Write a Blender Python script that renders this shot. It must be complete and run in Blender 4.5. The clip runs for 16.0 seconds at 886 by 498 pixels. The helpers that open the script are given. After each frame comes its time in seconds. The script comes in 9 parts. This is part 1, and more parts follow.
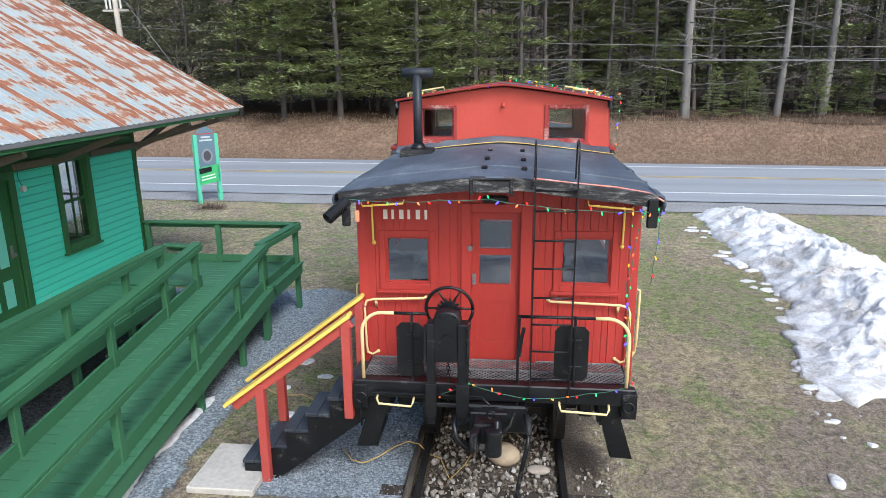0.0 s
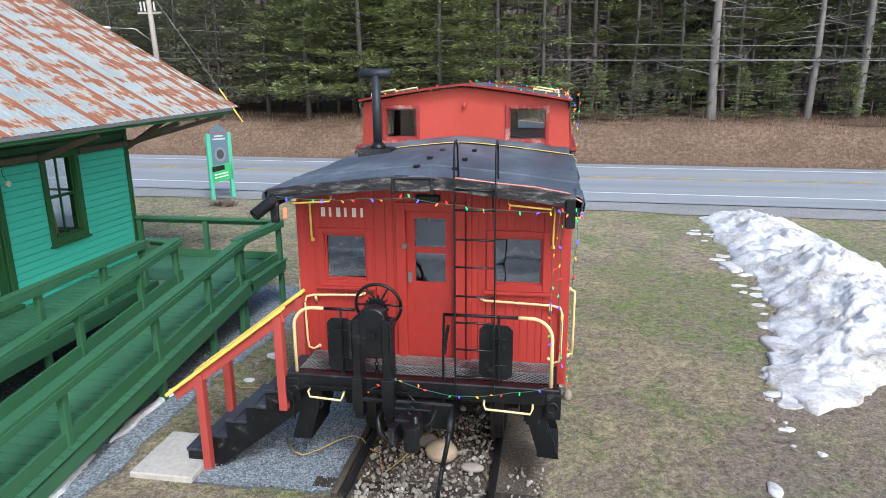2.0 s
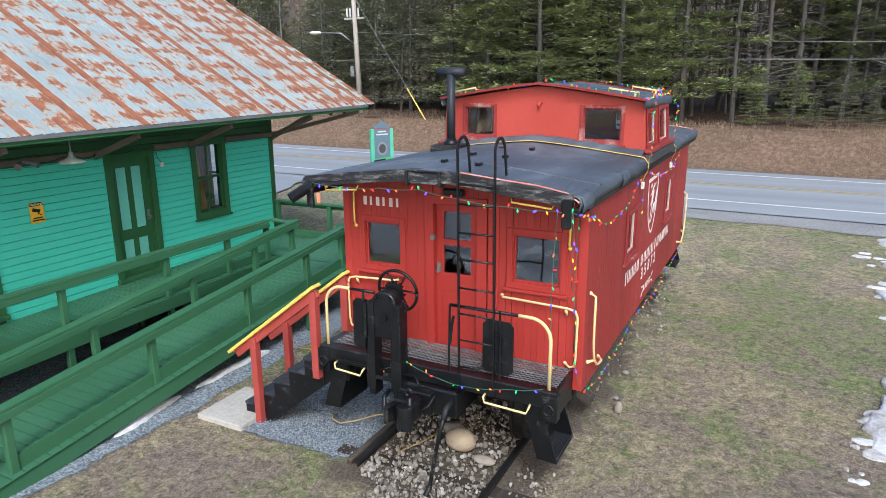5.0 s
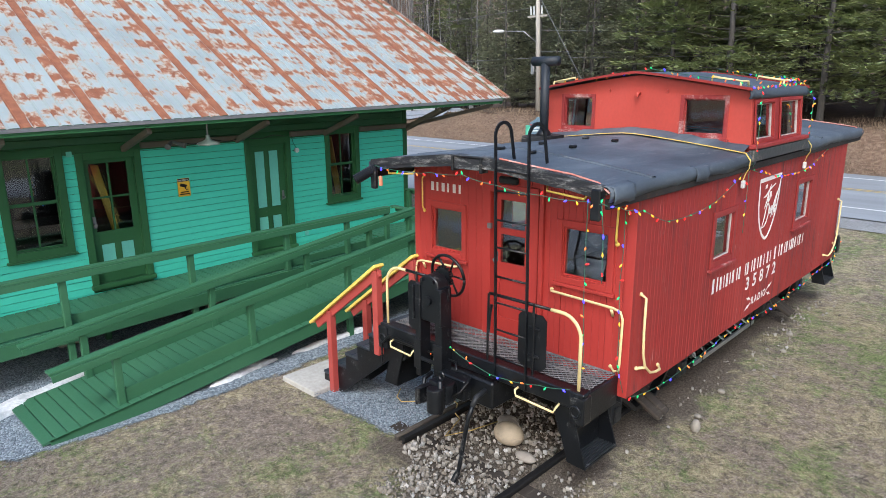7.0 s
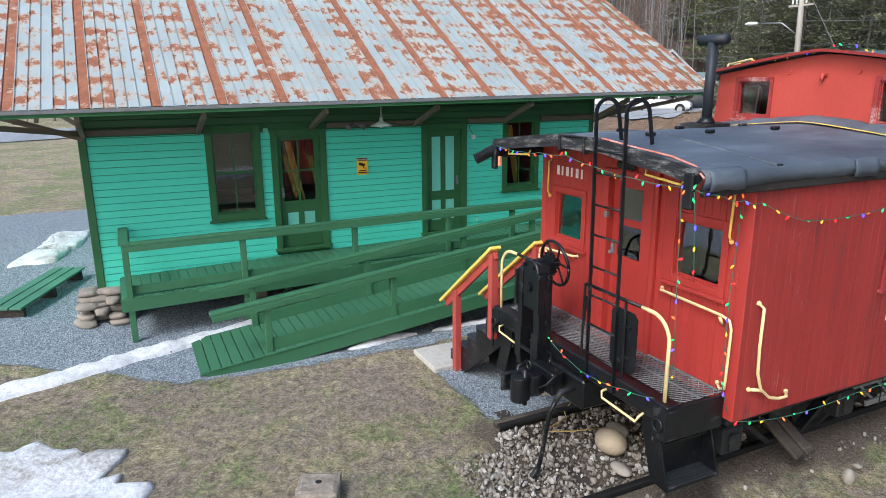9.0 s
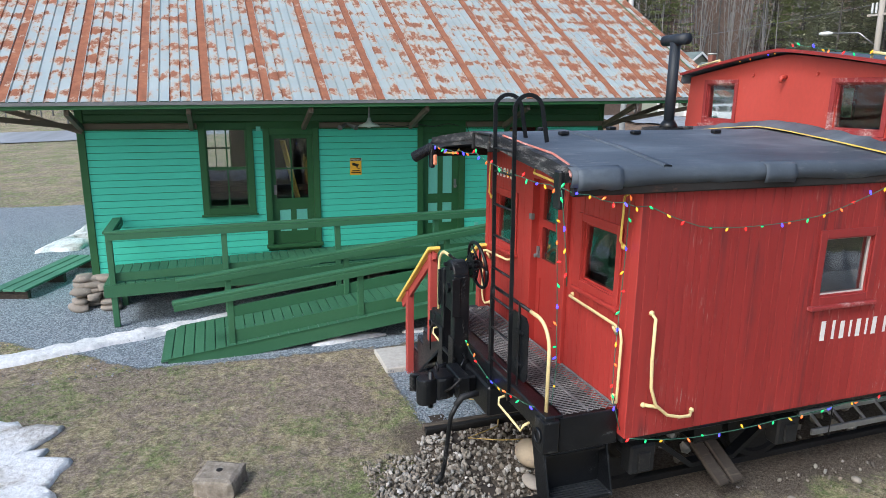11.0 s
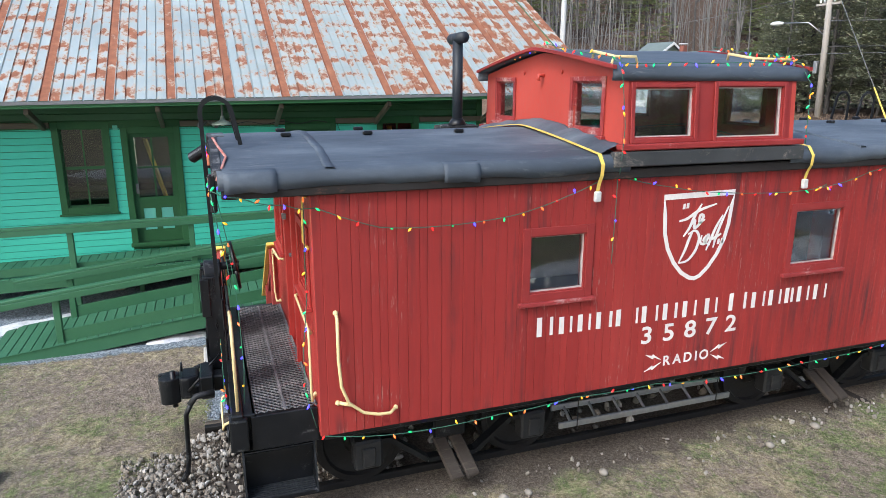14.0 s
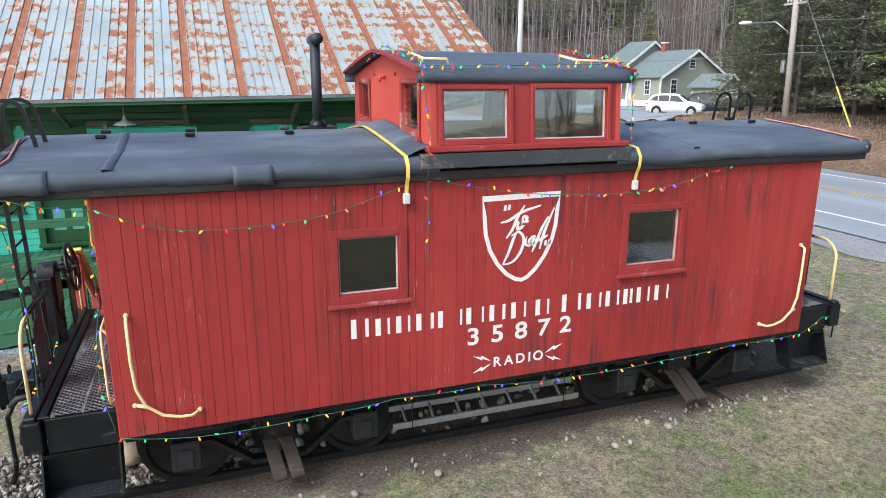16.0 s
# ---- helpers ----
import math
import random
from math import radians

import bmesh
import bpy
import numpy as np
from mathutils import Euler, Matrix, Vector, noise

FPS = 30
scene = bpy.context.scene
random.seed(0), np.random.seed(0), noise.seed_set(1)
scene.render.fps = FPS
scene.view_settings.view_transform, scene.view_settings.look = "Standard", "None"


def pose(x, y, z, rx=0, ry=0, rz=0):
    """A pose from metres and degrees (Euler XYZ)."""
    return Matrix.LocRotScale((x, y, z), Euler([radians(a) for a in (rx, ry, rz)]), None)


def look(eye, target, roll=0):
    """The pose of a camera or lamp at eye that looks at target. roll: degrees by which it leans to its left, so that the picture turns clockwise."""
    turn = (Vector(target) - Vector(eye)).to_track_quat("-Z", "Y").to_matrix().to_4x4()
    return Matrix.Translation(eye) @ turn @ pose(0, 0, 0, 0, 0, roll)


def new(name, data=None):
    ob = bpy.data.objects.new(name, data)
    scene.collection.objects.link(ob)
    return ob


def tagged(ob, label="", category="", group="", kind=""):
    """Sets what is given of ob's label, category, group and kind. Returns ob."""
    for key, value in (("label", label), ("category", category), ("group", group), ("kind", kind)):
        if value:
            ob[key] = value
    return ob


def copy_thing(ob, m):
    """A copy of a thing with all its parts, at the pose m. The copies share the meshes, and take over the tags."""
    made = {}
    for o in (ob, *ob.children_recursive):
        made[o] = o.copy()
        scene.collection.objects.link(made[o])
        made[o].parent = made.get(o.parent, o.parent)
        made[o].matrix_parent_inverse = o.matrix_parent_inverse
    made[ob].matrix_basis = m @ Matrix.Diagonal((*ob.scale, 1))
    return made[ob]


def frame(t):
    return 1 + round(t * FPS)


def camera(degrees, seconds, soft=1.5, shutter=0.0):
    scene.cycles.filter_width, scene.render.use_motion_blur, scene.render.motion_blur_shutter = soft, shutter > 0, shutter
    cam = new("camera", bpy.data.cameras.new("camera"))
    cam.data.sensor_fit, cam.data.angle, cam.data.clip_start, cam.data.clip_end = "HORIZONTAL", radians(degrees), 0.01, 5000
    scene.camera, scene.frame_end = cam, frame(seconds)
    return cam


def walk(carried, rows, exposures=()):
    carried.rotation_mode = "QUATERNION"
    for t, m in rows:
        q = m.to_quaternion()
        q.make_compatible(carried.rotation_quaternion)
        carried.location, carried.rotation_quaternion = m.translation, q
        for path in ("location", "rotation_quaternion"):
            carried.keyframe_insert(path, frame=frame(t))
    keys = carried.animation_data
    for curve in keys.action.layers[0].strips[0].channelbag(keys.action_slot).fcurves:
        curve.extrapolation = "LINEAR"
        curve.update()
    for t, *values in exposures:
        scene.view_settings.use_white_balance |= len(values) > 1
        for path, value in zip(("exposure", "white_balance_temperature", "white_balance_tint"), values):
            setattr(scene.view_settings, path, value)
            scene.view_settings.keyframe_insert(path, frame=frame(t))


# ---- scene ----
cam = camera(67.5, 16.0, 0.7)
PATH = [
    (0, (0.164, -6.719, 4.227), (-0.041, -4.796, 3.718), -0.5),
    (0.5, (0.42, -6.704, 4.228), (0.215, -4.781, 3.72), -0.4),
    (1, (0.691, -6.695, 4.218), (0.483, -4.771, 3.711), -0.4),
    (1.5, (0.951, -6.672, 4.217), (0.704, -4.753, 3.71), -0.5),
    (2, (1.268, -6.668, 4.219), (0.946, -4.76, 3.712), -0.5),
    (2.5, (1.565, -6.651, 4.203), (1.162, -4.758, 3.699), -0.5),
    (3, (1.894, -6.622, 4.194), (1.377, -4.756, 3.692), -0.5),
    (3.5, (2.201, -6.549, 4.183), (1.571, -4.717, 3.683), -0.5),
    (3.7, (2.324, -6.513, 4.181), (1.649, -4.698, 3.681), -0.4),
    (5.8, (3.598, -6.034, 4.163), (2.567, -4.394, 3.668), -0.5),
    (6, (3.744, -5.925, 4.147), (2.663, -4.317, 3.653), -0.5),
    (6.5, (4.044, -5.709, 4.123), (2.839, -4.193, 3.623), -0.5),
    (7, (4.279, -5.506, 4.026), (2.938, -4.107, 3.53), -0.5),
    (7.5, (4.451, -5.305, 3.975), (2.991, -4.033, 3.475), -0.6),
    (8, (4.637, -5.035, 3.916), (3.061, -3.909, 3.419), -0.6),
    (8.5, (4.807, -4.735, 3.853), (3.136, -3.752, 3.361), -0.6),
    (8.7, (4.884, -4.592, 3.824), (3.177, -3.673, 3.332), -0.5),
    (10.8, (5.456, -3.077, 3.652), (3.617, -2.44, 3.189), 0.7),
    (11, (5.505, -2.943, 3.658), (3.667, -2.305, 3.194), 0.6),
    (11.5, (5.627, -2.603, 3.676), (3.79, -1.966, 3.208), 0.4),
    (12, (5.765, -2.226, 3.7), (3.93, -1.588, 3.226), 0.3),
    (12.5, (5.899, -1.874, 3.71), (4.066, -1.232, 3.234), 0.2),
    (13, (6.047, -1.49, 3.716), (4.216, -0.843, 3.239), 0.2),
    (13.5, (6.181, -1.119, 3.737), (4.352, -0.468, 3.256), 0.2),
    (14, (6.341, -0.7, 3.756), (4.513, -0.048, 3.269), 0.1),
    (14.5, (6.484, -0.317, 3.764), (4.659, 0.339, 3.275), 0.0),
    (15, (6.636, 0.098, 3.757), (4.811, 0.758, 3.272), 0.1),
    (15.5, (6.748, 0.427, 3.746), (4.93, 1.107, 3.266), 0.2),
    (16, (6.879, 0.803, 3.786), (5.057, 1.465, 3.296), 0.1),
]
walk(cam, [(t, look(eye, target, roll)) for t, eye, target, roll in PATH],
     ((0, 1.28), (3.5, 1.22), (8.5, 1.22), (11, 1.12), (13, 1.24), (16, 1.38)))

# ---- world and light ----
world = bpy.data.worlds.new("overcast_sky")
scene.world = world
world.use_nodes = True
_wn = world.node_tree.nodes
_wl = world.node_tree.links
_bg = _wn["Background"]
_sky = _wn.new("ShaderNodeTexSky")
_sky.sky_type = "NISHITA"
_sky.sun_disc = False
_sky.sun_elevation = radians(38)
_sky.sun_rotation = radians(150)
_sky.dust_density = 2.5
_sky.ozone_density = 1.0
_hsv = _wn.new("ShaderNodeHueSaturation")
_hsv.inputs["Saturation"].default_value = 1.0
_wl.new(_sky.outputs[0], _hsv.inputs["Color"])
_wl.new(_hsv.outputs[0], _bg.inputs["Color"])
_bg.inputs["Strength"].default_value = 0.125
sun = new("sun", bpy.data.lights.new("sun", "SUN"))
sun.data.energy = 1.2
sun.data.angle = radians(16)
sun.data.color = (0.88, 0.99, 1.11)
sun.matrix_basis = look((6, -9, 12), (0, 0, 0))

# ---- helpers of this scene ----
I4 = Matrix.Identity(4)


def thing(name, x=0, y=0, z=0, label="", category="", group="", kind=""):
    ob = new(name)
    ob.matrix_basis = Matrix.Translation((x, y, z))
    ob.empty_display_size = 0.2
    return tagged(ob, label, category, group, kind)


def under(ob, parent):
    ob.parent = parent
    if parent.parent is None and parent.type == "EMPTY":
        ob.matrix_parent_inverse = parent.matrix_basis.inverted()
    return ob


def to_mesh(name, bm, material, smooth=False):
    bmesh.ops.recalc_face_normals(bm, faces=bm.faces)
    me = bpy.data.meshes.new(name)
    bm.to_mesh(me)
    bm.free()
    if material:
        me.materials.append(material)
    if smooth:
        for p in me.polygons:
            p.use_smooth = True
    return me


def part(name, bm, material, parent=None, label="", smooth=False):
    ob = new(name, to_mesh(name, bm, material, smooth))
    if parent is not None:
        under(ob, parent)
    if label:
        ob["label"] = label
    return ob


def lone(name, bm, material, label, category, group="", kind="", smooth=False):
    return tagged(part(name, bm, material, None, "", smooth), label, category, group, kind)


def box(bm, x0, x1, y0, y1, z0, z1, m=None):
    vs = [bm.verts.new(Vector(p)) for p in ((x0, y0, z0), (x1, y0, z0), (x1, y1, z0), (x0, y1, z0),
                                           (x0, y0, z1), (x1, y0, z1), (x1, y1, z1), (x0, y1, z1))]
    for f in ((0, 3, 2, 1), (4, 5, 6, 7), (0, 1, 5, 4), (1, 2, 6, 5), (2, 3, 7, 6), (3, 0, 4, 7)):
        bm.faces.new([vs[k] for k in f])
    if m is not None:
        for v in vs:
            v.co = m @ v.co
    return bm


def weld(bm):
    """Joins boxes that touch into one connected piece."""
    bmesh.ops.remove_doubles(bm, verts=bm.verts, dist=0.0005)
    return bm


def bevelled(bm, w=0.01, seg=1):
    bmesh.ops.bevel(bm, geom=list(bm.edges), offset=w, segments=seg, profile=0.6, affect="EDGES", clamp_overlap=True)
    return bm


def bbox(x0, x1, y0, y1, z0, z1, w=0.008):
    return bevelled(box(bmesh.new(), x0, x1, y0, y1, z0, z1), w)


def beam(bm, a, b, w, h, up=(0, 0, 1)):
    """A squared timber from a to b, w wide, h high."""
    a, b = Vector(a), Vector(b)
    d = (b - a).normalized()
    s = d.cross(Vector(up))
    if s.length < 1e-4:
        s = d.cross(Vector((1, 0, 0)))
    s.normalize()
    u = s.cross(d)
    vs = []
    for p in (a, b):
        for i, j in ((-1, -1), (1, -1), (1, 1), (-1, 1)):
            vs.append(bm.verts.new(p + s * (i * w / 2) + u * (j * h / 2)))
    for f in ((3, 2, 1, 0), (4, 5, 6, 7), (0, 1, 5, 4), (1, 2, 6, 5), (2, 3, 7, 6), (3, 0, 4, 7)):
        bm.faces.new([vs[k] for k in f])
    return bm


def tube(bm, pts, r, n=8, r2=None, caps=True):
    """A round bar along a line of points, tapering from r to r2."""
    pts = [Vector(p) for p in pts]
    r2 = r if r2 is None else r2
    rings = []
    ref = None
    for i, p in enumerate(pts):
        d = (pts[min(i + 1, len(pts) - 1)] - pts[max(i - 1, 0)]).normalized()
        if ref is None:
            ref = d.orthogonal().normalized()
        ref = (ref - d * ref.dot(d)).normalized()
        s = d.cross(ref)
        k = r + (r2 - r) * i / max(1, len(pts) - 1)
        rings.append([bm.verts.new(p + (ref * math.cos(2 * math.pi * j / n) + s * math.sin(2 * math.pi * j / n)) * k) for j in range(n)])
    for a, b in zip(rings, rings[1:]):
        for j in range(n):
            bm.faces.new((a[j], a[(j + 1) % n], b[(j + 1) % n], b[j]))
    if caps:
        bm.faces.new(rings[0][::-1])
        bm.faces.new(rings[-1])
    return bm


def arc(c, r, a0, a1, ax, ay, n=8):
    c, ax, ay = Vector(c), Vector(ax), Vector(ay)
    return [c + ax * (r * math.cos(radians(a0 + (a1 - a0) * i / n))) + ay * (r * math.sin(radians(a0 + (a1 - a0) * i / n))) for i in range(n + 1)]


def prism(bm, poly, d, ax=(1, 0, 0), ay=(0, 0, 1), o=(0, 0, 0)):
    """A polygon in the plane of ax and ay through o, pushed along d."""
    ax, ay, o, d = Vector(ax), Vector(ay), Vector(o), Vector(d)
    a = [bm.verts.new(o + ax * u + ay * v) for u, v in poly]
    b = [bm.verts.new(v.co + d) for v in a]
    n = len(a)
    bm.faces.new(a)
    bm.faces.new(b[::-1])
    for i in range(n):
        bm.faces.new((a[i], b[i], b[(i + 1) % n], a[(i + 1) % n]))
    return bm


def rects(u0, u1, v0, v1, holes):
    """The rectangles that are left of a wall when its holes are cut out."""
    cuts = sorted({u0, u1, *[min(max(h[k], u0), u1) for h in holes for k in (0, 1)]})
    out = []
    for a, b in zip(cuts, cuts[1:]):
        if b - a < 1e-4:
            continue
        z = v0
        for h in sorted((h for h in holes if h[0] < (a + b) / 2 < h[1]), key=lambda q: q[2]):
            if h[2] > z:
                out.append((a, b, z, h[2]))
            z = max(z, h[3])
        if v1 > z:
            out.append((a, b, z, v1))
    return out


_planks = {}


def plank_mesh(w, t, length, material, c=0.004, tag="plank"):
    key = (round(w, 3), round(t, 3), round(length, 2), material.name, tag)
    if key not in _planks:
        bm = bmesh.new()
        prism(bm, [(0, 0), (w, 0), (w, t - c), (w - c, t), (c, t), (0, t - c)], (0, 0, round(length, 2)), (1, 0, 0), (0, 1, 0))
        _planks[key] = to_mesh(tag, bm, material)
    return _planks[key]


def lay(name, me, parent, o, ax, ay, az):
    ob = new(name, me)
    under(ob, parent)
    ob.matrix_basis = Matrix(((ax[0], ay[0], az[0], o[0]), (ax[1], ay[1], az[1], o[1]), (ax[2], ay[2], az[2], o[2]), (0, 0, 0, 1)))
    return ob


def smooth01(a, b, x):
    k = min(1.0, max(0.0, (x - a) / (b - a)))
    return k * k * (3 - 2 * k)


# ---- materials ----
def nodes(name):
    m = bpy.data.materials.new(name)
    m.use_nodes = True
    n, l = m.node_tree.nodes, m.node_tree.links
    return m, n, l, n["Principled BSDF"]


def ramp(n, l, src, stops):
    r = n.new("ShaderNodeValToRGB")
    el = r.color_ramp.elements
    while len(el) < len(stops):
        el.new(0.5)
    for e, (p, c) in zip(el, stops):
        e.position = p
        e.color = (*c, 1) if len(c) == 3 else c
    l.new(src, r.inputs[0])
    return r.outputs[0]


def position(n):
    return n.new("ShaderNodeNewGeometry").outputs["Position"]


def worldtex(n, l, scale, detail=4, rough=0.55, stretch=None, distort=0.0):
    src = position(n)
    if stretch:
        mp = n.new("ShaderNodeMapping")
        mp.inputs["Scale"].default_value = stretch
        l.new(src, mp.inputs[0])
        src = mp.outputs[0]
    t = n.new("ShaderNodeTexNoise")
    t.inputs["Scale"].default_value = scale
    t.inputs["Detail"].default_value = detail
    t.inputs["Roughness"].default_value = rough
    t.inputs["Distortion"].default_value = distort
    l.new(src, t.inputs["Vector"])
    return t.outputs["Fac"]


def mix(n, l, fac, a, b, kind="MIX"):
    m = n.new("ShaderNodeMix")
    m.data_type = "RGBA"
    m.blend_type = kind
    for sock, v in ((m.inputs[0], fac), (m.inputs[6], a), (m.inputs[7], b)):
        if isinstance(v, (int, float)):
            sock.default_value = v
        elif isinstance(v, tuple):
            sock.default_value = (*v, 1)
        else:
            l.new(v, sock)
    return m.outputs[2]


def math_node(n, l, op, a, b=0.0):
    m = n.new("ShaderNodeMath")
    m.operation = op
    for sock, v in zip(m.inputs, (a, b)):
        if isinstance(v, (int, float)):
            sock.default_value = v
        else:
            l.new(v, sock)
    return m.outputs[0]


def bump(n, l, bsdf, height, strength=0.3, dist=0.01):
    b = n.new("ShaderNodeBump")
    b.inputs["Strength"].default_value = strength
    b.inputs["Distance"].default_value = dist
    l.new(height, b.inputs["Height"])
    l.new(b.outputs[0], bsdf.inputs["Normal"])


def paint(name, col, wear, amount=0.1, rough=0.6, vary=0.25, stretch=(1, 1, 1), big=1.3, grain=30.0, bumpy=0.25):
    """Paint on wood or iron: large uneven fading, a fine grain, and worn spots that show the ground."""
    m, n, l, p = nodes(name)
    dark = tuple(c * (1 - vary) for c in col)
    lite = tuple(min(1, c * (1 + vary * 0.7) + 0.01) for c in col)
    a = worldtex(n, l, big, 5, 0.6, stretch)
    base = ramp(n, l, a, [(0.25, dark), (0.5, col), (0.78, lite)])
    oi = n.new("ShaderNodeObjectInfo")
    k = math_node(n, l, "MULTIPLY", oi.outputs["Random"], 0.35)
    base = mix(n, l, k, base, dark)
    g = worldtex(n, l, grain, 6, 0.7, stretch)
    w = worldtex(n, l, 5.0, 8, 0.75, stretch, 0.3)
    wf = ramp(n, l, w, [(max(0.01, 0.72 - amount), (0, 0, 0)), (min(0.99, 0.80 - amount * 0.6), (1, 1, 1))])
    wf = mix(n, l, 1.0, wf, ramp(n, l, g, [(0.35, (0, 0, 0)), (0.6, (1, 1, 1))]), "MULTIPLY")
    c = mix(n, l, wf, base, wear)
    c = mix(n, l, 0.18, c, ramp(n, l, g, [(0.3, (0.25, 0.25, 0.25)), (0.7, (1, 1, 1))]), "MULTIPLY")
    l.new(c, p.inputs["Base Color"])
    l.new(ramp(n, l, g, [(0.2, (rough - 0.12,) * 3), (0.8, (min(1, rough + 0.15),) * 3)]), p.inputs["Roughness"])
    p.inputs["Specular IOR Level"].default_value = 0.35
    bump(n, l, p, g, bumpy, 0.004)
    return m


def plain(name, col, rough=0.5, metal=0.0, emit=0.0):
    m, n, l, p = nodes(name)
    g = worldtex(n, l, 25, 4)
    l.new(ramp(n, l, g, [(0.2, tuple(c * 0.8 for c in col)), (0.8, tuple(min(1, c * 1.12) for c in col))]), p.inputs["Base Color"])
    p.inputs["Roughness"].default_value = rough
    p.inputs["Metallic"].default_value = metal
    if emit:
        p.inputs["Emission Color"].default_value = (*col, 1)
        p.inputs["Emission Strength"].default_value = emit
    return m


def glass(name, tint=(0.9, 0.95, 0.95), ior=1.5, wavy=0.06):
    m, n, l, p = nodes(name)
    p.inputs["Base Color"].default_value = (*tint, 1)
    p.inputs["Transmission Weight"].default_value = 1.0
    p.inputs["Roughness"].default_value = 0.02
    p.inputs["IOR"].default_value = ior
    g = worldtex(n, l, 3.0, 2)
    bump(n, l, p, g, wavy, 0.01)
    return m


def red_boards():
    """Old red paint on narrow boards: smoky dark runs down the grain and pale flaked scratches."""
    m, n, l, p = nodes("red_paint_boards")
    grain = worldtex(n, l, 1.0, 6, 0.7, (40, 40, 4))
    base = ramp(n, l, worldtex(n, l, 1.1, 5, 0.6, (1, 1, 0.35)), [(0.25, (0.23, 0.021, 0.018)), (0.5, (0.305, 0.029, 0.025)), (0.78, (0.355, 0.042, 0.035))])
    oi = n.new("ShaderNodeObjectInfo")
    base = mix(n, l, math_node(n, l, "MULTIPLY", oi.outputs["Random"], 0.32), base, (0.205, 0.017, 0.016))
    area = ramp(n, l, worldtex(n, l, 0.75, 4, 0.55, None, 0.4), [(0.44, (0.12,) * 3), (0.60, (1,) * 3)])
    run = ramp(n, l, worldtex(n, l, 1.0, 7, 0.65, (11, 11, 0.7), 0.2), [(0.48, (0,) * 3), (0.64, (0.85,) * 3)])
    c = mix(n, l, mix(n, l, 1.0, run, area, "MULTIPLY"), base, (0.075, 0.022, 0.024))
    area2 = ramp(n, l, worldtex(n, l, 1.25, 4, 0.6, (1, 1, 0.7), 0.5), [(0.50, (0.03,) * 3), (0.64, (1,) * 3)])
    flake = ramp(n, l, worldtex(n, l, 1.0, 8, 0.72, (44, 44, 5.0), 0.3), [(0.58, (0,) * 3), (0.67, (0.85,) * 3)])
    c = mix(n, l, mix(n, l, 1.0, flake, area2, "MULTIPLY"), c, (0.37, 0.205, 0.18))
    c = mix(n, l, 0.22, c, ramp(n, l, grain, [(0.3, (0.3,) * 3), (0.7, (1,) * 3)]), "MULTIPLY")
    l.new(c, p.inputs["Base Color"])
    l.new(ramp(n, l, grain, [(0.2, (0.5,) * 3), (0.8, (0.75,) * 3)]), p.inputs["Roughness"])
    p.inputs["Specular IOR Level"].default_value = 0.3
    bump(n, l, p, grain, 0.3, 0.004)
    return m


M_RED = red_boards()
M_RED_END = paint("bright_red_paint_boards", (0.38, 0.036, 0.029), (0.30, 0.10, 0.09), 0.06, 0.5, 0.16, (1, 1, 0.15), 1.0, 40)
M_RED_CUP = paint("faded_orange_red_sheet", (0.45, 0.060, 0.044), (0.58, 0.24, 0.18), 0.08, 0.5, 0.18, (1, 1, 0.6), 1.2, 30, 0.1)
M_RED_TRIM = paint("dark_red_trim", (0.265, 0.026, 0.024), (0.55, 0.36, 0.33), 0.07, 0.55, 0.2, (1, 1, 1), 3, 50)
M_RED_SILL = paint("flaking_red_sill_paint", (0.27, 0.03, 0.03), (0.60, 0.48, 0.45), 0.20, 0.6, 0.2, (1, 0.5, 1), 3, 50)
M_RED_POST = paint("red_post_paint", (0.38, 0.060, 0.05), (0.4, 0.3, 0.25), 0.04, 0.6, 0.2)
M_BLACK = paint("black_iron_paint", (0.0055, 0.0065, 0.0085), (0.15, 0.15, 0.15), 0.14, 0.36, 0.3, (1, 1, 1), 4, 60)
M_BLACKWOOD = paint("weathered_black_wood", (0.012, 0.013, 0.015), (0.24, 0.22, 0.19), 0.2, 0.7, 0.3, (0.15, 1, 1), 4, 40)
M_FASCIA = paint("peeling_black_board", (0.016, 0.017, 0.020), (0.34, 0.33, 0.32), 0.22, 0.6, 0.3, (0.8, 1, 3.0), 6, 70)
M_EAVE = paint("rust_brown_eave_board", (0.017, 0.014, 0.013), (0.17, 0.075, 0.045), 0.13, 0.75, 0.3, (1, 0.3, 1), 4, 40)
M_FLASH = paint("streaked_black_flashing", (0.045, 0.048, 0.050), (0.36, 0.30, 0.24), 0.20, 0.6, 0.4, (1, 0.6, 0.8), 3, 25)
M_CREAM = paint("cream_rail_paint", (0.75, 0.60, 0.30), (0.3, 0.2, 0.1), 0.04, 0.45, 0.1, (1, 1, 1), 6, 60, 0.1)
M_YELLOW = paint("yellow_paint", (0.80, 0.57, 0.12), (0.5, 0.4, 0.2), 0.06, 0.5, 0.12, (1, 1, 1), 5, 60)
M_TEAL = paint("mint_green_siding", (0.058, 0.56, 0.415), (0.25, 0.42, 0.36), 0.06, 0.6, 0.14, (1, 0.2, 1), 0.8, 40)
M_PANEL = paint("pale_teal_panel", (0.15, 0.54, 0.44), (0.3, 0.4, 0.35), 0.05, 0.6, 0.14)
M_DKGREEN = paint("dark_green_trim", (0.022, 0.108, 0.038), (0.12, 0.15, 0.10), 0.08, 0.6, 0.2, (1, 0.4, 1), 1.5, 40)
M_RAMP = paint("green_deck_paint", (0.042, 0.142, 0.076), (0.12, 0.20, 0.13), 0.05, 0.5, 0.16, (0.5, 1, 1), 1.2, 40)
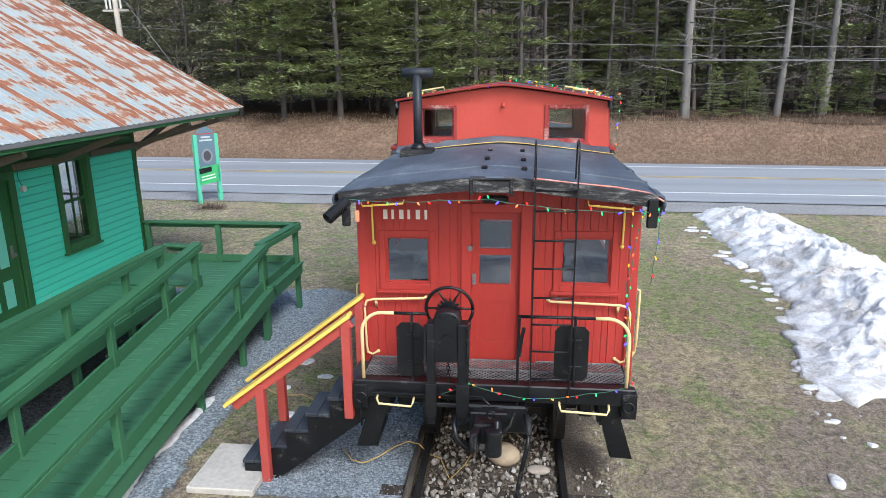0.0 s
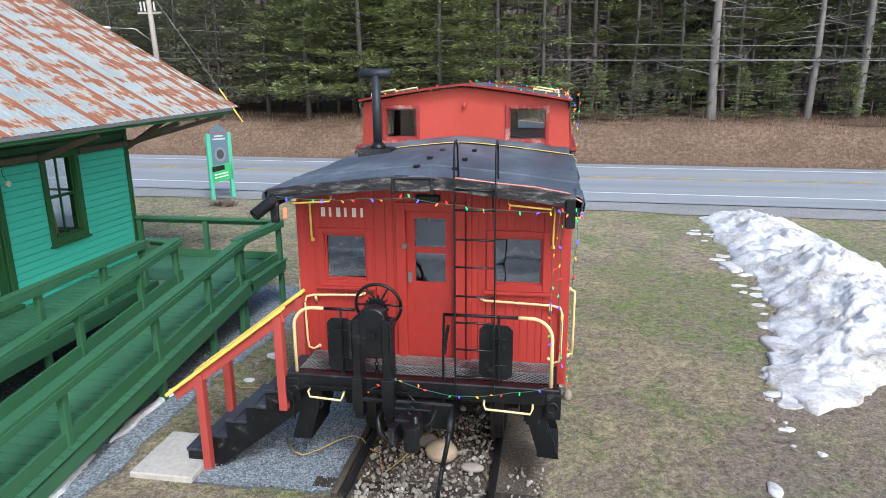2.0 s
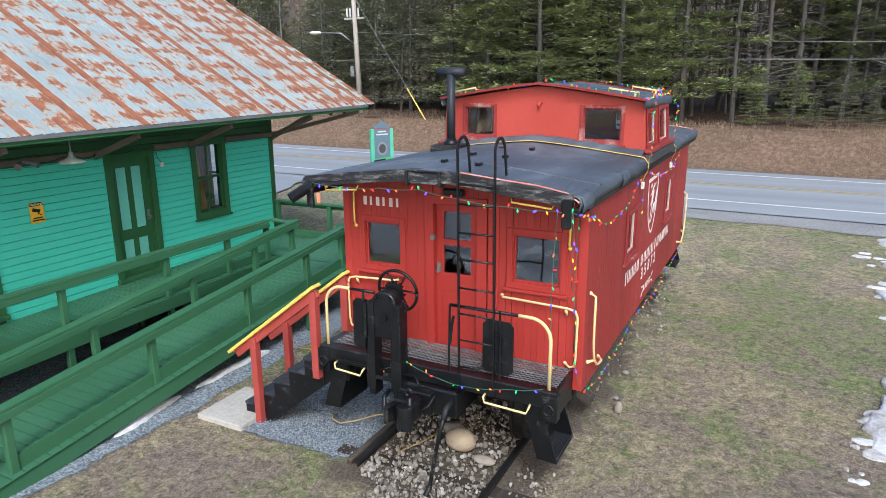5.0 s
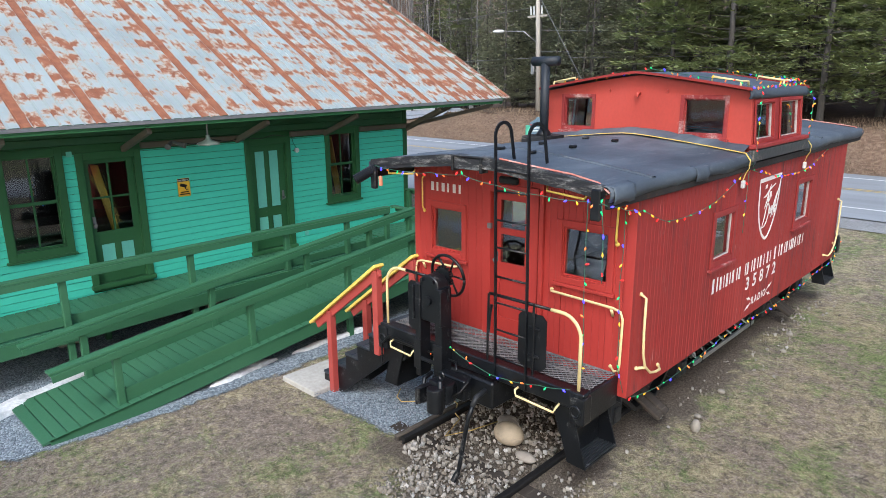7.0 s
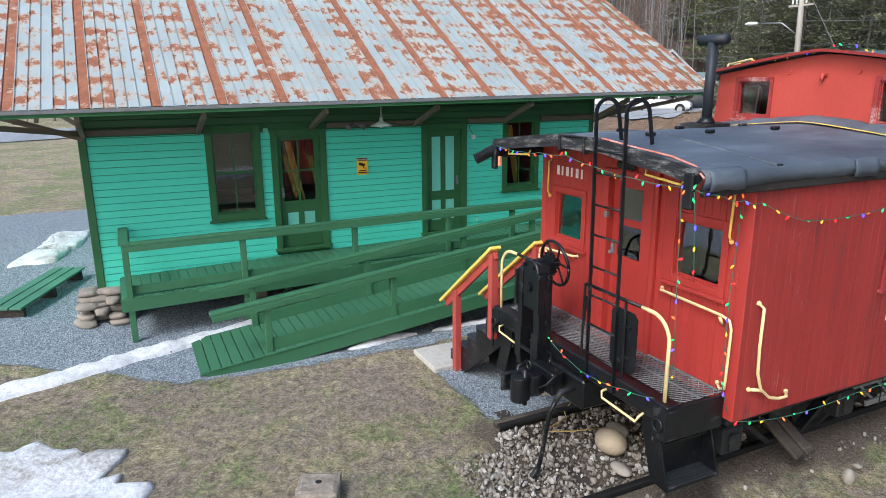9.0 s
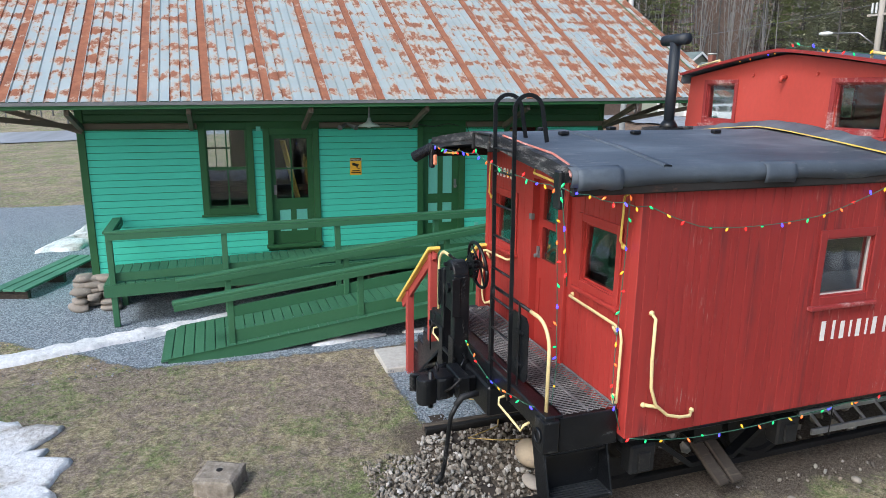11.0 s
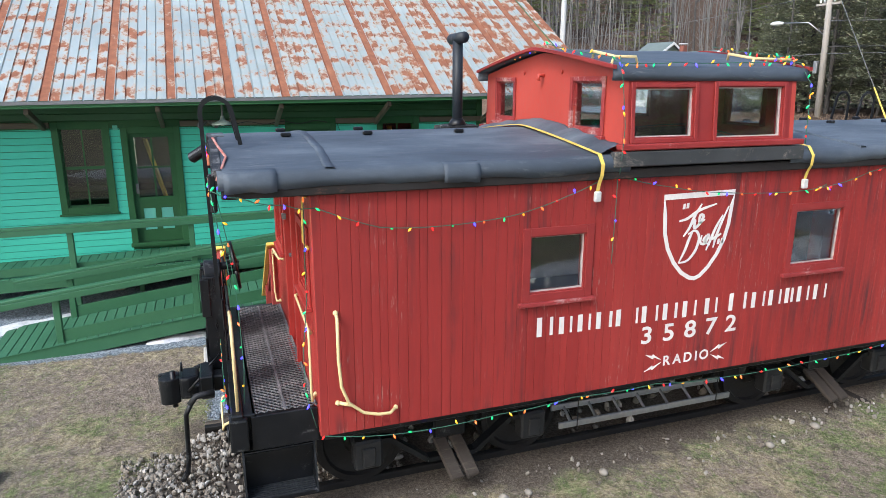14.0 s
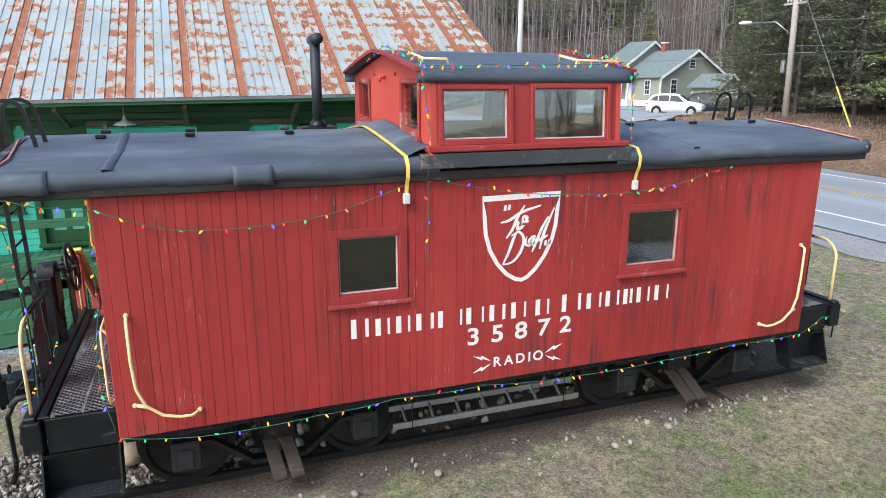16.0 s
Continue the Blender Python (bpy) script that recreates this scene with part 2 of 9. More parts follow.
M_RAIL = paint("green_rail_paint", (0.036, 0.132, 0.064), (0.12, 0.20, 0.13), 0.04, 0.5, 0.14, (1, 0.5, 1), 1.2, 40)
M_STEPGREEN = paint("faded_green_boards", (0.065, 0.20, 0.125), (0.2, 0.24, 0.18), 0.08, 0.6, 0.2, (1, 0.4, 1), 1.5, 40)
M_TAPE = paint("faded_salmon_edging", (0.50, 0.16, 0.12), (0.66, 0.50, 0.45), 0.26, 0.6, 0.15, (1, 1, 1), 4, 40)
M_GREYWOOD = paint("bare_grey_wood", (0.15, 0.125, 0.10), (0.05, 0.045, 0.04), 0.15, 0.85, 0.3, (1, 0.2, 1), 2, 40)
M_WHITE = paint("white_lettering", (0.72, 0.68, 0.65), (0.38, 0.07, 0.06), 0.13, 0.6, 0.06, (1, 1, 0.3), 3, 60, 0.05)
M_OLDWOOD = paint("dark_old_timber", (0.045, 0.035, 0.028), (0.12, 0.10, 0.08), 0.2, 0.9, 0.3, (1, 0.2, 1), 3, 40)
M_RAILSTEEL = paint("dark_rusty_steel", (0.011, 0.010, 0.010), (0.10, 0.05, 0.03), 0.10, 0.6, 0.3, (1, 0.4, 1), 5, 60)
M_STEEL = paint("dull_grey_steel", (0.16, 0.165, 0.17), (0.07, 0.06, 0.05), 0.14, 0.55, 0.25, (1, 1, 1), 5, 60)
M_SASH = paint("worn_pale_sash_paint", (0.50, 0.43, 0.41), (0.27, 0.03, 0.03), 0.20, 0.6, 0.15, (1, 1, 1), 4, 50)
M_ALU = plain("aluminium", (0.36, 0.37, 0.385), 0.42, 0.85)
M_GLASS = glass("window_glass", (0.85, 0.9, 0.9), 1.6)
M_PLEXI = glass("cupola_plastic_glazing", (0.85, 0.9, 0.92), 2.1)
M_BOWED = glass("old_bowed_pane", (0.85, 0.9, 0.92), 1.85, 0.3)
# near-black colours that stand in for the shade inside caboose and depot
M_DARK = plain("shade_dark_interior", (0.035, 0.03, 0.028), 0.8)
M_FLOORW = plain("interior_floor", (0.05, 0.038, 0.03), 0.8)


def tar_paper():
    m, n, l, p = nodes("blue_black_roofing_felt")
    a = worldtex(n, l, 1.4, 6, 0.65, (1, 0.45, 1), 0.4)
    b = worldtex(n, l, 90, 3, 0.6)
    c = ramp(n, l, a, [(0.25, (0.036, 0.046, 0.060)), (0.5, (0.066, 0.082, 0.104)), (0.70, (0.13, 0.155, 0.182))])
    s = worldtex(n, l, 7, 7, 0.75, (1, 0.25, 1), 0.6)
    c = mix(n, l, ramp(n, l, s, [(0.58, (0, 0, 0)), (0.72, (0.7, 0.7, 0.7))]), c, (0.19, 0.20, 0.21))
    l.new(c, p.inputs["Base Color"])
    p.inputs["Roughness"].default_value = 0.6
    p.inputs["Specular IOR Level"].default_value = 0.3
    w = worldtex(n, l, 2.6, 3, 0.5, (1.6, 0.5, 1), 0.8)
    h = math_node(n, l, "ADD", math_node(n, l, "MULTIPLY", b, 0.08), w)
    bump(n, l, p, h, 0.5, 0.03)
    return m


M_TAR = tar_paper()


def rusty_roof():
    """Ribbed sheet: zinc with rusted runs column by column; u across the sheet, v along the slope (metres, sheet space)."""
    m, n, l, p = nodes("rusted_ribbed_sheet_metal")
    tc = n.new("ShaderNodeTexCoord")
    sep = n.new("ShaderNodeSeparateXYZ")
    l.new(tc.outputs["Object"], sep.inputs[0])
    u, v = sep.outputs[0], sep.outputs[2]
    oi = n.new("ShaderNodeObjectInfo")
    rnd = oi.outputs["Random"]
    col = math_node(n, l, "FLOOR", math_node(n, l, "DIVIDE", u, 0.152))
    seed = math_node(n, l, "ADD", col, math_node(n, l, "MULTIPLY", rnd, 97.0))
    comb = n.new("ShaderNodeCombineXYZ")
    l.new(math_node(n, l, "MULTIPLY", seed, 7.31), comb.inputs[0])
    l.new(math_node(n, l, "MULTIPLY", v, 4.2), comb.inputs[1])
    l.new(math_node(n, l, "MULTIPLY", u, 6.0), comb.inputs[2])
    blot = n.new("ShaderNodeTexNoise")
    blot.inputs["Scale"].default_value = 1.0
    blot.inputs["Detail"].default_value = 5.0
    blot.inputs["Roughness"].default_value = 0.62
    l.new(comb.outputs[0], blot.inputs["Vector"])
    wn = n.new("ShaderNodeTexWhiteNoise")
    wn.noise_dimensions = "1D"
    l.new(seed, wn.inputs["W"])
    first = math_node(n, l, "LESS_THAN", math_node(n, l, "ABSOLUTE", math_node(n, l, "SUBTRACT", u, 0.075)), 0.068)
    bias = math_node(n, l, "ADD", math_node(n, l, "MULTIPLY", wn.outputs["Value"], 0.17), -0.09)
    sepw = n.new("ShaderNodeSeparateXYZ")
    l.new(position(n), sepw.inputs[0])
    along = math_node(n, l, "MULTIPLY", math_node(n, l, "SUBTRACT", sepw.outputs[1], 2.5), 0.022)
    along = math_node(n, l, "MAXIMUM", along, 0.0)
    rows = n.new("ShaderNodeTexWave")
    rows.wave_type = "BANDS"
    rows.bands_direction = "Z"
    rows.inputs["Scale"].default_value = 0.62
    rows.inputs["Distortion"].default_value = 1.2
    rows.inputs["Detail"].default_value = 1.0
    l.new(tc.outputs["Object"], rows.inputs["Vector"])
    rowk = math_node(n, l, "MULTIPLY", math_node(n, l, "SUBTRACT", rows.outputs["Fac"], 0.5), 0.13)
    f = math_node(n, l, "ADD", blot.outputs["Fac"], bias)
    f = math_node(n, l, "ADD", f, along)
    f = math_node(n, l, "ADD", f, rowk)
    f = math_node(n, l, "ADD", f, math_node(n, l, "MULTIPLY", first, 0.30))
    fine = worldtex(n, l, 26, 5, 0.7)
    f2 = math_node(n, l, "ADD", f, math_node(n, l, "MULTIPLY", math_node(n, l, "SUBTRACT", fine, 0.5), 0.10))
    zinc = ramp(n, l, worldtex(n, l, 1.1, 5, 0.6), [(0.3, (0.31, 0.36, 0.36)), (0.7, (0.42, 0.48, 0.475))])
    rust = ramp(n, l, worldtex(n, l, 6, 5, 0.65), [(0.25, (0.165, 0.056, 0.030)), (0.55, (0.27, 0.098, 0.050)), (0.8, (0.36, 0.155, 0.08))])
    halo = ramp(n, l, f2, [(0.47, (0, 0, 0)), (0.56, (0.85, 0.85, 0.85))])
    core = ramp(n, l, f2, [(0.535, (0, 0, 0)), (0.625, (1, 1, 1))])
    c = mix(n, l, halo, zinc, (0.47, 0.35, 0.25))
    c = mix(n, l, core, c, rust)
    l.new(c, p.inputs["Base Color"])
    l.new(ramp(n, l, core, [(0, (0.42,) * 3), (1, (0.9,) * 3)]), p.inputs["Roughness"])
    l.new(ramp(n, l, core, [(0, (0.25,) * 3), (1, (0,) * 3)]), p.inputs["Metallic"])
    bump(n, l, p, fine, 0.15, 0.004)
    return m


M_ROOF = rusty_roof()


def lawn():
    """Dormant lawn, bare dirt and crushed stone in one sheet; the sheet's own values say how deep inside each patch a point lies."""
    m, n, l, p = nodes("dormant_lawn")
    a = worldtex(n, l, 0.42, 7, 0.7, None, 0.6)
    b = worldtex(n, l, 1.5, 9, 0.78, None, 0.7)
    c = worldtex(n, l, 34, 10, 0.85, (1, 0.8, 1), 0.5)
    e = worldtex(n, l, 190, 4, 0.8, None, 0.6)
    fib = math_node(n, l, "ADD", math_node(n, l, "MULTIPLY", c, 0.62), math_node(n, l, "MULTIPLY", e, 0.38))
    straw = ramp(n, l, fib, [(0.38, (0.075, 0.060, 0.038)), (0.49, (0.300, 0.252, 0.155)), (0.60, (0.62, 0.54, 0.37))])
    green = ramp(n, l, fib, [(0.38, (0.045, 0.065, 0.024)), (0.49, (0.145, 0.190, 0.072)), (0.60, (0.33, 0.38, 0.17))])
    dirt = ramp(n, l, fib, [(0.38, (0.070, 0.054, 0.044)), (0.49, (0.215, 0.170, 0.138)), (0.60, (0.46, 0.39, 0.33))])
    t1 = worldtex(n, l, 5.5, 9, 0.82, None, 0.5)
    t2 = worldtex(n, l, 11, 9, 0.85, None, 0.4)
    gm = math_node(n, l, "ADD", math_node(n, l, "MULTIPLY", a, 0.55), math_node(n, l, "MULTIPLY", t1, 0.45))
    dm = math_node(n, l, "ADD", math_node(n, l, "MULTIPLY", b, 0.5), math_node(n, l, "MULTIPLY", t2, 0.5))
    for nm, k in (("lush", 0.07), ("bare", 0.045)):
        at = n.new("ShaderNodeAttribute")
        at.attribute_name = nm
        inside = math_node(n, l, "MULTIPLY", ramp(n, l, math_node(n, l, "ADD", at.outputs["Fac"], 0.5), [(0.1, (0,) * 3), (1.0, (1,) * 3)]), k)
        if nm == "lush":
            gm = math_node(n, l, "ADD", gm, inside)
        else:
            dm = math_node(n, l, "ADD", dm, inside)
    base = mix(n, l, ramp(n, l, gm, [(0.465, (0, 0, 0)), (0.535, (0.95, 0.95, 0.95))]), straw, green)
    base = mix(n, l, ramp(n, l, dm, [(0.47, (0, 0, 0)), (0.545, (0.95, 0.95, 0.95))]), base, dirt)
    clump = ramp(n, l, worldtex(n, l, 8.5, 8, 0.8, None, 0.6), [(0.40, (0.50,) * 3), (0.50, (0.98,) * 3), (0.62, (1.4,) * 3)])
    base = mix(n, l, 0.85, base, clump, "MULTIPLY")
    rim = math_node(n, l, "MULTIPLY", math_node(n, l, "SUBTRACT", b, 0.5), 1.3)
    rim2 = math_node(n, l, "MULTIPLY", math_node(n, l, "SUBTRACT", c, 0.5), 0.35)
    rim = math_node(n, l, "ADD", rim, rim2)
    at = n.new("ShaderNodeAttribute")
    at.attribute_name = "dirt"
    cinder = ramp(n, l, fib, [(0.38, (0.038, 0.031, 0.025)), (0.49, (0.118, 0.095, 0.075)), (0.60, (0.27, 0.228, 0.182))])
    base = mix(n, l, ramp(n, l, math_node(n, l, "ADD", math_node(n, l, "ADD", at.outputs["Fac"], rim), 0.5), [(0.38, (0, 0, 0)), (0.62, (1, 1, 1))]), base, cinder)
    ag = n.new("ShaderNodeAttribute")
    ag.attribute_name = "gravel"
    v = n.new("ShaderNodeTexVoronoi")
    v.inputs["Scale"].default_value = 48
    l.new(position(n), v.inputs["Vector"])
    sp = n.new("ShaderNodeSeparateColor")
    l.new(v.outputs["Color"], sp.inputs[0])
    stone = ramp(n, l, sp.outputs[0], [(0.05, (0.12, 0.143, 0.165)), (0.5, (0.205, 0.243, 0.275)), (0.95, (0.35, 0.40, 0.435))])
    gf = ramp(n, l, math_node(n, l, "ADD", math_node(n, l, "ADD", math_node(n, l, "MULTIPLY", ag.outputs["Fac"], 2.2), rim), 0.5), [(0.44, (0, 0, 0)), (0.56, (1, 1, 1))])
    base = mix(n, l, gf, base, stone)
    l.new(base, p.inputs["Base Color"])
    p.inputs["Roughness"].default_value = 0.95
    p.inputs["Specular IOR Level"].default_value = 0.1
    h = math_node(n, l, "ADD", fib, math_node(n, l, "MULTIPLY", t2, 0.9))
    h2 = math_node(n, l, "MULTIPLY", math_node(n, l, "SUBTRACT", 1.0, v.outputs["Distance"]), 0.6)
    hm = n.new("ShaderNodeMix")
    l.new(gf, hm.inputs[0])
    l.new(h, hm.inputs[2])
    l.new(h2, hm.inputs[3])
    bump(n, l, p, hm.outputs[0], 1.0, 0.03)
    return m


def ground_mix(name, cols, scale, rough=0.95, bumpd=0.02, big=0.5, vor=0.0, stretch=None):
    m, n, l, p = nodes(name)
    src = worldtex(n, l, scale, 6, 0.7)
    if vor:
        v = n.new("ShaderNodeTexVoronoi")
        v.inputs["Scale"].default_value = vor
        l.new(position(n), v.inputs["Vector"])
        sp = n.new("ShaderNodeSeparateColor")
        l.new(v.outputs["Color"], sp.inputs[0])
        src = math_node(n, l, "ADD", math_node(n, l, "MULTIPLY", sp.outputs[0], 0.6), math_node(n, l, "MULTIPLY", src, 0.4))
        h = math_node(n, l, "SUBTRACT", 1.0, v.outputs["Distance"])
    else:
        h = src
    c = ramp(n, l, src, [(0.2, cols[0]), (0.5, cols[1]), (0.8, cols[2])])
    b = worldtex(n, l, big, 5, 0.6, stretch)
    c = mix(n, l, 0.6, c, ramp(n, l, b, [(0.3, (0.55,) * 3), (0.7, (1.0,) * 3)]), "MULTIPLY")
    l.new(c, p.inputs["Base Color"])
    p.inputs["Roughness"].default_value = rough
    p.inputs["Specular IOR Level"].default_value = 0.2
    bump(n, l, p, h, 0.7, bumpd)
    return m


M_LAWN = lawn()
M_ASPHALT = ground_mix("grey_asphalt", ((0.22, 0.24, 0.26), (0.29, 0.31, 0.335), (0.36, 0.385, 0.41)), 60, 0.8, 0.004, 0.8, 0.0, (0.06, 1, 1))
M_SHOULDER = ground_mix("pale_gravel_shoulder", ((0.15, 0.15, 0.15), (0.28, 0.28, 0.28), (0.46, 0.46, 0.455)), 14, 0.95, 0.02, 0.6)
M_BANK = ground_mix("brown_dead_grass_bank", ((0.085, 0.054, 0.036), (0.20, 0.132, 0.092), (0.38, 0.28, 0.20)), 5, 1.0, 0.15, 0.8)
M_FORESTFLOOR = ground_mix("leaf_litter", ((0.035, 0.024, 0.018), (0.09, 0.060, 0.044), (0.17, 0.115, 0.08)), 3, 1.0, 0.1, 0.3)
M_CONCRETE = ground_mix("pale_concrete", ((0.36, 0.34, 0.31), (0.46, 0.44, 0.40), (0.55, 0.53, 0.49)), 18, 0.85, 0.004, 1.2)
M_LINEW = ground_mix("white_road_line", ((0.60, 0.61, 0.62), (0.74, 0.75, 0.76), (0.80, 0.81, 0.82)), 18, 0.7, 0.002, 1.0)
M_LINEY = ground_mix("yellow_road_line", ((0.48, 0.34, 0.12), (0.62, 0.44, 0.16), (0.66, 0.50, 0.22)), 18, 0.7, 0.002, 1.0)


def snow_mat(name="old_snow", dirt=0.44):
    m, n, l, p = nodes(name)
    a = worldtex(n, l, 1.6, 7, 0.7, None, 0.6)
    b = worldtex(n, l, 16, 6, 0.7)
    c = ramp(n, l, b, [(0.3, (0.47, 0.48, 0.49)), (0.6, (0.70, 0.71, 0.72))])
    c = mix(n, l, ramp(n, l, a, [(dirt, (0, 0, 0)), (dirt + 0.19, (0.85, 0.85, 0.85))]), c, ramp(n, l, b, [(0.3, (0.16, 0.13, 0.10)), (0.7, (0.50, 0.47, 0.43))]))
    l.new(c, p.inputs["Base Color"])
    p.inputs["Roughness"].default_value = 0.6
    p.inputs["Subsurface Weight"].default_value = 0.15
    p.inputs["Subsurface Radius"].default_value = (0.1, 0.1, 0.12)
    bump(n, l, p, b, 0.8, 0.035)
    return m


M_SNOW = snow_mat()
M_SNOWCLEAN = snow_mat("white_snow", 0.70)


def stone_mat():
    m, n, l, p = nodes("ballast_stone")
    gi = n.new("ShaderNodeNewGeometry")
    c = ramp(n, l, gi.outputs["Random Per Island"], [(0.0, (0.12, 0.10, 0.08)), (0.35, (0.21, 0.18, 0.145)), (0.65, (0.29, 0.26, 0.22)), (0.92, (0.34, 0.315, 0.28)), (1.0, (0.48, 0.46, 0.43))])
    g = worldtex(n, l, 22, 5)
    c = mix(n, l, 0.5, c, ramp(n, l, g, [(0.3, (0.5,) * 3), (0.7, (1,) * 3)]), "MULTIPLY")
    l.new(c, p.inputs["Base Color"])
    p.inputs["Roughness"].default_value = 0.85
    bump(n, l, p, g, 0.4, 0.01)
    return m


M_STONES = stone_mat()


def leaf_mat(name, a, b, c):
    m, n, l, p = nodes(name)
    gi = n.new("ShaderNodeNewGeometry")
    oi = n.new("ShaderNodeObjectInfo")
    k = ramp(n, l, gi.outputs["Random Per Island"], [(0.0, a), (0.5, b), (1.0, c)])
    k = mix(n, l, math_node(n, l, "MULTIPLY", oi.outputs["Random"], 0.4), k, a)
    l.new(k, p.inputs["Base Color"])
    p.inputs["Roughness"].default_value = 0.75
    p.inputs["Specular IOR Level"].default_value = 0.2
    return m


M_PINE = leaf_mat("pine_needles", (0.18, 0.225, 0.098), (0.245, 0.29, 0.13), (0.315, 0.355, 0.165))
M_HEMLOCK = leaf_mat("dark_fir_needles", (0.115, 0.135, 0.09), (0.23, 0.247, 0.158), (0.38, 0.385, 0.255))
M_DEADLEAF = leaf_mat("dead_brush", (0.11, 0.074, 0.050), (0.22, 0.155, 0.108), (0.40, 0.31, 0.22))
M_BARK = paint("grey_brown_bark", (0.080, 0.074, 0.070), (0.15, 0.14, 0.125), 0.2, 0.95, 0.35, (1, 1, 0.2), 3, 14, 0.8)
M_BARKPALE = paint("pale_dead_bark", (0.20, 0.193, 0.185), (0.10, 0.095, 0.09), 0.24, 0.95, 0.3, (1, 1, 0.25), 3, 14, 0.8)
M_DEEPWOOD = paint("grey_brown_twigs", (0.12, 0.107, 0.097), (0.18, 0.168, 0.157), 0.2, 0.95, 0.3, (1, 1, 0.2), 1.2, 14, 0.5)
M_POLE = paint("weathered_pole_wood", (0.40, 0.37, 0.33), (0.22, 0.19, 0.16), 0.16, 0.9, 0.25, (1, 1, 0.1), 3, 30)


# ---- ground, roads ----
def road_near(x):
    return 15.1 - 0.052 * x


def road_far(x):
    return 24.5 - 0.065 * x


def ground_z(x, y):
    z = 0.2 * smooth01(6, 15, y)
    d = y - road_far(x) - 0.4
    if d > 0:
        z += (1.5 * smooth01(0, 4.4, d) + 0.035 * max(0, d - 4)) * (1 - 0.52 * smooth01(-27, -36, x))
        z += 0.25 * (noise.noise(Vector((x * 0.25, y * 0.3, 3))) + 0.5 * noise.noise(Vector((x * 0.7, y * 0.7, 9)))) * smooth01(0.5, 3, d)
        z += 26 * smooth01(25, 150, d) * (0.8 + 0.3 * noise.noise(Vector((x * 0.01, 0, 1))))
    near = 1 - smooth01(9, 14, abs(y + 1))
    z += 0.035 * noise.noise(Vector((x * 0.5, y * 0.5, 0))) * near * smooth01(1.9, 3.2, abs(x))
    w = -(x + 62)
    if w > 0:
        z += 30 * smooth01(0, 110, w) * smooth01(-30, 30, y + 60)
    return z


def axis(lo, hi, fine_lo, fine_hi, step, grow=1.22):
    out = list(np.arange(fine_lo, fine_hi + 1e-6, step))
    s, v = step, fine_hi
    while v < hi:
        s *= grow
        v += s
        out.append(min(v, hi))
    s, v = step, fine_lo
    while v > lo:
        s *= grow
        v -= s
        out.insert(0, max(v, lo))
    return out


def sheet(name, xs, ys, zf, material, keep=None, smooth=True):
    bm = bmesh.new()
    grid = [[bm.verts.new((x, y, zf(x, y))) for x in xs] for y in ys]
    for j in range(len(ys) - 1):
        for i in range(len(xs) - 1):
            if keep is None or keep((xs[i] + xs[i + 1]) / 2, (ys[j] + ys[j + 1]) / 2):
                bm.faces.new((grid[j][i], grid[j][i + 1], grid[j + 1][i + 1], grid[j + 1][i]))
    for v in [v for v in bm.verts if not v.link_faces]:
        bm.verts.remove(v)
    return part(name, bm, material, None, "", smooth)


GRAVEL = [[(-3.42, -1.6), (-3.45, 1.5), (-3.2, 3.4), (-2.5, 5.2), (-3.4, 5.9), (-7.4, 5.6), (-18, 5.4), (-18, -9.5), (-6.5, -7.6), (-4.6, -5.3), (-3.62, -4.0)],
          [(-2.75, -0.92), (-0.86, -0.92), (-0.86, 0.5), (-1.1, 7.2), (-1.9, 7.2), (-1.7, 0.9), (-2.75, 0.5)], [(2.05, 2.35), (2.18, 2.35), (2.2, 2.6), (2.05, 2.6)]]
DIRT = [[(-1.0, -1.2), (0.2, -1.6), (0.95, -1.6), (1.15, -0.8), (1.25, 1), (1.4, 2.6), (1.3, 4), (1.2, 5.4), (1.15, 8.0), (0, 8.6), (-1.6, 8.4), (-1.2, 3), (-0.95, 0)]]
BARE_EARTH = [[(3.3, -4.0), (8.5, -4.0), (8.5, 4.6), (6.2, 3.7), (4.6, 2.4), (3.3, 0.9), (2.7, -0.8)], [(1.9, 1.2), (2.6, 1.4), (2.5, 2.4), (1.9, 2.2)], [(-3.5, -4.8), (-2.3, -3.8), (-1.5, -1.5), (-3.4, -1.3)]]
LUSH = [[(2.3, 3.8), (4.2, 3.4), (5.3, 5.2), (5.0, 7.2), (3.0, 7.2), (2.1, 5.8)], [(1.4, 4.6), (2.6, 4.8), (2.8, 6.4), (1.5, 6.0)]]


def inside_depth(x, y, poly):
    """How far inside a polygon a point lies; negative outside."""
    best, odd = 1e9, False
    for (ax, ay), (bx, by) in zip(poly, poly[1:] + poly[:1]):
        t = max(0.0, min(1.0, ((x - ax) * (bx - ax) + (y - ay) * (by - ay)) / ((bx - ax) ** 2 + (by - ay) ** 2)))
        best = min(best, math.hypot(x - ax - t * (bx - ax), y - ay - t * (by - ay)))
        if (ay > y) != (by > y) and x < (bx - ax) * (y - ay) / (by - ay) + ax:
            odd = not odd
    return best if odd else -best


ground = sheet("ground", axis(-420, 420, -18.5, 8, 0.25), axis(-300, 420, -10, 12, 0.25, 1.1), lambda x, y: ground_z(x, y) - (0.35 if 0.8 < y - road_far(x) < 150 and abs(x) < 155 else 0.0), M_LAWN)
tagged(ground, "patchy dormant lawn with bare dirt, cinders and crushed stone", "ground", kind="structure")
for nm, polys in (("gravel", GRAVEL), ("dirt", DIRT), ("bare", BARE_EARTH), ("lush", LUSH)):
    att = ground.data.attributes.new(nm, "FLOAT", "POINT")
    vals = []
    for v in ground.data.vertices:
        x, y = v.co.x, v.co.y
        vals.append(max(-1.5, min(1.5, max(inside_depth(x, y, q) for q in polys))) if -21 < x < 9 and -12 < y < 11 else -1.5)
    att.data.foreach_set("value", vals)


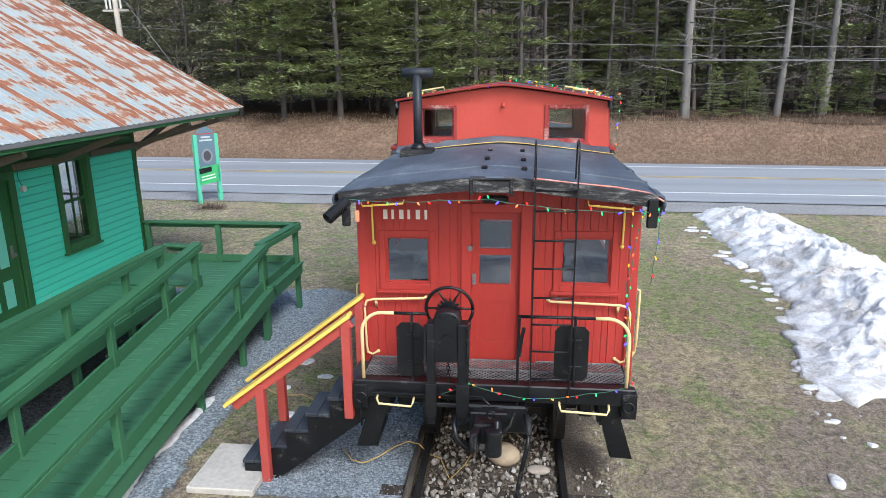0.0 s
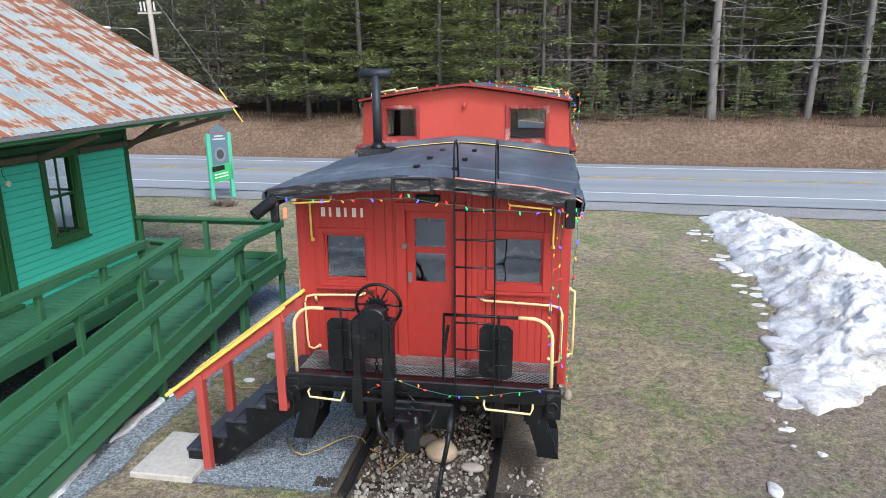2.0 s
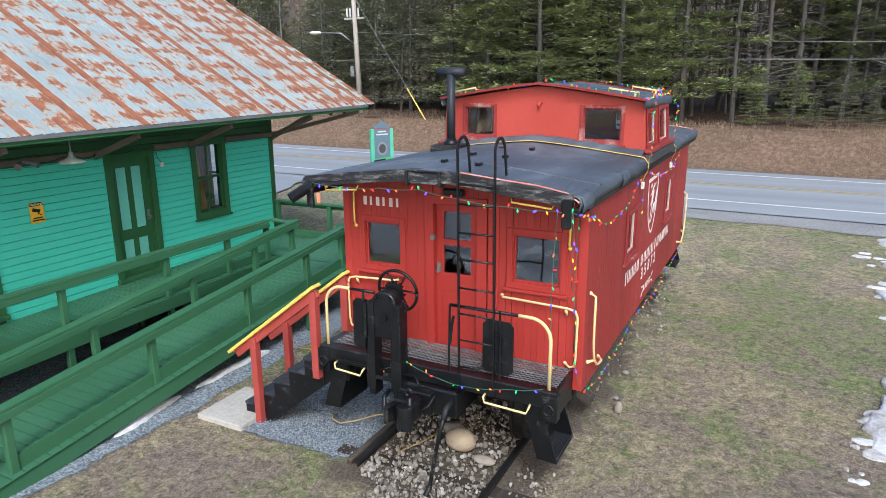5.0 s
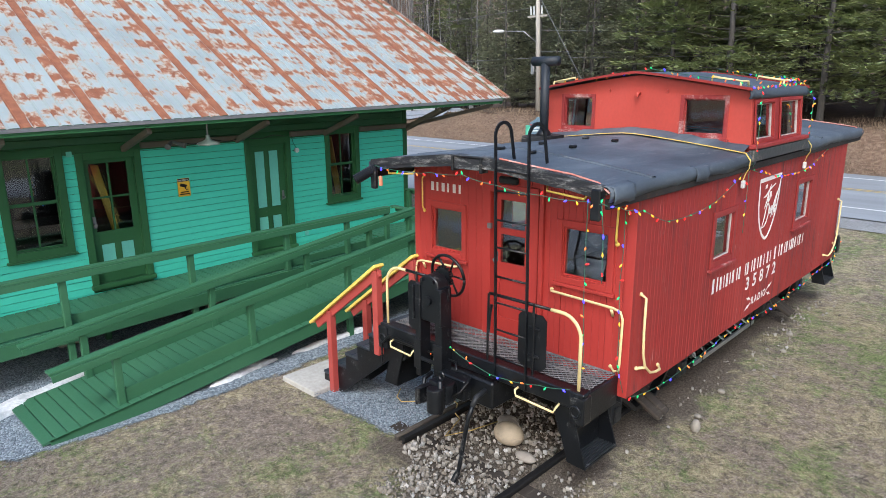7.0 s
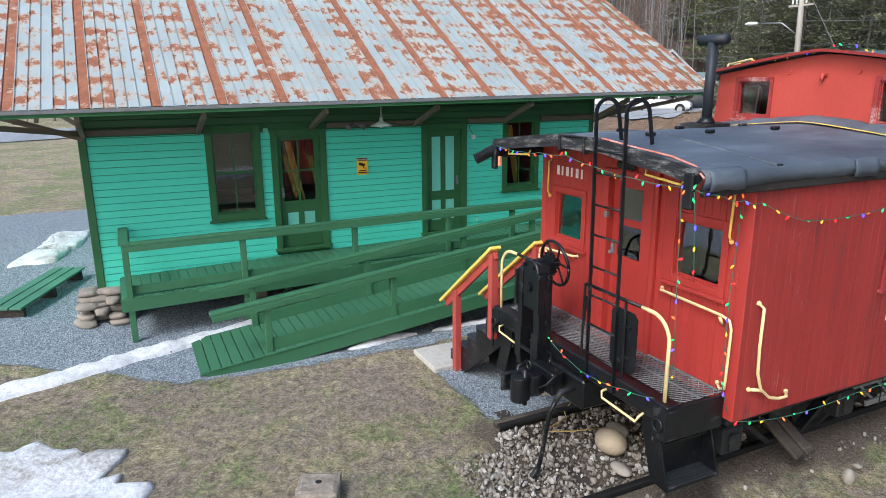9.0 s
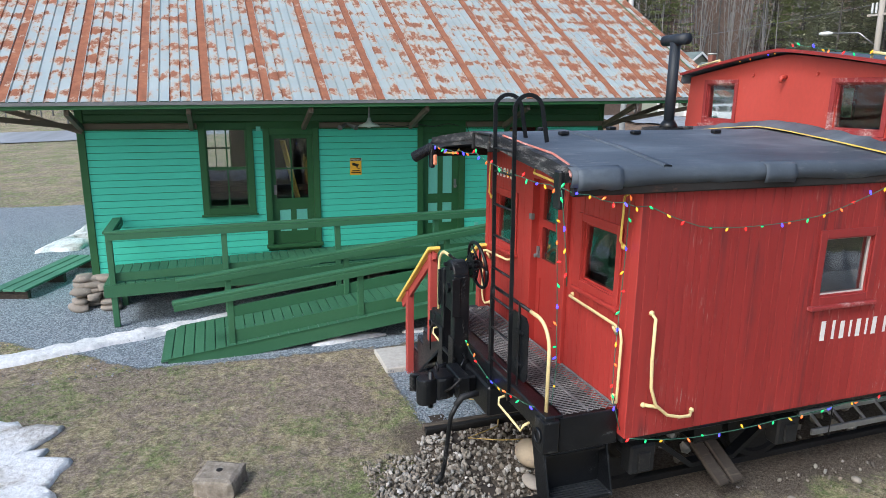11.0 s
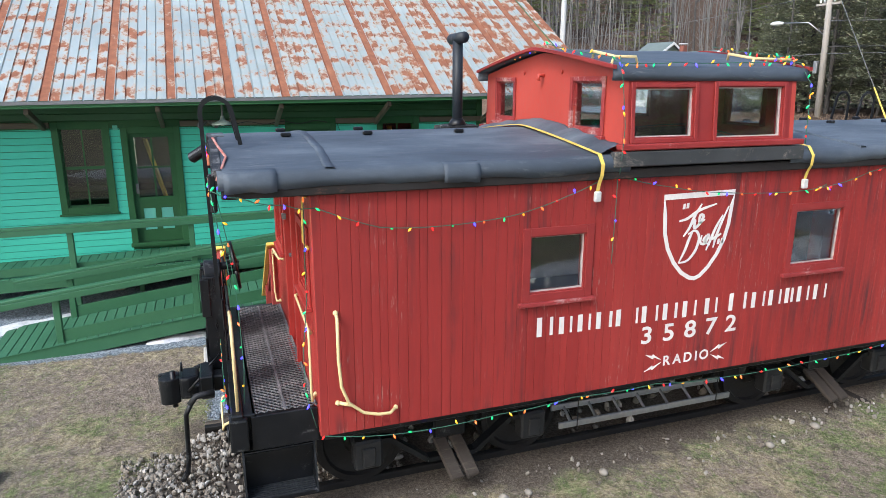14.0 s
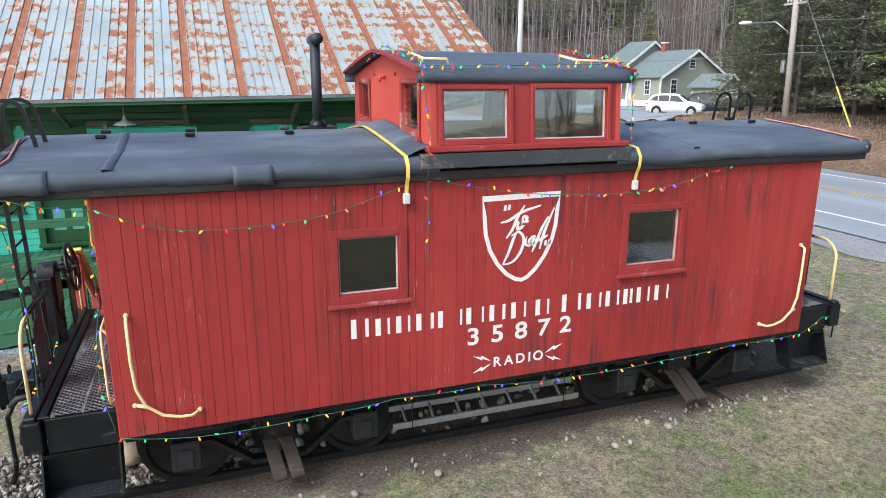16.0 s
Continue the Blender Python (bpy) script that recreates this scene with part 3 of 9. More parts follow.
def strip(name, material, f0, f1, dz, label, x0=-160, x1=160, step=1.0, cat="road", nx=10, kind="structure"):
    """A band of ground between two lines y = f0(x), f1(x)."""
    bm = bmesh.new()
    rows = []
    x = x0
    while x <= x1 + 1e-6:
        a, b = f0(x), f1(x)
        rows.append([bm.verts.new((x, a + (b - a) * k / nx, ground_z(x, a + (b - a) * k / nx) + dz)) for k in range(nx + 1)])
        x += step
    for p, q in zip(rows, rows[1:]):
        for k in range(nx):
            bm.faces.new((p[k], q[k], q[k + 1], p[k + 1]))
    return lone(name, bm, material, label, cat, kind=kind, smooth=True)


def wob(seed, amp, f=0.6):
    return lambda x: amp * noise.noise(Vector((x * f, seed, 0.5)))


w1, w2, w3 = wob(1, 0.5), wob(2, 0.35), wob(3, 0.8, 0.3)
strip("gravel_shoulder", M_SHOULDER, lambda x: road_near(x) - 1.45 + 0.6 * w1(x), lambda x: road_near(x) + 0.3, 0.02, "pale gravel shoulder along the highway", cat="shoulder", nx=3)
strip("road", M_ASPHALT, lambda x: road_near(x) + 0.06 * w2(x * 3), lambda x: road_far(x) + 0.1 * w2(x), 0.05, "two-lane grey asphalt highway", nx=6)
for nm, off, wd, mt, lb in (("edge_line", 1.56, 0.14, M_LINEW, "white edge line on the highway"), ("edge_line", 8.12, 0.14, M_LINEW, "white edge line on the highway"),
                            ("centre_line", 5.08, 0.10, M_LINEY, "yellow centre line on the highway"), ("centre_line", 5.34, 0.10, M_LINEY, "yellow centre line on the highway")):
    strip(nm, mt, lambda x: road_near(x) + off, lambda x: road_near(x) + off + wd, 0.058, lb, cat="road marking", nx=1)
strip("grass_bank", M_BANK, lambda x: road_far(x) + 0.15 + 0.3 * w1(x), lambda x: road_far(x) + 5.2 + w3(x), 0.03, "brown dead grass on the roadside bank", cat="bank", nx=18)
strip("forest_floor", M_FORESTFLOOR, lambda x: road_far(x) + 4.6 + w3(x), lambda x: road_far(x) + 170, 0.05, "dark leaf litter under the woods", cat="forest floor", nx=50, step=3.0)


def patch(name, material, pts, dz, label, cat, seed=0.0, amp=0.12, step=0.18, kind="structure", hump=0.0):
    """A patch of ground with an uneven rim: a closed outline filled as a fan of rings."""
    n = len(pts)
    rim = []
    for i in range(n):
        a, b = Vector(pts[i]), Vector(pts[(i + 1) % n])
        k = max(1, int((b - a).length / step))
        nor = Vector(((b - a).y, -(b - a).x)).normalized()
        for j in range(k):
            q = a + (b - a) * j / k
            rim.append(q + nor * amp * (noise.noise(Vector((q.x * 1.7, q.y * 1.7, seed))) + 0.6 * noise.noise(Vector((q.x * 5, q.y * 5, seed)))))
    bm = bmesh.new()
    vs = [bm.verts.new((q.x, q.y, 0)) for q in rim]
    f = bm.faces.new(vs)
    f.normal_update()
    bmesh.ops.triangulate(bm, faces=bm.faces)
    bmesh.ops.subdivide_edges(bm, edges=[e for e in bm.edges if e.calc_length() > 1.0], cuts=2)
    for v in bm.verts:
        v.co.z = ground_z(v.co.x, v.co.y) + dz + hump * (0.5 + noise.noise(v.co * 2))
    return lone(name, bm, material, label, cat, kind=kind)


sr = lambda y: -58 - 0.55 * y
bm = bmesh.new()
rows = [[bm.verts.new((sr(y) + k, y, 0.06 + ground_z(sr(y) + k, y) * 0.3)) for k in (-9, -4.5, 0, 4.5)] for y in range(-80, 10, 5)]
for p, q in zip(rows, rows[1:]):
    for k in range(3):
        bm.faces.new((p[k], p[k + 1], q[k + 1], q[k]))
lone("side_road", bm, M_ASPHALT, "grey asphalt side road beyond the field", "road", kind="structure")

# ---- caboose: shell ----
LEN, Z0, ZE = 7.18, 0.98, 2.98
caboose = thing("caboose", 0, 3.7, 0, "red wooden railway caboose with cupola, black platforms and white lettering", "caboose")


def roof_z(x):
    return 3.31 - 0.175 * (abs(x) / 1.62) ** 1.25


SIDE_HOLES = [(1.82, 2.36, 1.99, 2.50), (4.72, 5.34, 1.98, 2.54)]
END_HOLES = [(-1.17, -0.69, 2.06, 2.58), (0.67, 1.19, 2.08, 2.60), (-0.27, 0.27, 1.16, 2.86)]


def boarded(name, holes, u0, u1, z0, ztop, place_core, place_board, pitch, mat_b, t=0.018):
    bm = bmesh.new()
    for a, b, c, d in rects(u0, u1, z0, min(ztop(u0), ztop(u1)) - 0.02, holes):
        place_core(bm, a, b, c, d)
    # the core's near-black colour stands in for the unlit inside
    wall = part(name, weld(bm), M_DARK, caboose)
    wide = random.Random(int(pitch * 1000) + len(holes))
    cuts = [u0]
    while cuts[-1] < u1 - pitch * 0.8:
        cuts.append(min(u1, cuts[-1] + pitch * wide.choice((0.8, 0.8, 1.0, 1.0, 1.25, 1.45))))
    cuts[-1] = u1
    for a, a2 in zip(cuts, cuts[1:]):
        w = a2 - a
        for p, q, c, d in rects(a + 0.001, a + w - 0.001, z0, ztop(a + w / 2), holes):
            if q - p > 0.008 and d - c > 0.02:
                o, ax, ay = place_board(p, q, c)
                lay("board", plank_mesh(q - p, t, d - c, mat_b, 0.0025, "board"), wall, o, ax, ay, (0, 0, 1))
    return wall


def core_side(sx):
    def f(bm, a, b, c, d):
        box(bm, min(sx * 1.38, sx * 1.45), max(sx * 1.38, sx * 1.45), a, b, c, d)
    return f


def core_end(y0, y1):
    def f(bm, a, b, c, d):
        box(bm, a, b, y0, y1, c, d)
    return f


boarded("side_wall", SIDE_HOLES, 0.0, LEN, Z0, lambda u: ZE + 0.04, core_side(1), lambda p, q, c: ((1.45, q, c), (0, -1, 0), (1, 0, 0)), 0.083, M_RED)
boarded("side_wall", SIDE_HOLES, 0.0, LEN, Z0, lambda u: ZE + 0.04, core_side(-1), lambda p, q, c: ((-1.45, p, c), (0, 1, 0), (-1, 0, 0)), 0.083, M_RED)
boarded("end_wall", END_HOLES, -1.45, 1.45, Z0, lambda u: roof_z(u) - 0.05, core_end(0.02, 0.09), lambda p, q, c: ((q, 0.02, c), (-1, 0, 0), (0, -1, 0)), 0.083, M_RED_END)
boarded("end_wall", END_HOLES, -1.45, 1.45, Z0, lambda u: roof_z(u) - 0.05, core_end(LEN - 0.09, LEN - 0.02), lambda p, q, c: ((p, LEN - 0.02, c), (1, 0, 0), (0, 1, 0)), 0.083, M_RED_END)
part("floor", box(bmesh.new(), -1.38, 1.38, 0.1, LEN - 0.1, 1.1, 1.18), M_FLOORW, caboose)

for sx in (-1, 1):
    for y0, y1 in ((-0.004, 0.075), (LEN - 0.075, LEN + 0.004)):
        part("corner_board", bbox(min(sx * 1.372, sx * 1.4655), max(sx * 1.372, sx * 1.4655), y0, y1, Z0, 3.06, 0.003), M_RED_END, caboose)

# roof in two lengths, cupola between


def roof_sheet(y0, y1, seed):
    bm = bmesh.new()
    us = [-1.505 + 3.01 * i / 44 for i in range(45)]
    ys = np.linspace(y0, y1, int((y1 - y0) / 0.12) + 2)
    prev = None
    for y in ys:
        sag = 0.018 * noise.noise(Vector((0, y * 0.9, seed)))
        drop = 0.112 + 0.026 * noise.noise(Vector((seed, y * 1.3, 0))) + 0.016 * noise.noise(Vector((seed, y * 7, 3)))
        prof = [(-1.528, 3.13 - drop), (-1.545, 3.08), (-1.535, 3.125)] + [(u, roof_z(u)) for u in us] + [(1.535, 3.125), (1.545, 3.08), (1.528, 3.13 - drop)]
        row = []
        for x, z in prof:
            e = 0.009 * noise.noise(Vector((x * 1.8, y * 1.4, seed))) + 0.012 * noise.noise(Vector((x * 5, y * 2.2, seed + 4))) * smooth01(1.35, 1.55, abs(x))
            row.append(bm.verts.new((x + (0.6 * e if abs(x) > 1.52 else 0), y, z + sag + e)))
        if prev:
            for a in range(len(row) - 1):
                bm.faces.new((prev[a], prev[a + 1], row[a + 1], row[a]))
        prev = row
    ob = part("roof_felt", bm, M_TAR, caboose, "blue-black roofing felt", True)
    so = ob.modifiers.new("thick", "SOLIDIFY")
    so.thickness = 0.012
    return ob


def roof_lap(y0, seed):
    """The wavy lapped edge where two lengths of felt meet."""
    bm = bmesh.new()
    prev = None
    for i in range(49):
        x = -1.52 + 3.04 * i / 48
        y = y0 + 0.03 * noise.noise(Vector((x * 0.8, seed, 0))) + 0.012 * noise.noise(Vector((x * 4, seed, 1)))
        row = [bm.verts.new((x, y + dy, roof_z(x) + 0.010 + dz)) for dy, dz in ((0.0, -0.03), (0.0, 0.002), (0.02, 0.003), (0.07, -0.004), (0.07, -0.03))]
        if prev:
            for a in range(4):
                bm.faces.new((prev[a], prev[a + 1], row[a + 1], row[a]))
        prev = row
    return part("felt_lap", bm, M_TAR, caboose, "lapped edge of roofing felt", True)


for y0, sd in ((0.12, 1.0), (5.4, 3.0)):
    roof_lap(y0, sd)
roof_sheet(-0.64, 2.72, 1.0)
roof_sheet(4.50, 7.79, 5.0)
bm = bmesh.new()
for y0, y1 in ((-0.60, 7.75),):
    n = 24
    poly = [(-1.48 + 2.96 * i / n, roof_z(-1.48 + 2.96 * i / n) - 0.03) for i in range(n + 1)]
    poly += [(x, z - 0.05) for x, z in poly[::-1]]
    prism(bm, poly, (0, y1 - y0, 0), (1, 0, 0), (0, 0, 1), (0, y0, 0))
part("roof_deck", bm, M_BLACKWOOD, caboose)
for s in (-1, 1):
    part("eave_board", bbox(min(s * 1.472, s * 1.522), max(s * 1.472, s * 1.522), -0.62, 7.76, 2.955, 3.04), M_EAVE, caboose, "rusty brown eave board")
for y0, y1 in ((-0.665, -0.605), (7.755, 7.815)):
    # each end board is made of two lengths that meet under a raised block at the ridge
    for x0, x1 in ((-1.47, -0.20), (0.16, 1.47)):
        n = 14
        poly = [(x0 + (x1 - x0) * i / n, roof_z(x0 + (x1 - x0) * i / n) + 0.006 + 0.006 * noise.noise(Vector((i * 0.9, x0, y0)))) for i in range(n + 1)]
        poly += [(x, z - 0.118 - 0.012 * noise.noise(Vector((x * 4, y0, 0)))) for x, z in poly[::-1]]
        part("roof_fascia", prism(bmesh.new(), poly, (0, y1 - y0, 0), (1, 0, 0), (0, 0, 1), (0, y0, 0)), M_FASCIA, caboose, "peeling black roof end board")
        part("fascia_batten", beam(bmesh.new(), (x0, (y0 + y1) / 2 - (0.034 if y0 < 3 else -0.034), roof_z(x0) - 0.045), (x1, (y0 + y1) / 2 - (0.034 if y0 < 3 else -0.034), roof_z(x1) - 0.045), 0.012, 0.035), M_FASCIA, caboose)
    yc = (y0 + y1) / 2
    part("ridge_block", bbox(-0.205, 0.165, yc - 0.03, yc + 0.05, 3.165, 3.285, 0.008), M_FASCIA, caboose, "burnt black block at the roof's ridge")
    for x in (-0.215, 0.155):
        part("block_cheek", bbox(x - 0.016, x + 0.016, yc - 0.05, yc + 0.06, 3.145, 3.29, 0.006), M_BLACKWOOD, caboose)
    part("ridge_cap", bbox(-0.235, 0.185, yc - 0.045, yc + 0.10, 3.287, 3.303, 0.004), M_FASCIA, caboose)

# cupola
CY0, CY1 = 2.66, 4.55


def cup_z(x):
    return 4.085 - 0.205 * (abs(x) / 1.45) ** 1.2


CEND = [(-1.12, -0.67, 3.36, 3.77), (0.63, 1.14, 3.34, 3.77)]
for y0, y1, nm in ((CY0, CY0 + 0.05, "cupola_front"), (CY1 - 0.05, CY1, "cupola_back")):
    bm = bmesh.new()
    for a, b, c, d in rects(-1.43, 1.43, 3.1, 3.82, CEND):
        box(bm, a, b, y0, y1, c, d)
    n = 24
    poly = [(-1.43 + 2.86 * i / n, cup_z(-1.43 + 2.86 * i / n) - 0.03) for i in range(n + 1)] + [(1.43, 3.82), (-1.43, 3.82)]
    prism(bm, poly, (0, 0.05, 0), (1, 0, 0), (0, 0, 1), (0, y0, 0))
    weld(bm)
    for v in bm.verts:
        v.co.x *= 1.0 + 0.05 * (3.86 - v.co.z)
    part(nm, weld(bm), M_RED_CUP, caboose, "faded orange-red painted cupola end")
CSIDE = [(2.77, 3.39, 3.29, 3.72), (3.64, 4.40, 3.27, 3.73)]
for s in (-1, 1):
    bm = bmesh.new()
    for a, b, c, d in rects(CY0 + 0.05, CY1 - 0.05, 3.1, 3.86, CSIDE):
        box(bm, 1.37, 1.43, a, b, c, d)
    for v in bm.verts:
        v.co.x = s * (v.co.x + 0.072 * (3.86 - v.co.z))
    part("cupola_side", weld(bm), M_RED_TRIM, caboose)
    part("cupola_sill", bbox(min(s * 1.47, s * 1.56), max(s * 1.47, s * 1.56), CY0 - 0.06, CY1 + 0.06, 3.20, 3.25), M_RED_TRIM, caboose)
    part("flashing", bbox(min(s * 1.49, s * 1.555), max(s * 1.49, s * 1.555), CY0 - 0.12, CY1 + 0.08, 3.06, 3.19), M_FLASH, caboose, "rust-streaked black flashing board")
bm = bmesh.new()
n = 30
prof = [(-1.452, 3.775), (-1.468, 3.82)] + [(-1.45 + 2.9 * i / n, cup_z(-1.45 + 2.9 * i / n) + 0.01) for i in range(n + 1)] + [(1.468, 3.82), (1.452, 3.775)]
ys = np.linspace(CY0 - 0.12, CY1 + 0.12, 18)
rows = [[bm.verts.new((x, y, z + 0.008 * noise.noise(Vector((x * 2, y * 2, 7))))) for x, z in prof] for y in ys]
for p, q in zip(rows, rows[1:]):
    for k in range(len(prof) - 1):
        bm.faces.new((p[k], p[k + 1], q[k + 1], q[k]))
ob = part("cupola_roof", bm, M_TAR, caboose, "dark roofing felt", True)
ob.modifiers.new("thick", "SOLIDIFY").thickness = 0.015
for y0 in (CY0 - 0.14, CY1 + 0.10):
    poly = [(-1.472 + 2.944 * i / n, cup_z(-1.472 + 2.944 * i / n) + 0.024) for i in range(n + 1)]
    poly += [(x, z - 0.03) for x, z in poly[::-1]]
    part("cupola_roof_edge", prism(bmesh.new(), poly, (0, 0.04, 0), (1, 0, 0), (0, 0, 1), (0, y0, 0)), M_RED_TRIM, caboose)


def window(parent, name, o, ax, out, w, h, frame_w, mat_f, sill=True, depth=0.05, inset=0.03, mull=(), sash=None, lip=0.02, label="", glazing=None, lean=0.0, s=0.028, mat_s=None):
    """A window round the opening w x h whose lower corner is o; ax runs along the wall, out points out of it."""
    o, ax, out, up = Vector(o), Vector(ax), Vector(out), Vector((0, 0, 1))

    def bar(bm, u0, u1, v0, v1, d0, d1):
        vs = [bm.verts.new(o + ax * u + up * v + out * d) for d in (d0, d1) for u, v in ((u0, v0), (u1, v0), (u1, v1), (u0, v1))]
        for f in ((0, 1, 2, 3), (7, 6, 5, 4), (0, 4, 5, 1), (1, 5, 6, 2), (2, 6, 7, 3), (3, 7, 4, 0)):
            bm.faces.new([vs[k] for k in f])
        return bm
    f = frame_w
    bm = bmesh.new()
    for u0, u1, v0, v1 in ((-f, 0, -f, h + f), (w, w + f, -f, h + f), (0, w, h, h + f), (0, w, -f, 0)):
        bar(bm, u0, u1, v0, v1, 0.002, lip)
    win = part(name, bevelled(bm, 0.004), mat_f, parent, label)
    bm = bmesh.new()
    for u0, u1, v0, v1 in ((-0.003, 0.010, 0, h), (w - 0.010, w + 0.003, 0, h), (0.010, w - 0.010, h - 0.010, h + 0.003), (0.010, w - 0.010, -0.003, 0.010)):
        bar(bm, u0, u1, v0, v1, -depth - 0.04, 0.003)
    part("reveal", bm, mat_f, win)
    bm = bmesh.new()
    for u0, u1, v0, v1 in ((0, s, 0, h), (w - s, w, 0, h), (s, w - s, h - s, h), (s, w - s, 0, s)):
        bar(bm, u0, u1, v0, v1, -depth, -inset + 0.012)
    for k in mull:
        if k[0] == "v":
            bar(bm, k[1] * w - 0.012, k[1] * w + 0.012, s, h - s, -depth + 0.004, -inset + 0.008)
        else:
            bar(bm, s, w - s, k[1] * h - k[2] / 2, k[1] * h + k[2] / 2, -depth + 0.004, -inset + 0.01)
    part("sash", bm, sash or mat_f, win)
    if sill:
        part("window_sill", bevelled(bar(bmesh.new(), -f - 0.03, w + f + 0.03, -f - 0.035, -f, 0, lip + 0.03), 0.005), mat_s or mat_f, win)
    pane = part("pane", bar(bmesh.new(), s * 0.7, w - s * 0.7, s * 0.7, h - s * 0.7, -inset - 0.008, -inset - 0.003), glazing or M_GLASS, win)
    if lean:
        for v in pane.data.vertices:
            v.co -= out * (math.tan(lean) * (v.co.z - o.z - h / 2))
    return win


for a, b, c, d in SIDE_HOLES:
    window(caboose, "window", (1.468, a, c), (0, 1, 0), (1, 0, 0), b - a, d - c, 0.072, M_RED_TRIM, sash=M_SASH, s=0.018, mat_s=M_RED_SILL)
    window(caboose, "window", (-1.468, b, c), (0, -1, 0), (-1, 0, 0), b - a, d - c, 0.07, M_RED_TRIM)
for a, b, c, d in END_HOLES[:2]:
    window(caboose, "window", (a, 0.002, c), (1, 0, 0), (0, -1, 0), b - a, d - c, 0.065, M_RED_END, glazing=M_BOWED, lean=radians(3))
    window(caboose, "window", (b, LEN - 0.002, c), (-1, 0, 0), (0, 1, 0), b - a, d - c, 0.065, M_RED_END)
for a, b, c, d in CEND:
    window(caboose, "cupola_window", (a, CY0 - 0.001, c), (1, 0, 0), (0, -1, 0), b - a, d - c, 0.045, M_RED_SILL, s=0.02)
    window(caboose, "cupola_window", (b, CY1 + 0.001, c), (-1, 0, 0), (0, 1, 0), b - a, d - c, 0.045, M_RED_TRIM)
for a, b, c, d in CSIDE:
    for s in (-1, 1):
        win = window(caboose, "cupola_window", (s * 1.432, a if s > 0 else b, c), (0, s, 0), (s, 0, 0), b - a, d - c, 0.04, M_RED_TRIM, False, sash=M_SASH, glazing=M_PLEXI, s=0.02)
        for piece in [win, *win.children]:
            for v in piece.data.vertices:
                v.co.x += s * 0.072 * (3.86 - v.co.z)

# ---- depot: shell ----
DX, DY0, DY1 = -6.72, -5.0, 4.80
depot = thing("depot_building", -10.4, 0, 0, "mint-green clapboard railway depot with a rusty metal roof", "building")
D_HOLES = [(-3.05, -2.37, 1.60, 2.98), (-1.98, -1.22, 0.89, 2.87), (0.87, 1.62, 0.89, 2.88), (2.66, 3.31, 1.70, 3.0)]


def eave_z(y):
    return 3.515 + 0.013 * y


bm = bmesh.new()
for a, b, c, d in rects(DY0, DY1, 0.25, 3.75, D_HOLES):
    box(bm, DX - 0.16, DX - 0.02, a, b, c, d)
dwall = part("wall", weld(bm), M_DKGREEN, depot)
BACK_HOLE = (-3.26, -2.46, 1.55, 2.62)
NORTH_HOLE = (-8.55, -7.55, 1.35, 2.92)
bm = bmesh.new()
for a, b, c, d in rects(-13.6, DX - 0.17, 0.25, 3.75, [NORTH_HOLE]):
    box(bm, a, b, DY1 - 0.16, DY1 - 0.02, c, d)
part("wall", weld(bm), M_TEAL, depot)
part("wall", box(bmesh.new(), -13.6, DX - 0.17, DY0 + 0.02, DY0 + 0.16, 0.25, 3.75), M_TEAL, depot)
bm = bmesh.new()
for a, b, c, d in rects(DY0, DY1, 0.25, 3.75, [BACK_HOLE]):
    box(bm, -13.7, -13.56, a, b, c, d)
part("wall", weld(bm), M_TEAL, depot)
window(depot, "window", (-13.704, BACK_HOLE[1], BACK_HOLE[2]), (0, -1, 0), (-1, 0, 0), 0.80, 1.07, 0.11, M_DKGREEN, True, 0.09, 0.06, (("v", 0.5), ("h", 0.5, 0.05)), M_DKGREEN, 0.035)
window(depot, "window", (NORTH_HOLE[1], DY1 - 0.018, NORTH_HOLE[2]), (-1, 0, 0), (0, 1, 0), 1.0, 1.57, 0.11, M_DKGREEN, True, 0.09, 0.06, (("v", 0.34), ("v", 0.67), ("h", 0.5, 0.05)), M_DKGREEN, 0.035)
for y in (DY0 + 0.09, DY1 - 0.09):
    part("gable_wall", prism(bmesh.new(), [(-13.7, 3.75), (DX, 3.75), (-10.2, 5.9)], (0, 0.1, 0), (1, 0, 0), (0, 0, 1), (0, y - 0.05, 0)), M_TEAL, depot)
# near-black sheets, added so that the room behind the glass looks unlit
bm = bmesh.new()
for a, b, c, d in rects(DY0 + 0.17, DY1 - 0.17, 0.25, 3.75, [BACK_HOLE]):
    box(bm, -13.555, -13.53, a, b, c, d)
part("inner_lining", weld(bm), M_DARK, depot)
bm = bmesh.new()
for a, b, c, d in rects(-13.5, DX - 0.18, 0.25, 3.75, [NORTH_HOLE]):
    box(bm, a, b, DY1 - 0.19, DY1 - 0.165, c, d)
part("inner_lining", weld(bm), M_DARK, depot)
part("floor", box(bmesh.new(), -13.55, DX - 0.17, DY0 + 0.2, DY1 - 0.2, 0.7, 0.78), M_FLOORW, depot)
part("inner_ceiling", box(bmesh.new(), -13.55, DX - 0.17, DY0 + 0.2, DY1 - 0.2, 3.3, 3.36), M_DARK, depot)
# roof: ribbed sheets, one by one
PITCH = math.atan(0.575)
RIDGE_X = -10.20
EX = -5.47
slope_len = (EX - RIDGE_X) / math.cos(PITCH)


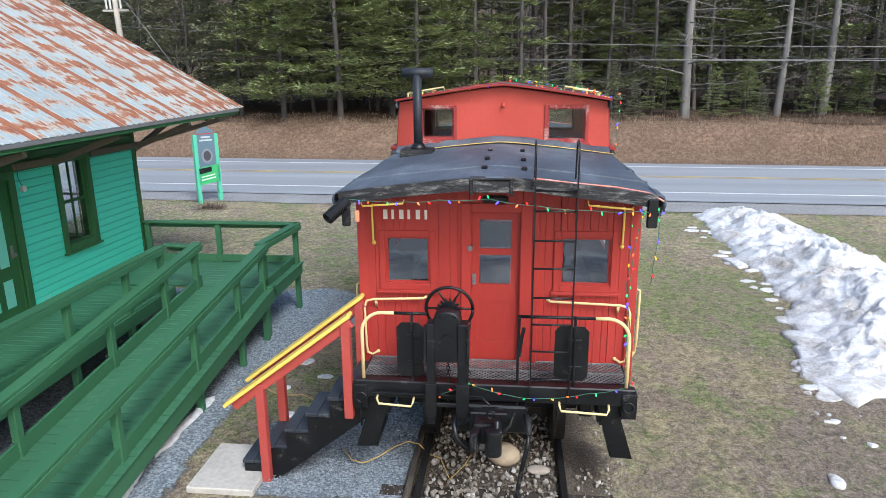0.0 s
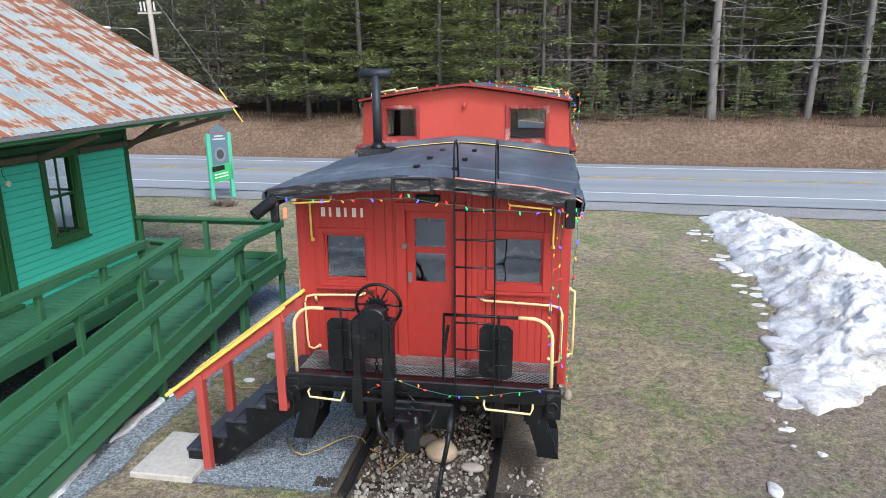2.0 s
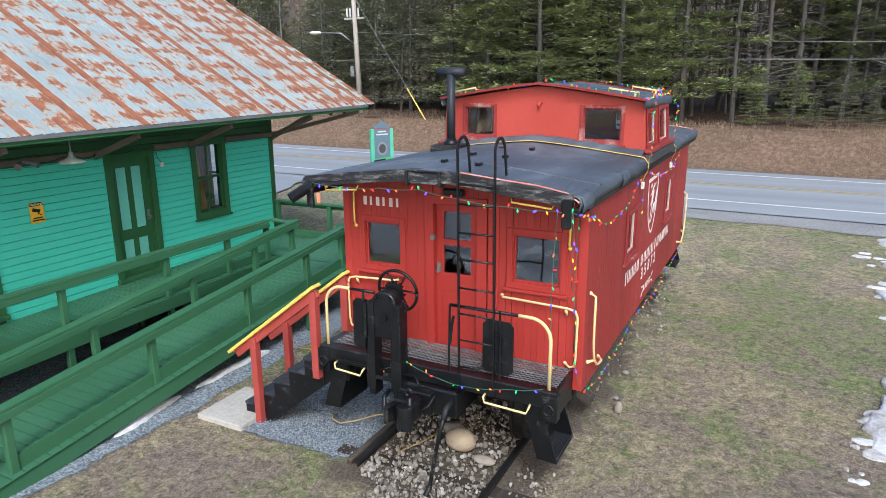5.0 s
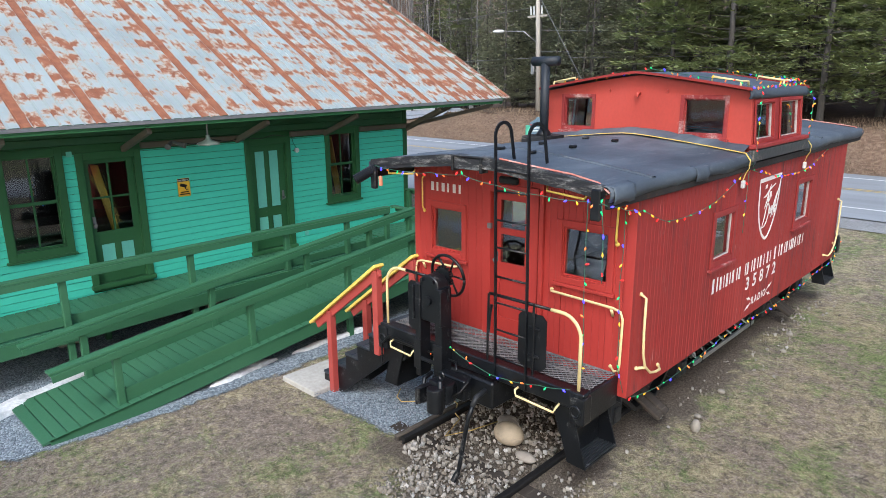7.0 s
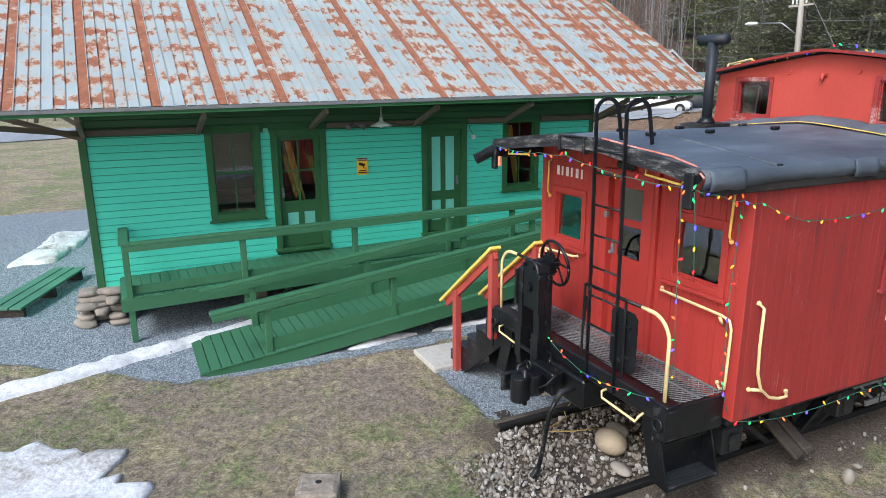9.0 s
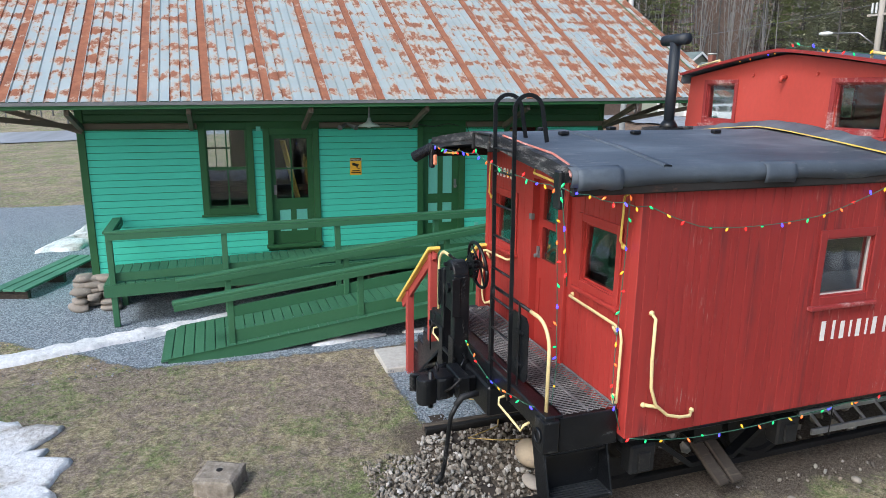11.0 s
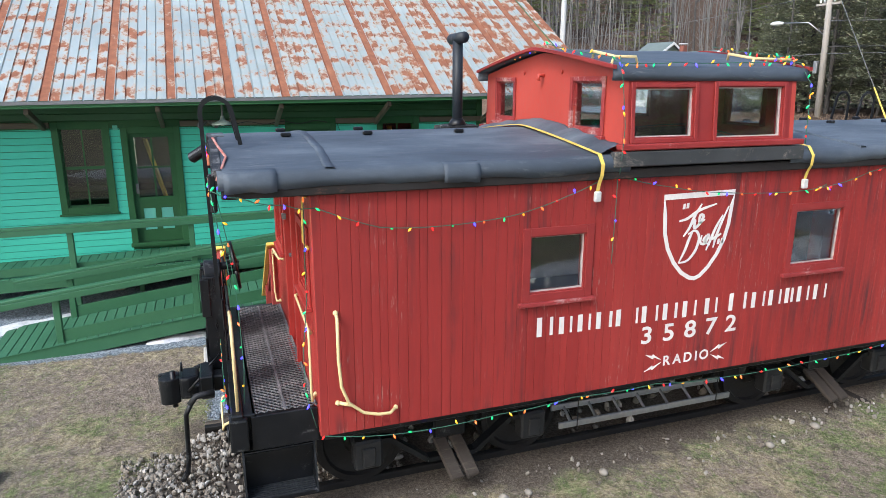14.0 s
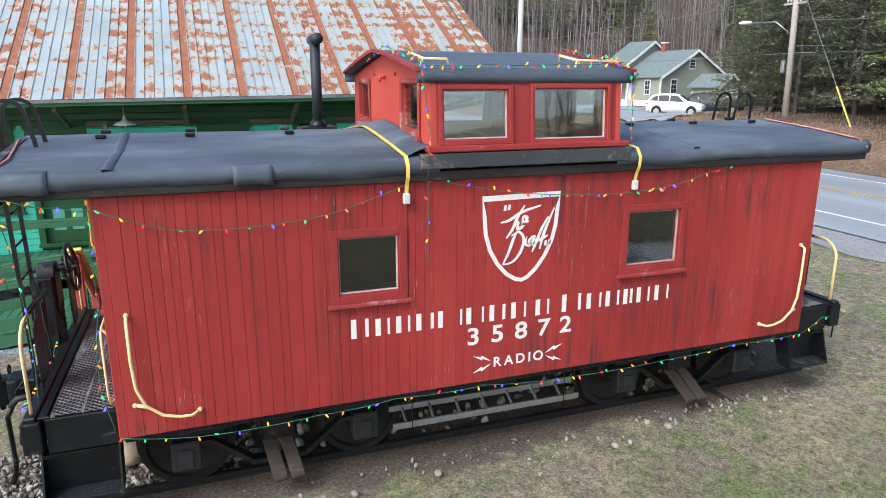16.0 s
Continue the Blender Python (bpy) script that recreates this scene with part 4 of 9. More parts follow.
def rib_sheet(w, length):
    bm = bmesh.new()
    prof = []
    u = 0.0
    while u < w - 1e-3:
        prof += [(u, 0), (u + 0.008, 0.022), (u + 0.022, 0.022), (u + 0.030, 0)]
        u += 0.152
    prof.append((w + 0.004, 0))
    nv = 10
    rows = [[bm.verts.new((a, b + 0.002, length * k / nv)) for a, b in prof] for k in range(nv + 1)]
    for p, q in zip(rows, rows[1:]):
        for k in range(len(prof) - 1):
            bm.faces.new((p[k], p[k + 1], q[k + 1], q[k]))
    return to_mesh("roof_sheet", bm, M_ROOF)


SHEET_W = 0.912
rib = rib_sheet(SHEET_W, slope_len + 0.05)
rslab = {}
for s in (1, -1):
    bm = bmesh.new()
    x_e = EX if s > 0 else 2 * RIDGE_X - EX
    vs = []
    for y in (-6.68, 6.68):
        for x, z in ((x_e, eave_z(y) - 0.03), (RIDGE_X, eave_z(y) - 0.03 + 0.575 * (EX - RIDGE_X)), (RIDGE_X, eave_z(y) - 0.09 + 0.575 * (EX - RIDGE_X)), (x_e, eave_z(y) - 0.09)):
            vs.append(bm.verts.new((x, y, z)))
    for f in ((0, 1, 2, 3), (7, 6, 5, 4), (0, 4, 5, 1), (1, 5, 6, 2), (2, 6, 7, 3), (3, 7, 4, 0)):
        bm.faces.new([vs[k] for k in f])
    rslab[s] = part("roof", bm, M_DKGREEN, depot)
    y = -6.70
    while y < 6.65:
        if s > 0:
            ax = Vector((0, 1, 0.013)).normalized()
            az = Vector((-math.cos(PITCH), 0, math.sin(PITCH)))
            az = (az - ax * az.dot(ax)).normalized()
            lay("roof_sheet", rib, rslab[s], (x_e, y, eave_z(y)), ax, az.cross(ax), az)
        else:
            lay("roof_sheet", rib, rslab[s], (x_e, y + SHEET_W, eave_z(y) + 0.02), (0, -1, 0), (-math.sin(PITCH), 0, math.cos(PITCH)), (math.cos(PITCH), 0, math.sin(PITCH)))
        y += SHEET_W

# ---- depot: siding, trim, doors, windows ----


def clap_mesh(length):
    key = ("clap", round(length, 2))
    if key not in _planks:
        bm = bmesh.new()
        prism(bm, [(0, 0), (0, 0.026), (0.002, 0.028), (0.1045, 0.022), (0.107, 0.019), (0.107, 0)], (0, 0, round(length, 2)), (1, 0, 0), (0, 1, 0))
        _planks[key] = to_mesh("clapboard", bm, M_TEAL)
    return _planks[key]


CASE = [(a - 0.10, b + 0.10, c - 0.12, d + 0.12) for a, b, c, d in D_HOLES]
z = 0.42
while z < 2.96:
    for a, b, c, d in rects(DY0 + 0.10, DY1 - 0.10, z, z + 0.115, [h for h in CASE if h[2] < z + 0.06 and h[3] > z + 0.06]):
        if b - a > 0.03 and d - c > 0.1:
            lay("clapboard", clap_mesh(b - a - 0.004), dwall, (DX - 0.02, a + 0.002, z), (0, 0, 1), (1, 0, 0), (0, 1, 0))
    z += 0.115
part("base_board", bbox(DX - 0.02, DX + 0.02, DY0, DY1, 0.2, 0.42), M_DKGREEN, depot)
for y in (DY0 + 0.05, DY1 - 0.05):
    part("corner_board", bbox(DX - 0.05, DX + 0.025, y - 0.06, y + 0.06, 0.25, 3.55), M_DKGREEN, depot)
for y0, y1 in ((DY0 - 0.1, -3.17), (-1.10, 0.76), (1.73, 2.54), (3.43, DY1 + 0.1)):
    part("frieze_beam", bbox(DX - 0.02, DX + 0.07, y0, y1, 2.99, 3.085), M_GREYWOOD, depot, "bare weathered beam under the eaves")
part("head_board", bbox(DX - 0.02, DX + 0.02, DY0 + 0.1, DY1 - 0.1, 2.965, 3.108, 0.004), M_DKGREEN, depot)
z = 3.11
while z < 3.9:
    part("soffit_board", bbox(DX - 0.02, DX + 0.012, DY0, DY1, z, z + 0.11, 0.006), M_RAIL, depot)
    z += 0.118
bm = bmesh.new()
vs = []
for y in (-6.6, 6.6):
    ze = eave_z(y) - 0.115
    zw = ze + 0.54 * (EX + 0.02 - DX)
    vs += [bm.verts.new(p) for p in ((DX, y, zw), (EX + 0.0, y, ze), (EX + 0.0, y, ze + 0.02), (DX, y, zw + 0.03))]
for f in ((0, 1, 2, 3), (7, 6, 5, 4), (0, 4, 5, 1), (1, 5, 6, 2), (2, 6, 7, 3), (3, 7, 4, 0)):
    bm.faces.new([vs[k] for k in f])
part("soffit", bm, M_DKGREEN, depot)
part("gutter_edge", beam(bmesh.new(), (EX + 0.01, -6.68, eave_z(-6.7) - 0.035), (EX + 0.01, 6.68, eave_z(6.7) - 0.035), 0.016, 0.05), M_STEEL, depot, "grey metal eave edge")
for y in (-6.67, 6.67):
    part("barge_board", beam(bmesh.new(), (EX, y, eave_z(y) - 0.08), (RIDGE_X, y, eave_z(y) - 0.08 + 0.575 * (EX - RIDGE_X)), 0.03, 0.14), M_DKGREEN, depot)
for y in (-4.92, -3.25, -1.38, 0.60, 2.52, 4.78):
    bm = bmesh.new()
    beam(bm, (DX + 0.06, y, 3.0), (EX - 0.12, y, eave_z(y) - 0.16), 0.07, 0.09)
    part("eave_bracket", bevelled(bm, 0.006), M_GREYWOOD, depot, "bare grey eave strut")
for y0, y1 in ((-4.92, -6.4), (4.78, 6.4)):
    for x in (DX + 0.02, -8.6):
        part("gable_bracket", beam(bmesh.new(), (x, y0, 2.95), (x, y1, 3.45 + (0.6 if x < -8 else 0)), 0.06, 0.08), M_GREYWOOD, depot)
    part("outrigger", beam(bmesh.new(), (DX + 0.02, y0, 3.02), (EX - 0.10, y1, eave_z(y1) - 0.16), 0.06, 0.08), M_GREYWOOD, depot)
for y in (5.4, 5.9, 6.4, -5.4, -5.9, -6.4):
    part("lookout_rafter", beam(bmesh.new(), (EX - 0.06, y, eave_z(y) - 0.14), (RIDGE_X, y, eave_z(y) - 0.14 + 0.575 * (EX - RIDGE_X)), 0.05, 0.09), M_GREYWOOD, depot)

for k, (a, b, c, d) in enumerate(D_HOLES):
    w, h = b - a, d - c
    if k in (0, 3):
        win = window(depot, "window", (DX + 0.004, a, c), (0, 1, 0), (1, 0, 0), w, h, 0.11, M_DKGREEN, True, 0.09, 0.06,
                     (("v", 0.5), ("h", 0.5, 0.05)), M_DKGREEN, 0.035)
    else:
        bm = bmesh.new()
        for u0, u1, v0, v1 in ((a - 0.11, a, c - 0.02, d + 0.12), (b, b + 0.11, c - 0.02, d + 0.12), (a, b, d, d + 0.12)):
            box(bm, DX + 0.004, DX + 0.036, u0, u1, v0, v1)
        door = part("door", bevelled(bm, 0.005), M_DKGREEN, depot, "dark green panelled depot door with pale panels")
        part("threshold", bbox(DX - 0.1, DX + 0.08, a - 0.13, b + 0.13, c - 0.07, c), M_DKGREEN, door)
        x0, x1 = DX - 0.09, DX - 0.05
        holes = [(a + 0.13, a + w / 2 - 0.05, c + 0.22, c + 0.62), (a + w / 2 + 0.05, b - 0.13, c + 0.22, c + 0.62)]
        if k == 1:
            holes.append((a + 0.085, b - 0.10, c + 0.83, d - 0.07))
        else:
            holes += [(a + 0.13, a + w / 2 - 0.05, c + 0.80, d - 0.13), (a + w / 2 + 0.05, b - 0.13, c + 0.80, d - 0.13)]
        bm = bmesh.new()
        for p, q, r, s in rects(a, b, c, d, holes):
            box(bm, x0, x1, p, q, r, s)
        part("door_leaf", weld(bm), M_DKGREEN, door)
        for j, (p, q, r, s) in enumerate(holes):
            if k == 1 and j == 2:
                pane = part("pane", box(bmesh.new(), x0 + 0.015, x0 + 0.02, p, q, r, s), M_GLASS, door)
                bm = box(bmesh.new(), x0 + 0.005, x1 - 0.003, (p + q) / 2 - 0.014, (p + q) / 2 + 0.014, r, s)
                part("glazing_bar", bm, M_DKGREEN, door)
                part("glazing_bar", box(bmesh.new(), x0 + 0.006, x1 - 0.005, p, q, (r + s) / 2 - 0.014, (r + s) / 2 + 0.014), M_DKGREEN, door)
            else:
                part("door_panel", bevelled(box(bmesh.new(), x0 + 0.005, x1 - 0.012, p - 0.002, q + 0.002, r - 0.002, s + 0.002), 0.006), M_PANEL, door, "pale teal door panel")
        hy_ = b - 0.07 if k == 2 else a + 0.07
        bm = bmesh.new()
        box(bm, x1, x1 + 0.008, hy_ - 0.025, hy_ + 0.025, c + 0.90, c + 1.08)
        tube(bm, [(x1, hy_, c + 0.95), (x1 + 0.05, hy_, c + 0.95)], 0.028, 10)
        part("door_handle", bm, M_STEEL, door, "dull brass knob and plate")

# stone pier under the depot's corner
M_FIELD = paint("brown_grey_fieldstone", (0.27, 0.235, 0.20), (0.42, 0.39, 0.34), 0.16, 0.9, 0.35, (1, 1, 1), 4, 25, 0.6)
rnd = random.Random(5)
pier = thing("stone_pier", DX + 0.1, DY0, 0, "rough stacked fieldstone pier under the depot's corner", "pier")
for k in range(6):
    for q in range(3):
        w, d = rnd.uniform(0.13, 0.22), rnd.uniform(0.12, 0.2)
        cx, cy, z0 = DX + 0.12 + rnd.uniform(-0.2, 0.2) * (1 - 0.08 * k), DY0 + 0.02 + (q - 1) * 0.24 * (1 - 0.07 * k), 0.01 + 0.088 * k
        bm = box(bmesh.new(), cx - w, cx + w, cy - d, cy + d, z0, z0 + rnd.uniform(0.09, 0.12))
        bmesh.ops.subdivide_edges(bm, edges=list(bm.edges), cuts=2, use_grid_fill=True)
        for v in bm.verts:
            c = v.co - Vector((cx, cy, z0 + 0.05))
            v.co = Vector((cx, cy, z0 + 0.05)) + c * (1 - 0.24 * (abs(c.x) / w) * (abs(c.y) / d) - 0.12 * (abs(c.z) / 0.06) * max(abs(c.x) / w, abs(c.y) / d))
            v.co += Vector((noise.noise(v.co * 7), noise.noise(v.co * 7 + Vector((5, 0, 0))), noise.noise(v.co * 6) * 0.5)) * 0.06
        part("stone", bm, M_FIELD, pier, "", True)
for y in (-2.5, 0, 2.5, 4.7):
    part("foundation_pier", bbox(DX - 0.3, DX + 0.0, y - 0.2, y + 0.2, 0, 0.26, 0.03), M_STONES, depot)

# small things on the depot's wall
sign = thing("warning_sign", DX + 0.03, -0.44, 2.27, "yellow video surveillance warning sign on the siding", "sign")
part("sign_plate", bbox(DX + 0.022, DX + 0.030, -0.55, -0.335, 2.12, 2.43, 0.002), plain("sign_yellow", (0.72, 0.42, 0.03), 0.5), sign)
part("header_band", bbox(DX + 0.030, DX + 0.033, -0.545, -0.34, 2.375, 2.425, 0.001), M_BLACK, sign)
bm = bmesh.new()
prism(bm, [(-0.075, 0.02), (0.03, -0.01), (0.06, 0.03), (-0.06, 0.07)], (0.003, 0, 0), (0, 1, 0), (0, 0, 1), (DX + 0.030, -0.44, 2.28))
box(bm, DX + 0.030, DX + 0.033, -0.43, -0.41, 2.245, 2.285)
box(bm, DX + 0.030, DX + 0.033, -0.41, -0.37, 2.23, 2.245)
part("camera_symbol", bm, M_BLACK, sign)
bm = bmesh.new()
for k, w in enumerate((0.07, 0.09)):
    box(bm, DX + 0.030, DX + 0.033, -0.44 - w, -0.44 + w, 2.185 - 0.035 * k, 2.205 - 0.035 * k)
part("text_bars", bm, M_BLACK, sign)


def lettering(text, size, material, m, name="lettering", squeeze=1.0, depth=0.0015, bold=0.0):
    cu = bpy.data.curves.new(name, "FONT")
    cu.body, cu.size, cu.extrude, cu.offset = text, size, depth, bold
    cu.align_x, cu.align_y = "CENTER", "BOTTOM_BASELINE"
    tmp = new("tmp_text", cu)
    me = bpy.data.meshes.new_from_object(tmp)
    bpy.data.objects.remove(tmp)
    bpy.data.curves.remove(cu)
    me.transform(Matrix.Diagonal((squeeze, 1, 1, 1)))
    me.transform(m)
    me.materials.clear()
    me.materials.append(material)
    return new(name, me)


def facing(o, ax):
    """A pose whose x runs along ax, y up and z out of the wall."""
    ax, up = Vector(ax), Vector((0, 0, 1))
    out = ax.cross(up)
    return Matrix(((ax[0], up[0], out[0], o[0]), (ax[1], up[1], out[1], o[1]), (ax[2], up[2], out[2], o[2]), (0, 0, 0, 1)))


under(lettering("WARNING", 0.045, plain("sign_lettering", (0.75, 0.72, 0.6), 0.6), facing((DX + 0.0335, -0.443, 2.383), (0, 1, 0)), "lettering", 0.95), sign)

LAMP_X, LAMP_Y = -5.80, -0.38
lamp = thing("barn_lamp", LAMP_X, LAMP_Y, 3.05, "grey enamel barn lamp hanging under the eave", "lamp")
bm = bmesh.new()
prof = [(0.03, 0.14), (0.035, 0.09), (0.06, 0.06), (0.17, 0.015), (0.185, -0.01), (0.175, -0.012), (0.05, 0.045)]
rings = [[bm.verts.new((LAMP_X + r * math.cos(a), LAMP_Y + r * math.sin(a), 3.06 + h)) for a in [2 * math.pi * k / 20 for k in range(20)]] for r, h in prof]
for p, q in zip(rings, rings[1:]):
    for k in range(20):
        bm.faces.new((p[k], p[(k + 1) % 20], q[(k + 1) % 20], q[k]))
part("shade", bm, paint("grey_green_enamel", (0.20, 0.26, 0.22), (0.1, 0.07, 0.05), 0.08, 0.4), lamp, "", True)
part("stem", tube(bmesh.new(), [(LAMP_X, LAMP_Y, 3.2), (LAMP_X, LAMP_Y, 3.52)], 0.014), M_STEEL, lamp)
bm = bmesh.new()
bmesh.ops.create_uvsphere(bm, u_segments=10, v_segments=8, radius=0.035, matrix=Matrix.Translation((LAMP_X, LAMP_Y, 3.06)))
part("bulb", bm, plain("frosted_bulb", (0.7, 0.7, 0.66), 0.3), lamp, "", True)
flood = thing("floodlight", -6.5, -0.62, 3.05, "small black twin floodlight on the beam", "lamp")
for s in (-1, 1):
    part("lamp_head", tube(bmesh.new(), [(-6.58, -0.62, 3.07), (-6.48, -0.62 + 0.10 * s, 3.02), (-6.42, -0.62 + 0.15 * s, 3.0)], 0.02, 10, 0.05), M_STEEL, flood)
bm = bmesh.new()
pts = [(-6.60, -0.55 + 0.1 * i, 3.05 - 0.05 * math.sin(i * 0.5) ** 2) for i in range(22)]
tube(bm, pts, 0.008, 5)
lone("cable", bm, M_BLACK, "thin black cable along the depot's beam", "cable")
bell = thing("door_bell", DX + 0.05, 1.87, 2.72, "small round white bell on a wire", "bell")
part("disc", tube(bmesh.new(), [(DX + 0.01, 1.87, 2.72), (DX + 0.05, 1.87, 2.72)], 0.045, 14), plain("white_bell", (0.6, 0.6, 0.58), 0.4), bell)
part("wire", tube(bmesh.new(), [(DX + 0.02, 1.87, 2.76), (DX + 0.03, 1.80, 2.86), (DX + 0.08, 1.74, 3.0)], 0.005, 5), M_BLACK, bell)
for yy, zz in ((2.0, 1.05), (-2.16, 2.98)):
    lone("junction_box", bbox(DX, DX + 0.03, yy - 0.04, yy + 0.04, zz - 0.04, zz + 0.04, 0.004), M_PANEL, "small pale outlet cover on the siding", "outlet")
for y, lean, zt in ((-1.62, 0.35, 2.75), (3.0, 0.40, 2.9)):
    lone("leaning_board", beam(bmesh.new(), (DX - 0.55, y + lean, 0.79), (DX - 0.30, y - lean * 0.3, zt), 0.13, 0.03), M_YELLOW, "yellow board leaning inside behind the glass", "board")
# coloured near-black to sink into the room's shade
lone("counter", bbox(-9.5, -8.6, -3.6, 3.6, 0.79, 1.6), M_DARK, "counter inside the depot, coloured near-black like the unlit room", "counter")

# ---- porch, landing and ramp ----


def porch_z(y):
    return 0.67 + 0.020 * (y + 4.6)


def ramp_z(y):
    return 0.02 + 0.118 * (y + 3.75)


def ramp_x(y):
    return -3.69


porch = thing("porch", -6.35, -0.7, 0, "green painted wooden porch deck along the depot with a railing", "porch")
ramp_thing = thing("wheelchair_ramp", -4.5, -0.3, 0, "green painted wooden access ramp with railings", "ramp")
landing = thing("ramp_landing", -5.4, 4.1, 0, "green painted wooden landing with a railing", "landing")


def post(parent, x, y, z0, z1, w=0.088):
    return part("post", bbox(x - w / 2, x + w / 2, y - w / 2, y + w / 2, z0, z1, 0.006), M_RAIL, parent)


def rail(parent, a, b, w=0.14, h=0.04, name="handrail"):
    cap = part(name, bevelled(beam(bmesh.new(), a, b, w, h), 0.006), M_RAIL, parent)
    va, vb = Vector(a), Vector(b)
    side = (vb - va).cross(Vector((0, 0, 1))).normalized()
    if side.x + 0.5 * side.y < 0:
        side = -side
    off = side * 0.066 - Vector((0, 0, h / 2 + 0.045))
    d = (vb - va).normalized() * 0.02
    part("apron_board", bevelled(beam(bmesh.new(), va + off + d, vb + off - d, 0.036, 0.088), 0.005), M_RAIL, parent)
    return cap


# deck boards
y = -4.64
deck_p = plank_mesh(0.134, 0.032, 1.26, M_RAMP, 0.005, "deck_board")
while y < 3.15:
    lay("deck_board", deck_p, porch, (-6.70, y, porch_z(y + 0.07)), (0, 1, 0), (0, 0, 1), (1, 0, 0))
    y += 0.1435
y = -3.79
deck_r = plank_mesh(0.134, 0.032, 1.32, M_RAMP, 0.005, "deck_board")
tilt = Vector((0, 1, 0.116)).normalized()
up_r = Vector((0, -0.116, 1)).normalized()
while y < 3.2:
    lay("deck_board", deck_r, ramp_thing, (ramp_x(y) - 1.32, y, ramp_z(y)), tilt, up_r, (1, 0, 0))
    y += 0.1435
deck_l = plank_mesh(0.138, 0.032, 3.0, M_RAMP, 0.005, "deck_board")
y = 3.32
while y < 4.85:
    lay("deck_board", deck_l, landing, (-6.70, y, 0.835), (0, 1, 0), (0, 0, 1), (1, 0, 0))
    y += 0.1435
# frames
part("rim_board", beam(bmesh.new(), (-5.42, -4.64, porch_z(-4.64) - 0.08), (-5.42, 3.3, porch_z(3.3) - 0.08), 0.04, 0.19), M_RAIL, porch)
part("end_board", beam(bmesh.new(), (-6.70, -4.645, porch_z(-4.64) - 0.08), (-5.42, -4.645, porch_z(-4.64) - 0.08), 0.04, 0.19), M_RAIL, porch)
for s in (0, 1):
    f = lambda y: ramp_x(y) - 0.02 - s * 1.30
    part("stringer", beam(bmesh.new(), (f(-3.7), -3.7, ramp_z(-3.7) - 0.07), (f(3.3), 3.3, ramp_z(3.3) - 0.09), 0.04, 0.20), M_RAIL, ramp_thing)
    g = lambda y: ramp_x(y) - 0.13 - s * 1.12
    part("kick_board", beam(bmesh.new(), (g(-2.85), -2.85, ramp_z(-2.85) + 0.12), (g(3.3), 3.3, ramp_z(3.3) + 0.12), 0.04, 0.17), M_RAIL, ramp_thing)
    rail(ramp_thing, (g(-3.6), -3.6, 0.81), (g(3.3), 3.3, 1.60))
    for y in (-2.85, -1.0, 0.75, 2.15, 3.15):
        post(ramp_thing, g(y), y, max(0.0, ramp_z(y) - 0.05 if y < 0 else 0.0), 0.79 + 0.1145 * (y + 3.6))
for a, b in (((-3.72, 3.3), (-3.72, 4.80)), ((-3.72, 4.80), (-6.68, 4.80))):
    part("rim_board", beam(bmesh.new(), (a[0], a[1], 0.76), (b[0], b[1], 0.76), 0.04, 0.19), M_RAIL, landing)
    part("kick_board", beam(bmesh.new(), (a[0] - 0.1, a[1] - 0.05, 0.95), (b[0] - 0.1 * (a[0] == b[0]), b[1] - 0.05, 0.95), 0.04, 0.13), M_RAIL, landing)
rail(landing, (-3.88, 3.2, 1.61), (-3.76, 4.83, 1.61))
rail(landing, (-3.73, 4.79, 1.61), (-6.70, 4.79, 1.61))
for x, y in ((-3.86, 3.34), (-3.78, 4.74), (-5.25, 4.76), (-6.62, 4.76)):
    post(landing, x, y, 0.0, 1.58)
part("corner_block", bbox(-3.92, -3.70, 3.2, 3.38, 0.68, 0.90), M_RAIL, landing)
rail(porch, (-5.47, -4.58, 1.505), (-5.47, 3.1, 1.58))
rail(porch, (-5.47, -4.54, 1.505), (-6.68, -4.54, 1.505))
rail(porch, (-5.47, 3.22, porch_z(3.1) + 0.76), (-5.02, 3.22, porch_z(3.1) + 0.74))
part("kick_board", beam(bmesh.new(), (-5.51, -4.58, porch_z(-4.58) + 0.12), (-5.51, 3.1, porch_z(3.1) + 0.12), 0.04, 0.13), M_RAIL, porch)
for y in (-4.53, -2.86, -1.03, 0.72, 2.05, 3.05):
    post(porch, -5.47, y, 0.0, 1.485 + 0.0098 * (y + 4.58))
for y in (-4.53, -2.0, 1.0, 4.0):
    post(porch, -6.6, y, 0.0, porch_z(y) - 0.04)

# green board steps on the gravel at the depot's end
steps = thing("wooden_step", -8.6, -5.8, 0, "low green painted board step on the gravel", "step")
for k in range(3):
    o = Vector((-0.07, -0.20, 0.0)) * k
    part("tread", bevelled(beam(bmesh.new(), Vector((-7.35, -6.28, 0.19)) + o, Vector((-9.66, -5.42, 0.21)) + o, 0.185, 0.04), 0.006), M_STEPGREEN, steps)
for t in (0.06, 0.5, 0.94):
    q = Vector((-7.35, -6.28, 0.0)).lerp(Vector((-9.66, -5.42, 0.0)), t)
    part("bearer", beam(bmesh.new(), q + Vector((0.02, 0.06, 0.085)), q + Vector((-0.16, -0.48, 0.085)), 0.09, 0.17), M_OLDWOOD, steps)

# ---- wooden steps up to the caboose ----
# black treads with scuffs; the blue-grey lift in the colour is their top sheen
M_STAIR = paint("scuffed_sheen_blue_black_treads", (0.030, 0.036, 0.046), (0.16, 0.17, 0.18), 0.14, 0.45, 0.25, (1, 0.3, 1), 4, 50)
stair = thing("wooden_steps", -2.0, -0.3, 0, "black wooden steps with red posts and yellow handrails", "steps")
